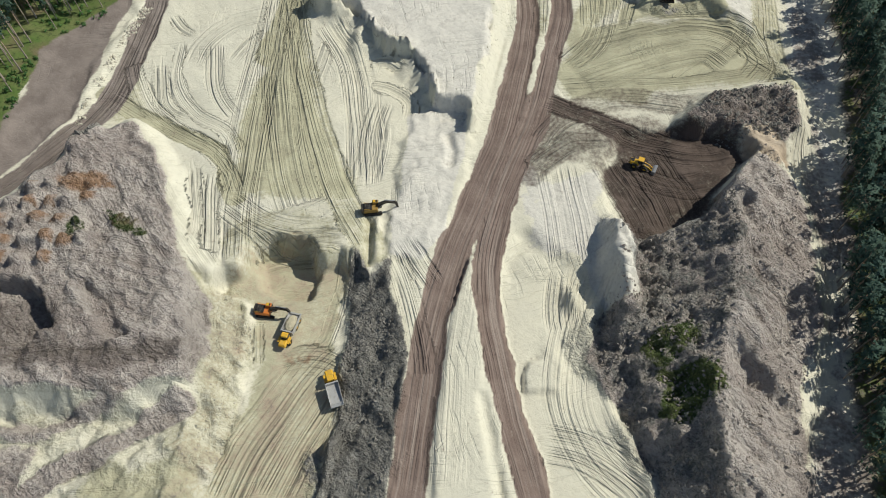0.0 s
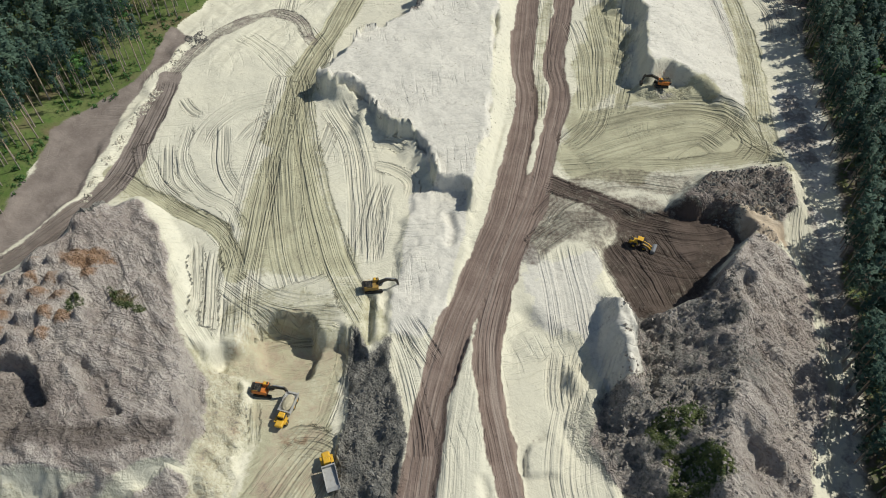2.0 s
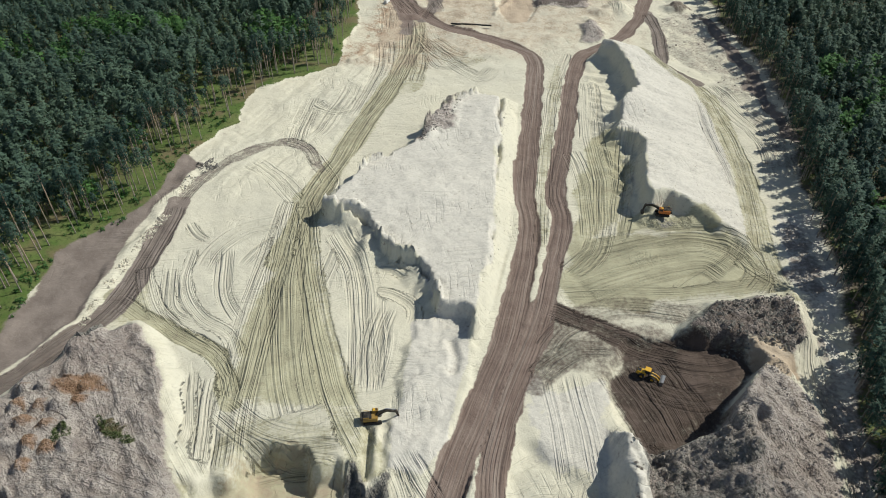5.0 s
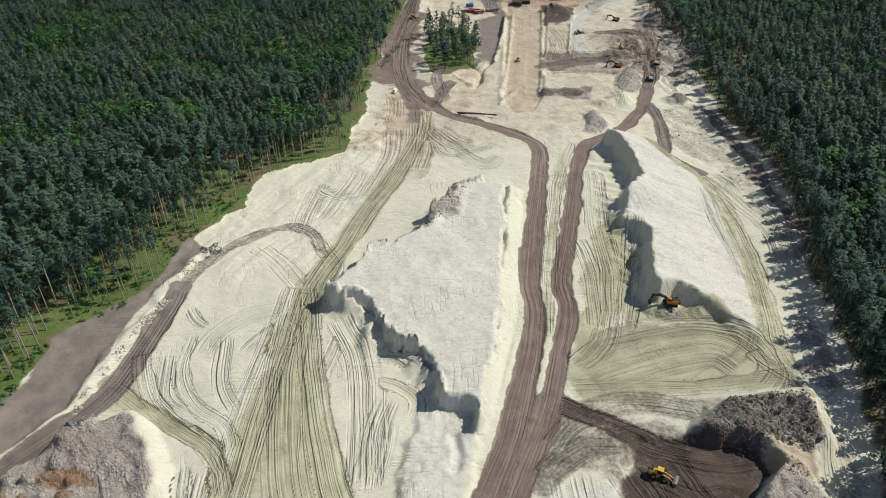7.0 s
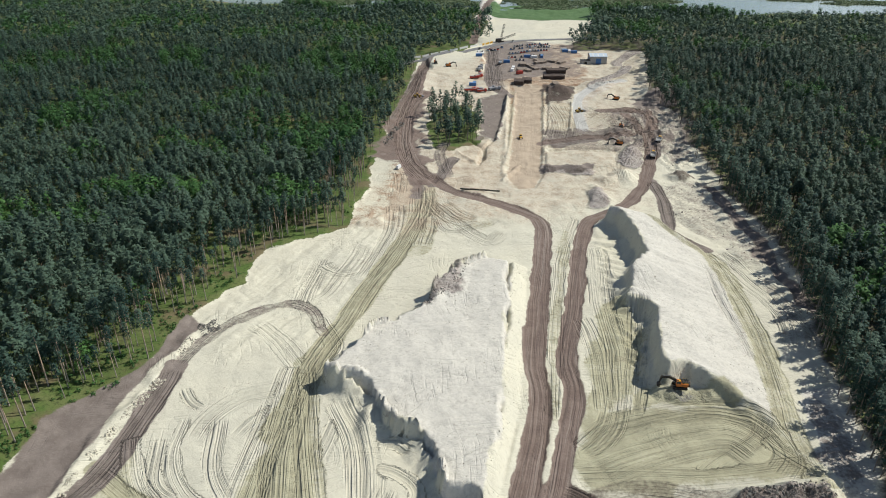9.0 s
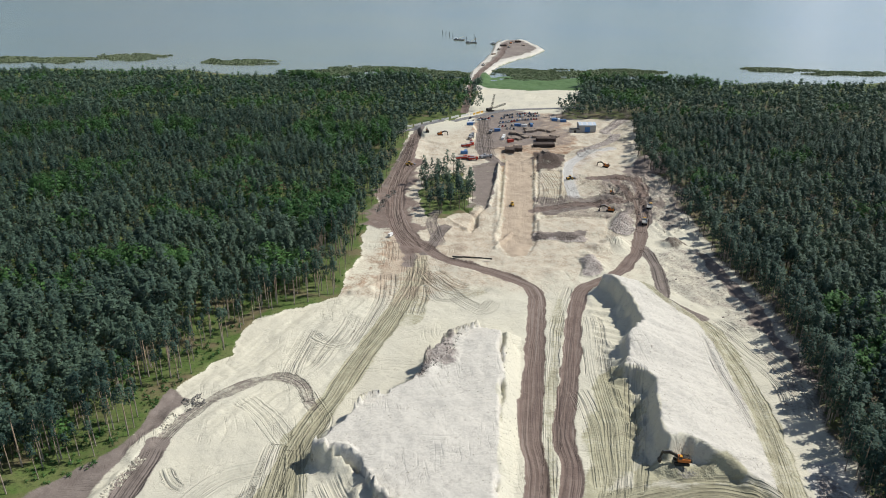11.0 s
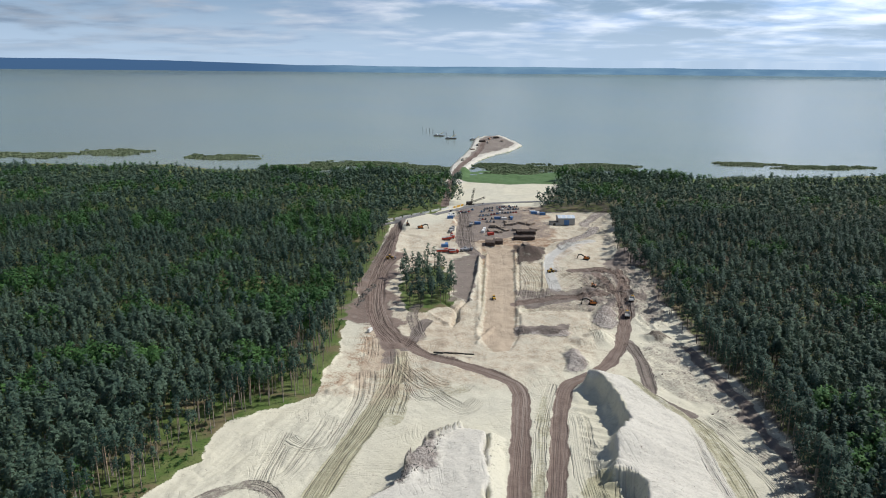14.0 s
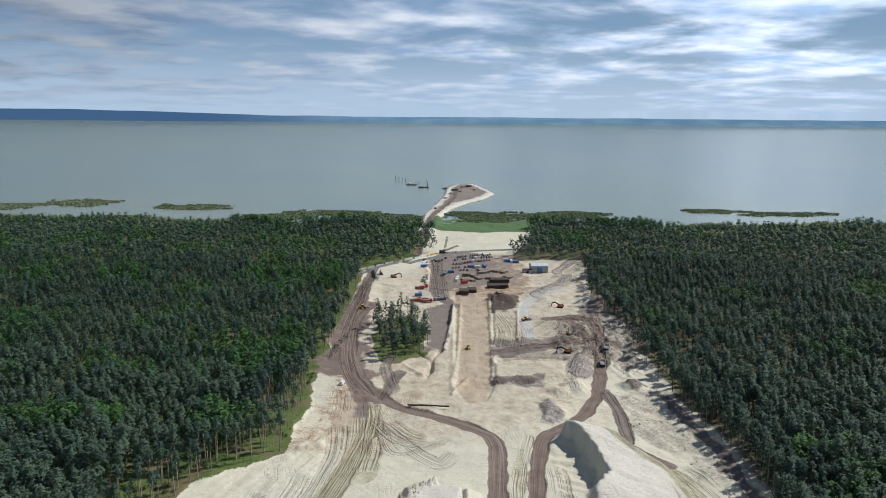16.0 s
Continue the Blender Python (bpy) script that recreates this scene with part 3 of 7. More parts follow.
# slumped sand at the foot of the face
foot = 0.42 * tilt * np.clip(1 + (d + 2.0 * fbm(GX[w], GY[w], 5, 3, 61)) / 7.0, 0, 1)
H[w] = np.maximum(H[w] * (1 - kk) + tilt * kk, np.where(d < 0, H[w] + foot, -99))
rough(PLATEAU_EAST, 0.5, 9, seed=17)
level(BASIN, -3, 6, 2.0, 12, 7, ease=True)
level(TRIANGLE, 1.4, 1.2, 0.5, 8, 18)
level(PIT, -6, 2.6, 1.6, 7, 8)
ramp(CLAY, [(-33.2, 99.9), (-31.2, 77.8), (-30.1, 59.8), (-31.1, 44.8), (-33.3, 28.9)], -6, [(-20.3, 95.8), (-13.7, 72.7), (-14.0, 61.1), (-14.4, 47.7), (-13.1, 28.8)], 0.3, 2.0, 1.0)
rough(CLAY, 1.5, 5, 3, seed=15)
level([(-56.9, 101.4), (-52.1, 103.5), (-43.7, 103.0), (-41.3, 95.9), (-42.1, 90.5), (-48.1, 90.2), (-53.1, 92.6)], -9.5, 2.0, 0.8, 6, 19)
paint("damp", [(-57.1, 102.7), (-51.8, 104.3), (-44.6, 103.9), (-42.4, 95.2), (-43.2, 90.8), (-48.5, 90.5), (-53.8, 93.7)], 1.0, 3, 2)
ramp(SPOIL_EAST_W, RIDGE, 12.5, WEST_TOE, -2.5, 4, 2.0, 0.8, 2.5)
ramp(SPOIL_EAST_E, RIDGE, 12.5, EAST_TOE, 1.0, 4, 2.0, 1.0, 2.5)
level([(38.4, 110.1), (41.1, 107.6), (41.0, 97.1), (42.0, 83.4), (38.4, 80.9), (38.3, 95.3)], 7, 4.0, 1.2, 6, 20)
rough(SPOIL_EAST_W, 2.8, 13, 5, seed=12)
rough(SPOIL_EAST_E, 1.3, 15, 6, seed=42)
rough(SPOIL_EAST_E, 0.9, 3.2, 6, 2, seed=43)
rough(SPOIL_EAST_W, 0.9, 3.4, 6, 2, seed=44)
level(SPOIL_NORTH, 4, 4, 2.0, 9, 9)
rough(SPOIL_NORTH, 1.8, 8, 4, seed=45)
rough(SPOIL_NORTH, 1.0, 3.0, 4, 3, seed=67, ridged=True)
rough(SPOIL_EAST_E, 0.8, 6, 5, 4, seed=68, gain=0.65, ridged=True)
rough(SPOIL_EAST_W, 1.1, 5, 4, 4, seed=69, gain=0.65, ridged=True)
rough(SPOIL_WEST, 0.8, 6, 4, 4, seed=70, gain=0.65, ridged=True)
level(BOWL, -2.5, 2.4, 1.4, 8, 10)
rough(BOWL, 0.7, 7, seed=46)
rough(SPOIL_WEST, 0.5, 2.6, 5, 2, seed=47)
rough(SOUTHWEST, 0.9, 10, 6, seed=48, ridged=True)
WALL_WEST = [(-71.4, 92.5), (-58.3, 88.0), (-54.4, 81.5), (-52.8, 69.0), (-53.0, 57.4), (-55.2, 43.9), (-58.0, 27.0), (-67.0, 27.0), (-64.9, 43.5), (-64.8, 59.7), (-66.8, 74.5)]
ramp(WALL_WEST, [(-70.2, 92.5), (-65.8, 73.0), (-63.6, 58.5), (-64.0, 42.7), (-66.0, 27.0)], -1.6, [(-59.3, 90.5), (-55.0, 83.1), (-53.5, 70.4), (-53.8, 58.5), (-56.0, 44.8), (-58.4, 27.0)], -6, 4.0, 1.5)
rough(WALL_WEST, 0.9, 6, 4, seed=49, ridged=True)
# hollow in the western spoil
level([(-131.0, 84.7), (-111.8, 84.9), (-105.7, 78.6), (-100.9, 73.3), (-105.7, 69.2), (-122.7, 66.4)], -1.5, 1.6, 1.2, 7, 50)
level([(-95.8, 83.7), (-88.3, 78.4), (-80.8, 70.3), (-83.5, 70.1), (-91.0, 75.9)], 3.4, 1.5, 0.8, 5, 52)
# tipped heaps in rows on the western spoil
rh = random.Random(4)
for i, (hx, hy) in enumerate([(-119.8, 113.3), (-114.8, 114.6), (-109.6, 115.8), (-104.2, 116.1), (-124.1, 108.2), (-118.9, 108.9), (-113.2, 108.4), (-108.0, 109.0), (-103.2, 110.8), (-124.7, 102.2), (-119.2, 101.9), (-114.3, 103.1), (-108.9, 103.0), (-103.4, 102.7), (-127.1, 96.9), (-121.6, 96.3), (-115.4, 96.1), (-109.7, 96.9), (-104.2, 96.3), (-99.4, 97.4), (-127.8, 91.6), (-121.6, 91.0), (-115.4, 90.5), (-109.2, 91.6)]):
    mound(hx, hy, rh.uniform(2.6, 4.0), rh.uniform(2.4, 3.4), rh.uniform(2.4, 3.6), rh.uniform(0, 90), 0.2, i)
    if i % 3 != 1:
        paint("rust", [(hx - 2, hy - 2), (hx + 2.4, hy - 1.6), (hx + 2, hy + 2), (hx - 2, hy + 1.6)], 0.62, 2, 1, 4, i)
paint("rust", [(-115.4, 118.6), (-101.6, 120.3), (-98.7, 116.4), (-105.5, 113.1), (-112.1, 113.7)], 0.7, 3, 2)
# notch floors, ledges and small banks
mound(*(-47.9, 197.9), 7, 6, 3.5, 0)
mound(*(-37.9, 180.7), 6, 11, 3.2, 20)
mound(*(22.2, 69.4), 5, 12, 1.8, 5)
level([(15.7, 72.1), (22.5, 72.5), (22.3, 65.2), (14.9, 64.8)], -1.6, 0.6, 0.5, 4, 53)
mound(*(26.7, 90.1), 3.4, 5.5, 3.4, 0, 0.15)
mound(*(19.6, 101.4), 12, 8, 1.0, 0)
bank([(-27.3, 111.4), (-26.9, 103.6), (-26.3, 96.4)], 1.5, -1.8)
bank([(-25.2, 111.1), (-24.4, 103.7), (-23.7, 96.9)], 1.2, 0.8)
bank([(-67.1, 107.1), (-65.5, 98.0), (-64.5, 89.3)], 1.8, -1.0)
bank([(-7.6, 142.4), (-6.0, 136.9), (-6.3, 131.5)], 2.0, -1.2)
bank([(-126.6, 128.0), (-122.0, 143.6), (-120.7, 169.1), (-117.8, 188.2), (-116.6, 204.8), (-114.8, 225.2)], 4, 1.0, rag=0.6)
bank([(-115.7, 141.4), (-110.1, 135.5), (-114.1, 129.1)], 3.5, 2.2, rag=0.6)
# middle distance forms
level([(6.0, 603.1), (36.6, 605.5), (25.7, 402.6), (19.7, 384.2), (10.8, 380.5), (4.1, 401.1)], -0.9, 1.5, 0.6, 10, 54)
level([(29.8, 438.7), (71.8, 441.6), (68.6, 420.1), (28.4, 415.5)], 1.2, 1.5, 0.6, 10, 55)
bank([(26.8, 410.8), (40.9, 412.7), (54.1, 411.8)], 4, 1.5)
mound(*(55.4, 376.7), 10, 14, 4.0, 0)
mound(*(72.6, 403.3), 12, 14, 4.5, 0)
mound(*(42.4, 584.2), 22, 18, 4.5, 0)
mound(*(87.1, 605.7), 30, 26, 3.0, 0)
mound(*(109.7, 673.5), 40, 20, 3.0, 0)
mound(*(-40.8, 635.1), 46, 30, 2.5, 0)
mound(*(-69.0, 612.5), 16, 60, 4, 0)
EASTWORKS = [(86.7, 539.1), (115.8, 556.6), (145.1, 551.0), (125.3, 444.0), (102.1, 405.3), (100.2, 442.2), (81.4, 456.5), (69.0, 472.4)]
rough(EASTWORKS, 2.2, 14, 8, seed=56)
rough(EASTWORKS, 1.4, 6, 6, 3, seed=59, ridged=True)
EASTSTRIP = [(91.0, 400.8), (123.4, 408.4), (125.0, 371.8), (129.6, 337.6), (131.7, 303.0), (122.5, 244.3), (113.9, 243.5), (114.7, 296.2), (102.7, 328.8), (88.6, 340.2)]
rough(EASTSTRIP, 1.6, 14, 8, seed=57)
NORTHSPOIL = [(-33.4, 242.9), (-24.3, 268.8), (-17.9, 282.1), (-13.3, 290.6), (-5.9, 299.6), (-16.2, 257.6), (-24.3, 243.7)]
rough(NORTHSPOIL, 2.0, 7, 5, seed=58)



def furrows(pts, height, size, angle, stretch=5.0, soft=6, seed=71):
    """Ridges left by blades and tipping, drawn out along one direction (degrees from +x)."""
    w = window(pts, soft)
    x, y = GX[w], GY[w]
    c, s_ = math.cos(radians(angle)), math.sin(radians(angle))
    u, v = (x * c + y * s_) / stretch, -x * s_ + y * c
    bend = 2.5 * fbm(x, y, 20, 2, seed + 5)
    H[w] += height * fbm(u + bend, v + bend, size, 4, seed, 0.6) * smooth(inside(pts, x, y) / soft + 0.5)


furrows(SPOIL_EAST_E, 1.9, 4.5, -48, 6)
furrows(SPOIL_EAST_W, 1.5, 4.5, 20, 4, seed=75)
furrows(SPOIL_WEST, 1.1, 4, -28, 5, seed=79)
furrows(BOWL, 0.5, 4, -15, 6, seed=83)
furrows(CLAY, 0.9, 4, 80, 3, seed=87)
furrows(WALL_WEST, 1.5, 2.8, -24, 4, seed=99)
furrows(SOUTHWEST, 0.9, 4, 12, 4, seed=103)
furrows(SOUTHWEST, 0.7, 2.2, 70, 3, seed=104)
EAST_FACE = [(48.0, 335.0), (66.0, 335.0), (68.0, 294.0), (58.5, 278.0), (57.5, 262.0), (63.5, 248.0), (60.0, 214.0), (50.0, 214.0), (46.0, 270.0)]
furrows(EAST_FACE, 1.1, 2.6, -14, 4, 4, seed=105)
WEST_FACE = [(-58.0, 203.0), (-44.0, 201.0), (-30.0, 187.0), (-18.0, 176.0), (-6.0, 150.0), (-12.0, 143.0), (-24.0, 166.0), (-36.0, 178.0), (-50.0, 192.0)]
furrows(WEST_FACE, 0.9, 2.4, 35, 3, 4, seed=106)
bank([(-107.2, 50.8), (-98.8, 49.8), (-91.9, 52.9), (-86.6, 57.0), (-76.0, 58.6)], 1.5, -1.4)
bank([(-94.0, 34.4), (-86.0, 39.4), (-78.0, 43.4), (-71.0, 48.0)], 1.4, -0.9)
furrows(PLATEAU_WEST, 0.25, 4, 10, 5, seed=91)
furrows(PLATEAU_EAST, 0.35, 4, -20, 5, seed=95)
# ---- covers
ISLAND_FLOOR = [(-53.2, 494.1), (-41.9, 442.6), (-29.6, 438.3), (-14.3, 460.8), (-16.0, 510.2), (-25.9, 542.8), (-53.1, 528.7)]
# west flank darkened: greyer soil, plus the clods' own shade put into the cover
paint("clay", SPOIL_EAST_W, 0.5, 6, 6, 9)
for area in (SPOIL_EAST_W, SPOIL_EAST_E, SPOIL_NORTH, SPOIL_WEST):
    paint("spoil", area)
lane(0, RIDGE, 7, 0.0, "spoil", 1.0)
paint("peat", SPOIL_NORTH, 0.55, 3, 3)
# dark patch over the western hollow, its wall's shade put into the cover
paint("peat", [(-130.2, 84.2), (-109.6, 84.4), (-102.1, 75.8), (-83.8, 67.6), (-96.3, 64.0), (-120.5, 62.8)], 0.5, 6, 5)
paint("grass", [(45.1, 80.5), (53.4, 81.7), (54.5, 75.8), (47.3, 71.0), (43.9, 75.2)], 0.62, 4, 4)
paint("grass", [(46.7, 67.7), (56.2, 71.0), (56.8, 62.8), (51.0, 57.2), (46.3, 59.5)], 0.66, 4, 4)
paint("grass", [(-95.8, 104.9), (-87.2, 104.4), (-85.1, 99.9), (-92.8, 100.5)], 0.52, 3, 4)
paint("grass", [(-106.5, 102.5), (-102.7, 102.7), (-101.1, 98.2), (-103.8, 97.2)], 0.55, 3, 3)
paint("damp", PIT, 0.8, 4, 3)
paint("tan", WALL_WEST, 0.3, 4, 4)
paint("damp", WALL_WEST, 0.56, 4, 5, 6)
paint("clay", WALL_WEST, 0.24, 4, 3)
paint("clay", SOUTHWEST, 0.18, 4, 3)
paint("damp", SOUTHWEST, 0.36, 6, 6, 10)
paint("damp", [(-85.6, 43.9), (-62.7, 46.4), (-58.1, 36.3), (-57.7, 27.2), (-85.5, 25.7)], 0.75, 5, 4)
paint("damp", [(-59.4, 101.4), (-28.8, 103.0), (-30.1, 88.8), (-39.4, 91.8), (-52.0, 87.7)], 0.6, 4, 3)
paint("rust", [(-53.3, 73.5), (-37.2, 73.5), (-36.5, 69.0), (-51.4, 69.0)], 0.62, 4, 4)
paint("pale", PLATEAU_WEST)
paint("pale", PLATEAU_EAST)
paint("pale", BENCH)
paint("pale", [(13.0, 131.2), (36.5, 132.3), (37.7, 116.2), (31.4, 101.1), (15.1, 105.7), (11.4, 114.9)], 0.75, 6, 5)
paint("peat", BOWL, 1, 4, 3, clear=("spoil",))
paint("peat", [(22.7, 158.9), (44.6, 151.6), (65.9, 146.9), (62.7, 135.7), (39.7, 132.5), (26.8, 134.0), (15.3, 125.0), (20.5, 142.4)], 0.55, 8, 6)
paint("pale", [(33.4, 113.0), (39.9, 114.8), (43.0, 100.0), (43.5, 87.0), (35.0, 86.0), (31.5, 103.0)], 1.0, 3, 2, clear=("spoil", "clay"))
paint("tan", [(80.0, 147.0), (86.0, 148.0), (90.5, 136.0), (86.0, 131.0), (80.5, 139.0)], 0.9, 3, 3, clear=("spoil", "peat"))
paint("clay", CLAY, clear=("damp",))
paint("clay", [(-34.2, 45.1), (-15.6, 44.8), (-14.1, 29.3), (-34.5, 28.3)], 0.6, 6, 5)
paint("dirt", [(-142.2, 126.7), (-141.7, 138.8), (-143.0, 156.8), (-143.3, 173.6), (-136.8, 184.8), (-127.8, 194.4), (-122.3, 213.2), (-121.8, 237.3), (-113.5, 232.2), (-118.4, 209.2), (-122.7, 187.8), (-122.5, 167.0), (-122.7, 146.4), (-127.5, 135.1), (-136.1, 117.8)], 1.0, 2.5, 1.5)
paint("dirt", [(-121.7, 65.0), (-105.9, 68.1), (-86.3, 69.1), (-67.5, 70.1), (-65.6, 64.2), (-83.8, 61.1), (-103.2, 61.2), (-118.5, 57.8)], 0.7, 4, 3)
paint("spoil", [(-115.4, 51.0), (-99.1, 50.5), (-92.1, 53.6), (-77.9, 60.0), (-76.8, 56.5), (-89.6, 50.3), (-97.8, 47.2), (-114.3, 48.4)], 0.9, 4, 3)
paint("spoil", [(-113.4, 43.8), (-97.8, 44.6), (-94.1, 38.4), (-90.4, 25.4), (-104.9, 24.7)], 0.9, 4, 3)
paint("spoil", NORTHSPOIL, 0.85, 5, 4)
paint("spoil", [(27.1, 417.2), (43.1, 418.3), (54.5, 415.4), (53.4, 406.5), (26.4, 404.6)], 0.9, 4, 4, clear=("pale",))
paint("spoil", [(51.7, 381.7), (57.1, 385.2), (57.9, 365.1), (52.4, 361.3)], 0.9, 4, 4)
paint("peat", [(35.8, 594.2), (51.0, 606.7), (56.3, 574.6), (44.9, 557.1), (33.7, 556.2)], 0.95, 5, 4)
paint("dirt", EASTWORKS, 0.56, 12, 12, 16)
paint("dirt", EASTSTRIP, 0.42, 8, 10)
paint("dirt", [(-78.7, 424.9), (-82.5, 467.4), (-81.8, 519.3), (-78.5, 566.2), (-64.9, 575.9), (-59.6, 500.2), (-48.7, 431.9), (-39.7, 395.8), (-44.0, 364.2), (-53.6, 394.8), (-58.3, 419.6)], 0.85, 8, 6)
clay_w = [(-78.9, 452.9), (-76.7, 473.8), (-72.6, 499.3), (-68.4, 493.0), (-71.8, 462.4), (-75.8, 445.5)]
rough(clay_w, 1.6, 6, 4, seed=64)
paint("peat", clay_w, 0.8, 5, 4)
paint("dirt", [(-14.5, 466.4), (-12.4, 562.9), (-1.6, 572.1), (-3.3, 476.6)], 0.62, 8, 6)
paint("dirt", [(-75.0, 665.3), (-65.6, 542.9), (-72.2, 520.0), (-78.8, 592.7), (-81.3, 664.7)], 0.7, 6, 5)
paint("rust", [(-66.7, 411.5), (-58.6, 421.4), (-53.0, 363.6), (-64.7, 329.9), (-72.8, 329.4)], 0.40, 8, 5)
paint("rust", [(-23.7, 732.6), (5.8, 775.8), (73.5, 775.7), (71.2, 613.9), (28.3, 583.1), (0.2, 598.9), (-17.8, 636.9)], 0.47, 12, 10)
paint("damp", [(6.0, 603.1), (36.6, 605.5), (25.7, 402.6), (19.7, 384.2), (10.8, 380.5), (4.1, 401.1)], 0.75, 4, 2)
paint("rust", [(6.0, 603.1), (36.6, 605.5), (33.7, 546.0), (5.7, 551.7)], 0.6, 8, 4)
paint("rust", [(4.9, 419.0), (26.4, 420.4), (21.4, 387.5), (9.1, 385.1)], 0.42, 8, 4)
paint("damp", [(38.3, 557.1), (57.6, 558.5), (61.4, 471.8), (31.8, 453.1)], 0.5, 6, 4)
paint("pale", [(61.1, 594.5), (69.2, 595.1), (104.8, 626.3), (68.6, 569.1), (59.5, 488.4), (52.4, 487.9)], 0.95, 3, 2)
paint("dirt", [(124.0, 318.9), (131.2, 297.7), (133.3, 267.4), (126.3, 260.4), (124.0, 287.0), (118.7, 309.9)], 0.8, 5, 4)
paint("dirt", [(107.9, 215.5), (100.6, 157.9), (94.5, 111.5), (89.2, 81.0), (73.8, 53.6), (69.3, 33.2), (84.5, 34.0), (92.1, 66.6), (99.8, 111.8), (104.9, 158.1), (113.8, 215.8)], 0.6, 8, 7)
paint("pale", [(105.0, 215.4), (101.4, 157.9), (96.8, 111.6), (89.2, 81.0), (69.3, 33.2), (85.6, 34.1), (94.7, 81.3), (106.7, 135.8), (122.6, 216.2)], 0.8, 6, 5)
paint("damp", [(-67.0, 116.4), (-69.9, 140.9), (-67.6, 180.5), (-64.0, 223.7), (-53.9, 267.6), (-44.0, 328.0), (-41.5, 371.7), (-34.2, 372.4), (-34.4, 332.1), (-45.5, 278.4), (-56.4, 232.1), (-58.9, 206.2), (-55.0, 175.9), (-44.8, 143.0), (-31.7, 119.3)], 0.9, 6, 2)
paint("damp", [(-67.6, 109.0), (-57.1, 115.4), (-35.8, 110.6), (-28.7, 103.5), (-34.2, 99.6), (-52.2, 98.7), (-64.2, 94.5)], 0.5, 6, 4)
paint("damp", [(28.5, 188.5), (46.6, 198.3), (76.2, 203.0), (90.2, 198.1), (94.0, 180.4), (101.2, 173.4), (76.7, 167.7), (50.2, 161.5), (29.9, 161.5), (24.8, 174.6)], 0.9, 6, 3)
paint("damp", [(43.1, 261.8), (53.1, 267.2), (57.6, 234.0), (51.0, 202.4), (32.5, 191.8), (36.6, 228.4)], 0.8, 5, 3)
paint("damp", [(45.7, 206.7), (56.2, 210.8), (79.7, 209.6), (83.3, 200.5), (46.2, 195.9)], 1.0, 4, 3)
paint("clay", [(53.3, 206.1), (63.9, 210.2), (77.0, 207.1), (73.8, 201.5), (54.2, 199.0)], 0.5, 4, 3)
paint("damp", [(31.5, 331.2), (37.2, 331.7), (28.4, 251.7), (21.9, 188.0), (19.0, 187.8), (22.6, 251.2)], 0.5, 3, 2)
paint("damp", [(-111.3, 146.3), (-112.5, 158.1), (-108.0, 166.1), (-101.5, 151.7), (-108.5, 144.2)], 0.6, 4, 3)
paint("meadow", [(-21.9, 1044.5), (32.3, 1061.2), (131.1, 1049.2), (116.9, 931.5), (42.9, 920.1), (-8.2, 928.2), (-27.5, 953.2)], 1, 6, 3)
sand_n = [(-31.2, 772.6), (-19.1, 918.5), (42.4, 907.5), (107.1, 909.5), (75.2, 794.4), (17.8, 758.9), (-23.7, 732.6)]
w = window(sand_n, 20)
COVER["grass"][w] *= 1 - smooth(inside(sand_n, GX[w], GY[w]) / 8 + 0.5)

FARSAND = [(-74.3, 323.4), (-63.9, 394.1), (-68.5, 499.6), (-76.3, 632.2), (-44.5, 691.7), (74.4, 784.9), (141.6, 746.7), (130.9, 609.1), (100.2, 442.2), (88.5, 372.9), (45.8, 343.1), (6.5, 334.4), (-30.2, 314.9)]
paint("tan", FARSAND, 0.50, 30, 16, 40)
paint("tan", [(-64.7, 329.9), (-62.0, 402.9), (-59.9, 431.1), (-44.5, 395.4), (-44.0, 364.2), (-53.7, 330.6)], 0.8, 10, 6)
paint("tan", [(-24.1, 743.7), (5.8, 775.8), (74.1, 781.8), (74.8, 623.9), (30.5, 579.8), (0.2, 589.8), (-20.4, 636.7)], 0.8, 14, 8)
paint("tan", [(-39.9, 432.5), (-18.3, 466.2), (4.4, 479.6), (4.1, 398.7), (-14.1, 366.2), (-36.5, 379.7)], 0.6, 14, 10)
paint("tan", PIT, 0.42, 6, 6)
paint("grass", ISLAND_FLOOR, 0.85, 6, 4)
rough(FARSAND, 0.8, 14, 10, seed=63)

BED = [(10.0, 604.0), (33.0, 605.0), (28.0, 470.0), (24.5, 402.0), (19.7, 384.2), (10.8, 380.5), (4.6, 401.0), (8.0, 470.0)]
paint("tan", BED, 1.0, 3, 1.5, clear=("damp", "rust"))
paint("dirt", [(26.0, 421.5), (58.5, 422.0), (57.0, 409.5), (25.5, 408.0)], 0.9, 3, 3, 6)
paint("peat", [(35.0, 610.0), (59.0, 611.0), (57.0, 566.0), (34.5, 558.0)], 0.9, 4, 4, 8)
mound(50.0, 590.0, 12, 16, 3.5, 10)
paint("dirt", [(29.0, 489.0), (66.0, 491.0), (100.0, 484.0), (99.0, 468.0), (65.0, 465.0), (29.0, 457.0)], 0.68, 6, 6, 9)
paint("dirt", [(-6.0, 786.0), (78.0, 786.0), (74.0, 640.0), (4.0, 636.0)], 0.56, 14, 12, 18)
paint("road", [(-79.0, 430.0), (-83.0, 480.0), (-82.0, 560.0), (-62.0, 572.0), (-58.0, 500.0), (-48.0, 432.0), (-38.0, 392.0), (-46.0, 372.0), (-62.0, 410.0)], 0.62, 8, 7, 12)
paint("dirt", [(117.0, 400.0), (124.0, 396.0), (126.5, 357.0), (130.0, 325.0), (130.0, 300.0), (133.0, 262.0), (127.0, 262.0), (124.5, 300.0), (124.0, 325.0), (120.0, 356.0)], 0.95, 3, 2, 8)
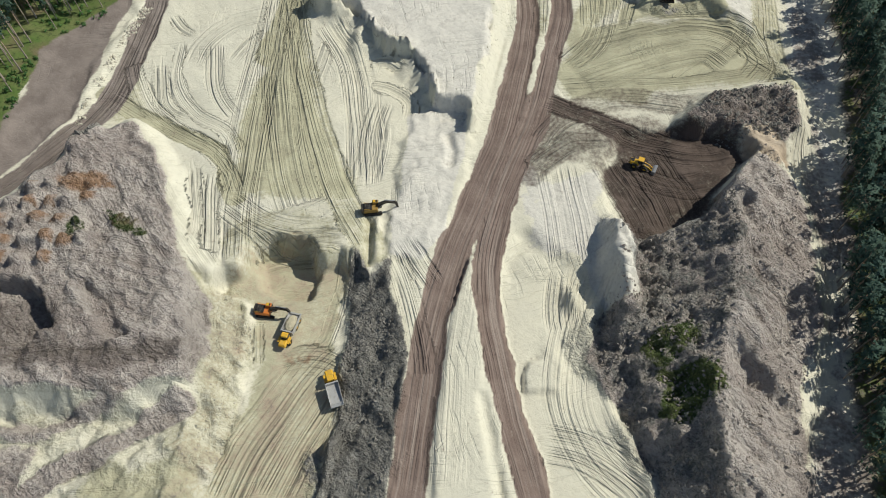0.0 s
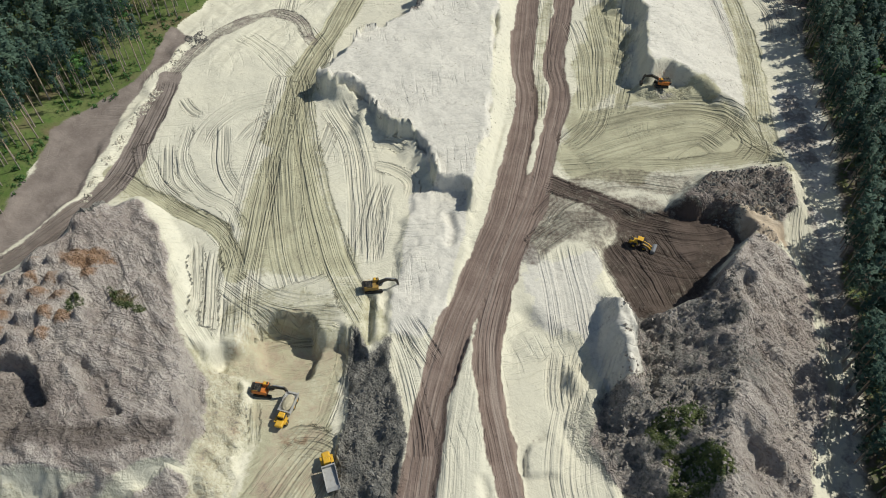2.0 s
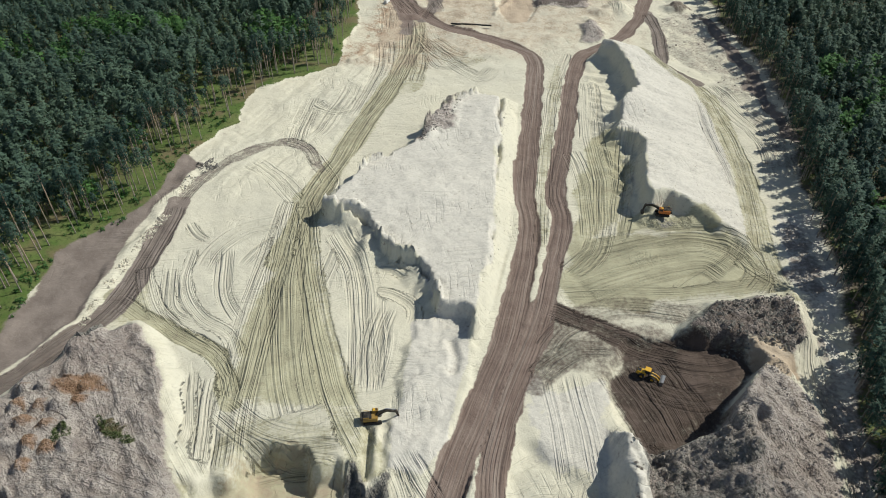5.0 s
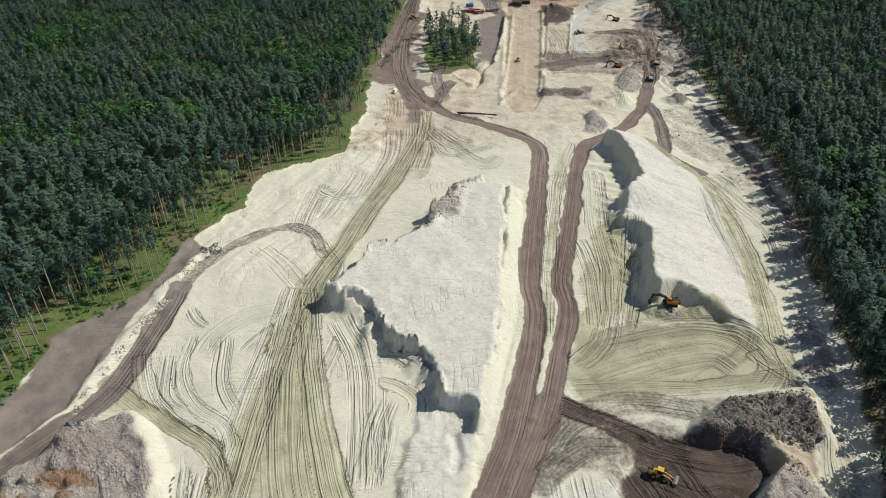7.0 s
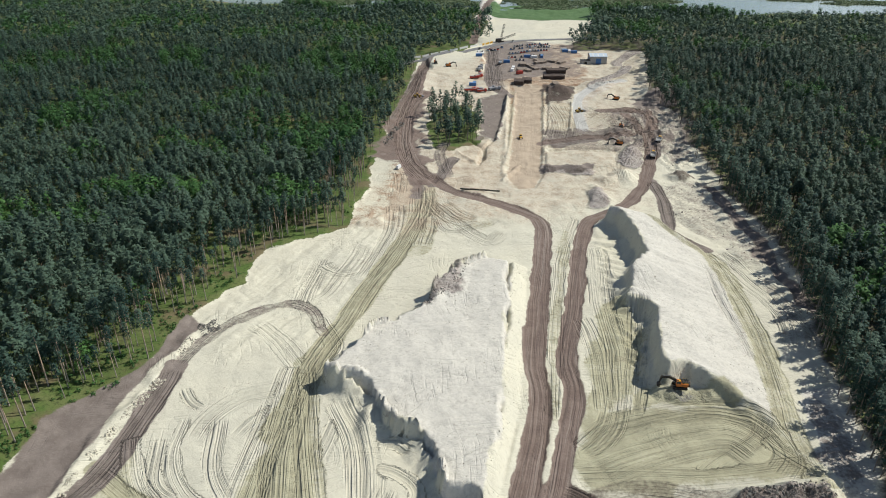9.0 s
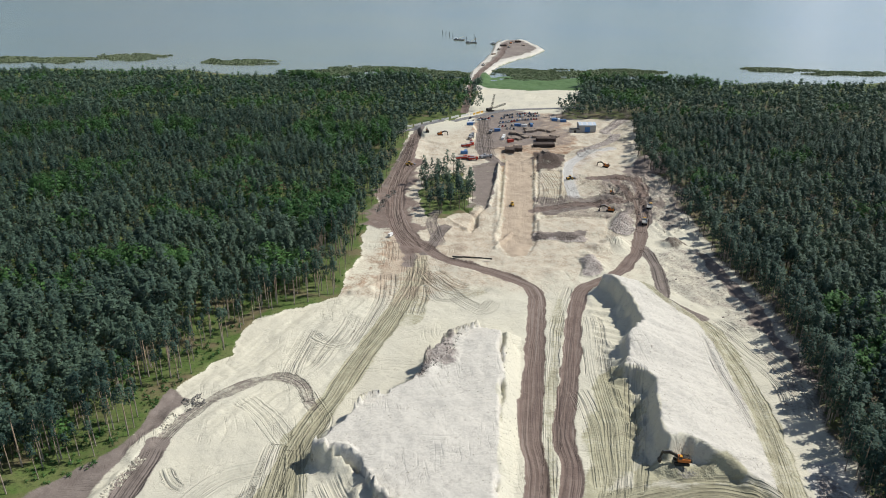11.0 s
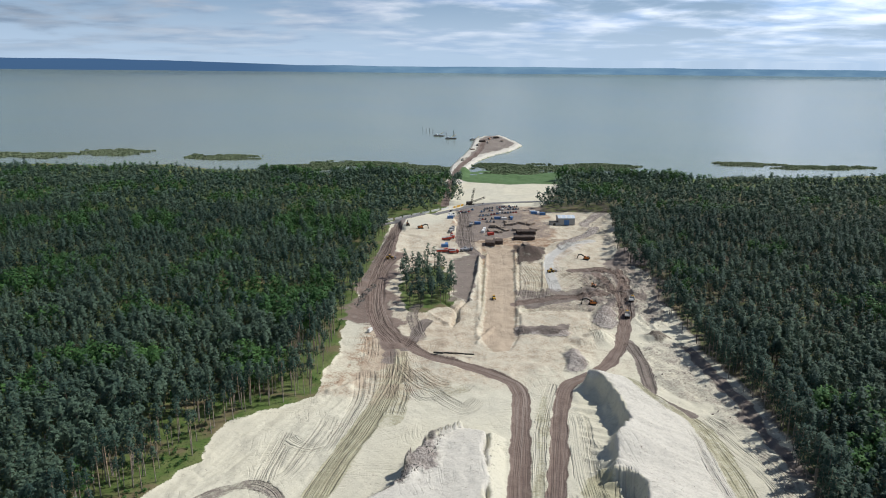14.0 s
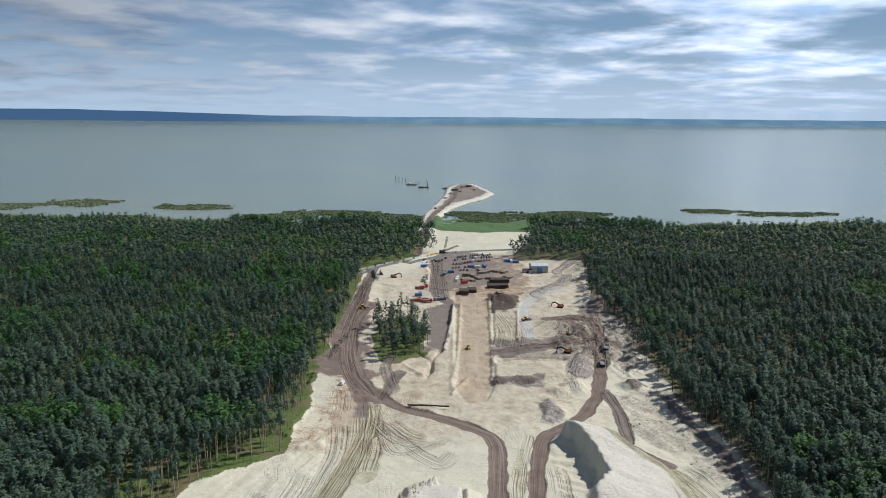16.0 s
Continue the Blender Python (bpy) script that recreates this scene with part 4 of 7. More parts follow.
bank([(119.0, 396.0), (121.5, 357.0), (125.5, 325.0), (125.6, 301.0), (127.5, 270.0)], 2.0, -0.9)
YARD_MOUND = [(-70.0, 690.0), (-49.2, 722.0), (-21.9, 708.0), (-17.7, 661.9), (-29.9, 639.2), (-46.6, 625.0), (-63.1, 640.0)]
level(YARD_MOUND, 3.0, 4, 2.0, 14, 33, ease=True)
paint("dirt", [(-18.0, 781.2), (13.4, 799.6), (46.4, 775.0), (42.0, 644.3), (15.7, 624.0), (-13.9, 615.9)], 0.74, 8, 8, 14)
paint("dirt", [(-17.2, 565.3), (3.0, 578.0), (1.0, 507.1), (-3.4, 462.6), (-14.3, 474.6)], 0.8, 4, 3, 8, clear=("tan",))
level([(-16.5, 563.0), (2.0, 572.0), (0.0, 507.0), (-4.0, 468.0), (-13.5, 477.0)], -1.2, 2, 0.8, 9, 34)
bank([(4.6, 574.0), (2.6, 535.1), (-0.6, 493.7), (-2.5, 466.0)], 2.2, 1.6)
paint("spoil", [(74.0, 424.0), (81.0, 418.0), (91.0, 443.0), (93.0, 469.0), (83.0, 463.0)], 0.85, 4, 4, 8)
mound(83.0, 444.0, 8, 20, 3.0, -15)
paint("dirt", [(145.8, 651.7), (147.3, 593.5), (134.7, 559.2), (113.6, 542.4), (103.3, 557.1), (120.0, 584.0)], 0.85, 6, 6)
mound(128.0, 585.0, 24, 20, 5.0, 20)
mound(107.0, 408.0, 10, 9, 4.0, 0)
paint("peat", [(99.0, 412.0), (108.0, 416.0), (114.0, 406.0), (104.0, 401.0)], 0.7, 4, 4, 6)
mound(62.0, 398.0, 9, 7, 2.4, 0)
for plate in ([(12.0, 420.0), (2.6, 392.0)], [(33.8, 585.8), (29.6, 483.2), (26.6, 419.6)], [(10.4, 584.3), (7.2, 481.9), (4.2, 418.4)]):
    bank(plate, 2.0, 1.3)
bank([(36.7, 557.5), (54.6, 558.7), (48.0, 486.9)], 1.6, 1.4)
bank([(35.8, 557.4), (31.0, 483.4)], 1.6, -1.4)
bank([(28.5, 455.6), (48.1, 452.4), (70.1, 453.9)], 1.8, -1.6)
bank([(-28.8, 473.7), (-17.5, 459.5), (-9.7, 441.9), (-11.0, 426.9)], 2.0, -1.6)
MIDBENCH = [(34.0, 487.8), (79.4, 491.1), (75.1, 450.8), (31.4, 447.7)]
paint("dirt", MIDBENCH, 0.48, 10, 8, 10)
paint("damp", MIDBENCH, 0.5, 10, 8, 14)
bank([(34.8, 550.5), (30.9, 481.5), (29.0, 437.3)], 2.5, 0.8)
bank([(3.4, 548.1), (3.6, 467.7), (2.8, 398.6)], 2.5, 0.6)
bank([(31.4, 447.7), (51.4, 449.1), (73.3, 450.6)], 2.5, -1.6)
bank([(-12.9, 419.8), (-9.6, 450.2), (-4.7, 467.1)], 2.5, -1.5)
bank([(-38.1, 432.6), (-27.9, 438.4), (-13.6, 419.8)], 2.2, 1.2)
bank([(-56.4, 343.3), (-61.5, 329.1), (-68.3, 326.4)], 3.0, 1.4)
UPPERSAND = [(-116.0, 233.7), (-107.8, 270.1), (-95.3, 298.0), (-74.5, 314.9), (-59.3, 361.6), (-51.0, 326.8), (-57.5, 269.9), (-66.6, 226.7), (-83.6, 217.9), (-95.8, 209.8)]
rough(UPPERSAND, 0.35, 9, 8, seed=65)
furrows(UPPERSAND, 0.45, 3.5, 60, 4, seed=107)
# ---- wheel marks on sand, then the haul roads
lane(0, [(-62.3, 94.6), (-66.3, 127.3), (-68.7, 167.2), (-69.8, 210.6)], 7, 0.9)
lane(1, [(-26.2, 101.8), (-36.8, 120.4), (-47.5, 146.0), (-57.4, 175.8), (-66.7, 210.8)], 5, 1.0, "damp", 0.6)
lane(2, [(-44.4, 106.4), (-54.5, 132.1), (-62.7, 162.3), (-68.2, 204.4)], 8, 0.7)
lane(0, [(-66.1, 175.0), (-63.2, 212.8), (-57.4, 246.6), (-46.0, 300.1), (-39.1, 349.1), (-41.4, 379.9)], 5.5, 0.8, "damp", 0.8)
lane(1, [(-115.7, 155.3), (-101.0, 146.6), (-83.7, 137.7), (-73.5, 131.4), (-66.0, 116.5)], 3.2, 1.0, "damp", 0.85, 0.6)
lane(2, [(-113.3, 173.9), (-102.9, 154.0), (-90.6, 142.4), (-77.4, 134.1), (-67.5, 123.4)], 3.5, 0.9)
lane(2, [(-97.8, 180.9), (-94.8, 162.1), (-85.3, 148.4), (-74.3, 141.6), (-67.9, 130.9)], 3.0, 0.9)
lane(1, [(-87.3, 181.7), (-80.7, 158.2), (-71.3, 145.1)], 4, 0.5)
lane(0, [(-105.5, 195.6), (-99.0, 186.7), (-92.6, 182.8)], 2.5, 0.9)
lane(2, [(-68.1, 197.2), (-82.6, 191.2), (-90.1, 178.6), (-91.7, 167.5)], 6, 0.45)
lane(0, [(-80.6, 128.7), (-75.0, 110.6), (-72.1, 97.7)], 2.5, 0.8)
lane(1, [(-74.5, 126.9), (-71.6, 110.8), (-68.0, 96.1)], 3.0, 0.9)
lane(1, [(-69.1, 115.8), (-58.8, 108.5), (-47.3, 105.3), (-33.8, 107.9)], 6, 0.9)
lane(2, [(-67.4, 101.5), (-55.5, 107.7), (-42.6, 114.2), (-36.8, 118.4)], 4, 0.8)
lane(0, [(-58.2, 98.4), (-45.5, 103.6), (-31.8, 104.2)], 4, 0.8)
lane(1, [(-20.9, 102.0), (-16.7, 91.7), (-11.2, 75.8), (-9.5, 64.1)], 4, 0.9)
lane(2, [(-19.0, 105.8), (-12.2, 95.4), (-7.8, 88.8)], 4, 0.7)
lane(0, [(-20.7, 168.2), (-28.5, 172.8), (-35.7, 172.2)], 3, 0.8)
lane(0, [(-53.5, 181.7), (-49.4, 184.9), (-51.4, 160.7)], 4, 0.4)
lane(2, [(-70.8, 243.3), (-59.6, 224.1), (-61.5, 212.9), (-63.0, 192.8)], 5, 0.7)
lane(1, [(-78.7, 247.0), (-79.6, 270.4), (-78.0, 291.7)], 6, 0.4)
lane(2, [(-31.0, 122.7), (-29.4, 137.8), (-31.8, 151.5)], 7, 0.35)
lane(0, [(-51.2, 193.8), (-39.3, 171.9), (-32.7, 144.0), (-30.3, 121.2)], 7, 0.5)
lane(1, [(-28.1, 157.8), (-30.4, 140.0), (-28.1, 121.3)], 5, 0.5)
lane(2, [(-77.3, 168.7), (-73.2, 180.0), (-63.0, 192.8)], 5, 0.6)
lane(0, [(-102.9, 171.9), (-96.4, 152.1), (-86.1, 143.9)], 4, 0.5)
lane(1, [(-80.7, 285.9), (-68.2, 276.4), (-59.0, 282.4)], 5, 0.5)
lane(0, [(-94.8, 237.1), (-79.1, 222.4), (-66.1, 205.6)], 6, 0.4)
lane(2, [(-63.0, 304.5), (-67.2, 271.4), (-72.8, 252.0)], 5, 0.4)
lane(0, [(-35.9, 163.6), (-26.7, 161.5), (-20.0, 155.7), (-20.2, 147.3)], 3, 0.8)
lane(2, [(-55.1, 354.4), (-51.9, 314.0), (-57.5, 269.9)], 6, 0.5)
lane(1, [(-33.1, 349.1), (-24.9, 322.8), (-8.4, 330.9), (-0.0, 341.7)], 4, 0.9)
lane(2, [(-40.7, 363.4), (-23.1, 336.1), (-4.9, 312.5), (3.1, 325.5)], 5, 0.8)
# pit floor
lane(0, [(-53.3, 34.9), (-49.3, 49.1), (-44.5, 59.0), (-38.7, 69.6), (-32.0, 77.7)], 6, 1.0)
lane(1, [(-42.6, 35.5), (-38.5, 48.3), (-34.5, 56.7), (-30.3, 65.5)], 6, 0.8)
lane(2, [(-47.8, 69.1), (-38.3, 71.9), (-31.0, 70.0), (-27.1, 64.2), (-27.9, 52.9), (-31.2, 43.5)], 4, 1.0)
lane(2, [(-31.8, 103.5), (-32.7, 91.0), (-35.2, 77.7), (-36.6, 72.9)], 3, 0.9)
lane(0, [(-54.2, 83.1), (-51.9, 73.6), (-51.0, 67.5)], 2, 0.8)
lane(1, [(-66.1, 56.6), (-71.7, 52.6), (-80.3, 46.2), (-90.8, 39.2), (-96.8, 31.6)], 3.0, 0.8, "spoil", 0.85)
lane(0, [(-67.2, 67.4), (-85.3, 67.2), (-103.8, 64.0), (-120.9, 64.6)], 5, 0.5)
# eastern floor
lane(0, [(26.6, 174.7), (43.6, 190.4), (69.5, 198.4), (87.0, 193.4), (91.9, 180.2), (84.8, 169.6)], 6.0, 1.0)
lane(1, [(28.9, 170.3), (51.8, 182.7), (74.9, 189.0), (85.0, 179.6)], 13, 1.0)
lane(2, [(25.0, 163.4), (47.5, 166.5), (70.0, 168.4), (99.5, 175.7)], 6, 0.9)
lane(2, [(54.9, 160.1), (67.7, 173.1), (82.9, 184.7), (89.8, 196.6)], 4, 0.8)
lane(1, [(83.3, 193.1), (89.4, 182.6), (98.6, 173.2)], 4, 0.8)
lane(2, [(47.6, 314.0), (45.0, 262.0), (45.9, 221.9), (41.1, 192.5), (33.1, 177.9)], 6, 0.9)
lane(0, [(35.3, 252.3), (39.2, 221.4), (38.2, 192.3)], 5, 0.8)
lane(1, [(58.5, 263.1), (52.2, 222.5), (45.8, 192.9)], 5, 0.9)
lane(2, [(39.6, 345.3), (29.6, 295.4), (24.3, 239.0), (20.0, 187.8)], 3.2, 0.9)
lane(0, [(74.6, 350.2), (86.6, 322.3), (99.2, 306.8), (101.6, 275.8), (101.4, 241.1), (98.6, 215.5), (95.5, 190.7), (95.9, 167.5)], 5, 1.0, "damp", 0.62)
lane(1, [(102.6, 314.8), (112.4, 288.3), (118.4, 260.6), (115.0, 236.0)], 8, 0.8)
lane(2, [(95.3, 300.9), (94.6, 261.3), (96.1, 222.1)], 4, 0.6)
lane(0, [(34.9, 101.4), (27.8, 79.3), (25.7, 64.3), (30.2, 51.0), (41.6, 39.3)], 9, 0.35)
lane(1, [(17.5, 53.0), (28.9, 51.0), (38.6, 45.1), (42.9, 39.3)], 6, 0.8)
lane(2, [(24.5, 136.0), (26.4, 123.5), (27.7, 110.0), (29.0, 97.5)], 9, 0.4)
lane(1, [(27.2, 100.4), (25.2, 88.3), (26.2, 78.8)], 7, 0.5)
lane(0, [(0.2, 99.5), (-1.3, 82.6), (-2.6, 64.5), (-2.4, 36.2)], 7, 0.25)
# bowl and its access
lane(1, [(44.1, 140.9), (50.8, 126.3), (55.5, 112.8)], 14, 1.0)
lane(2, [(49.5, 145.7), (62.4, 141.8), (77.6, 143.7)], 6, 0.9)
lane(0, [(45.2, 134.4), (59.1, 128.8), (70.7, 131.5)], 6, 0.9)
lane(0, [(20.1, 160.0), (34.5, 153.0), (49.1, 146.1), (60.3, 142.6)], 4, 1.0, "peat", 0.9, 0.3)
lane(1, [(16.2, 130.0), (18.7, 133.6), (28.8, 141.7), (40.6, 143.4)], 5, 0.9, "peat", 0.6)
lane(2, [(19.6, 132.6), (23.7, 138.1), (37.5, 146.6), (47.7, 148.3)], 5, 0.9)
lane(0, [(18.8, 140.1), (25.8, 150.7), (38.3, 159.7), (50.6, 161.5), (65.8, 158.6)], 5, 0.8, "peat", 0.45)
# spoil faces scraped by blades
lane(0, [(66.3, 119.2), (72.4, 108.4), (78.8, 91.8)], 12, 0.8)
lane(2, [(64.6, 87.9), (71.5, 82.1), (80.0, 73.7)], 14, 0.6)
lane(2, [(-110.4, 89.0), (-92.5, 88.2), (-69.3, 82.8)], 14, 0.5)
lane(1, [(-101.6, 125.5), (-89.3, 106.2), (-71.6, 85.9)], 14, 0.4)
lane(1, [(60.2, 69.9), (63.7, 61.9), (68.3, 54.5)], 14, 0.35)
lane(1, [(98.6, 167.9), (94.2, 133.5), (94.3, 108.3), (89.4, 80.0)], 4, 0.8)
# middle distance
lane(2, [(18.9, 582.3), (16.9, 480.5), (15.1, 387.1)], 9, 0.2)
lane(1, [(10.5, 581.7), (9.9, 480.0), (9.8, 390.8)], 5, 0.15)
lane(0, [(37.9, 550.7), (43.4, 507.8), (38.5, 470.2)], 14, 0.8)
lane(1, [(37.7, 458.9), (61.4, 471.8), (86.3, 485.4), (112.4, 481.3)], 6, 0.9, "dirt", 0.8)
lane(2, [(86.7, 539.1), (104.0, 540.4), (106.4, 499.3), (96.6, 442.0)], 5, 0.9, "dirt", 0.95)
lane(0, [(69.3, 537.8), (82.3, 510.6), (102.9, 512.1)], 14, 0.6)
lane(2, [(80.7, 421.6), (95.4, 463.0), (100.4, 498.9)], 5, 0.8)
lane(0, [(-34.4, 357.8), (-21.3, 338.8), (-10.0, 333.4)], 9, 0.9, "damp", 0.4)
lane(1, [(-41.0, 364.4), (-38.7, 331.6), (-39.3, 303.7)], 9, 0.9, "damp", 0.55)
lane(2, [(-30.0, 396.4), (-38.1, 432.6), (-36.3, 453.7)], 4, 0.8, "dirt", 0.6)
lane(0, [(-56.0, 363.5), (-57.9, 386.3), (-62.0, 402.9)], 6, 0.4)
lane(0, [(73.7, 614.1), (96.3, 635.7), (125.8, 674.8), (147.5, 747.2), (115.4, 692.8)], 6, 0.6)
lane(1, [(144.7, 764.1), (119.4, 718.0), (108.0, 680.3), (120.4, 658.8)], 4, 0.9)
lane(2, [(-4.6, 598.5), (-9.9, 682.4), (-15.5, 761.9)], 7, 0.8, "dirt", 0.52)
lane(0, [(-10.1, 751.8), (-10.2, 685.8), (-10.3, 630.2), (-6.3, 597.5), (3.2, 575.1)], 6.5, 0.9, "dirt", 0.95)
lane(1, [(-16.6, 623.7), (0.9, 620.0), (20.7, 621.0), (38.3, 623.5), (66.2, 629.5), (87.2, 637.1)], 4.5, 0.8, "tan", 0.9)
lane(2, [(28.9, 462.1), (50.3, 471.4), (69.9, 476.3), (85.9, 480.8), (101.9, 493.9), (110.1, 520.7), (104.9, 541.9), (90.1, 543.9), (74.5, 539.9)], 5.0, 1.0, "road", 0.75)
lane(0, [(80.2, 447.3), (72.6, 422.4), (72.2, 396.3)], 5, 0.8)
lane(1, [(91.0, 423.3), (97.4, 453.5), (98.8, 478.0), (95.4, 512.9), (92.8, 533.7)], 4.0, 1.0, "road", 0.8)
lane(0, [(60.0, 500.0), (72.0, 520.0), (80.0, 535.0)], 9, 0.8)
lane(1, [(64.0, 552.0), (74.0, 520.0), (84.0, 496.0)], 9, 0.8)
lane(2, [(34.0, 478.0), (56.0, 482.0), (80.0, 492.0), (96.0, 505.0)], 8, 1.0)
lane(2, [(171.2, 774.6), (138.4, 754.6), (118.9, 725.7), (106.8, 694.4), (112.2, 666.8), (89.8, 637.3), (75.6, 603.1)], 5.0, 1.0, "spoil", 0.8)
lane(0, [(104.1, 632.1), (80.9, 607.2), (65.4, 584.4), (59.5, 562.2), (57.0, 524.2), (57.2, 490.0)], 4.2, 0.2, "gravel", 1.0, flat=0.6)
lane(1, [(-28.3, 425.9), (-32.4, 411.7), (-34.8, 394.3), (-37.8, 382.0)], 4.0, 1.0, "dirt", 0.85)
lane(2, [(-74.4, 669.2), (-71.2, 596.7), (-71.9, 530.4), (-68.6, 477.2), (-59.3, 424.0), (-42.9, 385.7)], 5.5, 1.0, "road", 0.95)
lane(1, [(-72.8, 706.1), (-73.3, 636.1), (-74.9, 569.8), (-76.3, 502.0)], 5.0, 1.0, "dirt", 0.9)
lane(2, [(-33.6, 780.0), (-31.3, 950.4), (-24.0, 1041.1), (-12.0, 1124.7), (4.0, 1220.0), (12.0, 1320.0), (18.0, 1440.0)], 4.5, 0.6, "road", 0.85)
lane(1, [(88.1, 400.2), (90.0, 373.0), (86.6, 339.6), (84.5, 333.3), (91.9, 322.9), (99.5, 315.4)], 3.6, 0.9, "dirt", 0.85, flat=0.6)
WEST_TRACK = [(-139.1, 108.8), (-128.8, 121.1), (-120.7, 135.0), (-113.5, 150.7), (-111.6, 165.8), (-111.9, 188.7), (-112.4, 205.1), (-110.5, 216.8), (-104.7, 232.1), (-92.7, 245.8), (-82.2, 251.2), (-72.4, 245.3), (-65.3, 231.4)]
lane(2, WEST_TRACK[:7], 4.2, 0.8, "dirt", 1.0, 0.2, flat=0.5)
lane(2, WEST_TRACK[6:], 2.9, 1.0, "dirt", 0.52, 0.2, flat=0.5)
ROAD_MAIN = [(-11.8, 35.7), (-10.2, 55.8), (-8.2, 79.1), (-3.6, 102.9), (3.8, 126.5), (9.6, 148.8), (14.0, 173.8), (17.1, 199.1), (15.5, 220.1), (17.4, 250.2), (20.4, 287.2), (22.9, 333.9), (14.7, 348.0), (-0.3, 359.7), (-19.3, 369.4), (-36.9, 388.3), (-51.6, 414.4), (-64.6, 467.0), (-68.4, 533.9), (-59.6, 575.2)]
ROAD_EAST = [(17.4, 37.3), (12.7, 53.0), (9.1, 68.0), (6.2, 83.0), (5.4, 99.8), (8.2, 116.7), (13.0, 133.3), (18.7, 152.0), (23.9, 176.9), (28.3, 202.7), (27.1, 221.2), (31.7, 251.5), (35.5, 278.7), (41.8, 323.0), (48.9, 344.4), (66.0, 360.2), (80.7, 387.2), (93.4, 433.6), (101.2, 483.7)]
lane(0, ROAD_MAIN, 4.35, 0.28, "road", 1.0, 0.25, flat=0.85, soft=0.2, wander=0.8)
lane(1, ROAD_EAST, 3.8, 0.32, "road", 1.0, 0.25, flat=0.85, soft=0.2, wander=0.8)
lane(2, [(6.1, 122.5), (9.7, 135.3), (13.0, 145.5), (16.0, 155.0)], 6.5, 0.3, "road", 0.9, flat=0.8)
bank([(4.4, 62.0), (6.7, 51.4), (9.4, 36.8)], 1.6, -1.1)

# ---- embankment into the lagoon
PIER = [(-34.4, 885.7), (-33.5, 1068.4), (-17.2, 1198.9), (-6.6, 1292.9), (1.2, 1452.0), (24.7, 1520.4), (59.0, 1491.5), (83.5, 1356.0), (55.8, 1268.0), (35.2, 1234.6), (10.8, 1174.1), (-5.3, 1119.7), (-14.7, 1048.0), (-18.5, 929.4)]


# lake bed beyond the shore, rising again only under the far bank
bed = smooth((GY - shore(GX)) / 30)
H = H * (1 - bed) - 4 * bed
far_rise = 72 * np.clip((GY - 2300) / 2650, 0, 1) ** 2
H += far_rise
w = window(PIER, 20)
dp = inside(PIER, GX[w], GY[w])
kp = np.clip(dp / 9 + 1, 0, 1)
H[w] = H[w] * (1 - kp) + 2.2 * kp + 1.2 * kp * fbm(GX[w], GY[w], 25, 3, 61)
COVER["grass"][w] *= 1 - np.clip(dp / 9 + 1, 0, 1)
pier_top = smooth((dp - 5 + 3 * fbm(GX[w], GY[w], 20, 3, 62)) / 6)
COVER["dirt"][w] = np.maximum(COVER["dirt"][w], 0.75 * pier_top)
COVER["pale"][w] = np.maximum(COVER["pale"][w], kp * (1 - pier_top))


def height_at(x, y):
    i = int(np.clip(np.searchsorted(YS, y) - 1, 0, NY - 2))
    j = int(np.clip(np.searchsorted(XS, x) - 1, 0, NX - 2))
    ty, tx = (y - YS[i]) / (YS[i + 1] - YS[i]), (x - XS[j]) / (XS[j + 1] - XS[j])
    return float((H[i, j] * (1 - tx) + H[i, j + 1] * tx) * (1 - ty) + (H[i + 1, j] * (1 - tx) + H[i + 1, j + 1] * tx) * ty)


def heights(x, y):
    i = np.clip(np.searchsorted(YS, y) - 1, 0, NY - 2)
    j = np.clip(np.searchsorted(XS, x) - 1, 0, NX - 2)
    ty, tx = (y - YS[i]) / (YS[i + 1] - YS[i]), (x - XS[j]) / (XS[j + 1] - XS[j])
    return (H[i, j] * (1 - tx) + H[i, j + 1] * tx) * (1 - ty) + (H[i + 1, j] * (1 - tx) + H[i + 1, j + 1] * tx) * ty


def raw_mesh(name, verts, faces, mats, smooth_faces=False, index=None):
    """A mesh from arrays: faces all of one length."""
    me = bpy.data.meshes.new(name)
    nf, k = faces.shape
    me.vertices.add(len(verts))
    me.vertices.foreach_set("co", np.asarray(verts, np.float32).ravel())
    me.loops.add(nf * k)
    me.loops.foreach_set("vertex_index", np.asarray(faces, np.int32).ravel())
    me.polygons.add(nf)
    me.polygons.foreach_set("loop_start", np.arange(0, nf * k, k, dtype=np.int32))
    me.polygons.foreach_set("use_smooth", np.full(nf, smooth_faces))
    if index is not None:
        me.polygons.foreach_set("material_index", np.asarray(index, np.int32))
    for m in mats:
        me.materials.append(m)
    me.update(calc_edges=True)
    return me


ids = np.arange(NX * NY).reshape(NY, NX)
quads = np.stack([ids[:-1, :-1], ids[:-1, 1:], ids[1:, 1:], ids[1:, :-1]], -1).reshape(-1, 4)
ground_mesh = raw_mesh("ground", np.stack([GX, GY, H], -1).reshape(-1, 3), quads, [M_GROUND], True)
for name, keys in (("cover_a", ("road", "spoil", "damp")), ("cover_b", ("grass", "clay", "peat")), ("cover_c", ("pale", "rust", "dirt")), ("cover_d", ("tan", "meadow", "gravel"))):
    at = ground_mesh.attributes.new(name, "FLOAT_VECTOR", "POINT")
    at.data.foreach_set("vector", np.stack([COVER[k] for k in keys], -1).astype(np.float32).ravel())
for name, values in zip(("lane_a", "lane_b", "lane_c"), LANE):
    at = ground_mesh.attributes.new(name, "FLOAT_VECTOR", "POINT")
    at.data.foreach_set("vector", values.astype(np.float32).ravel())
tagged(new("ground", ground_mesh), "pale dug sand with brown haul roads and spoil heaps", "ground", kind="structure")

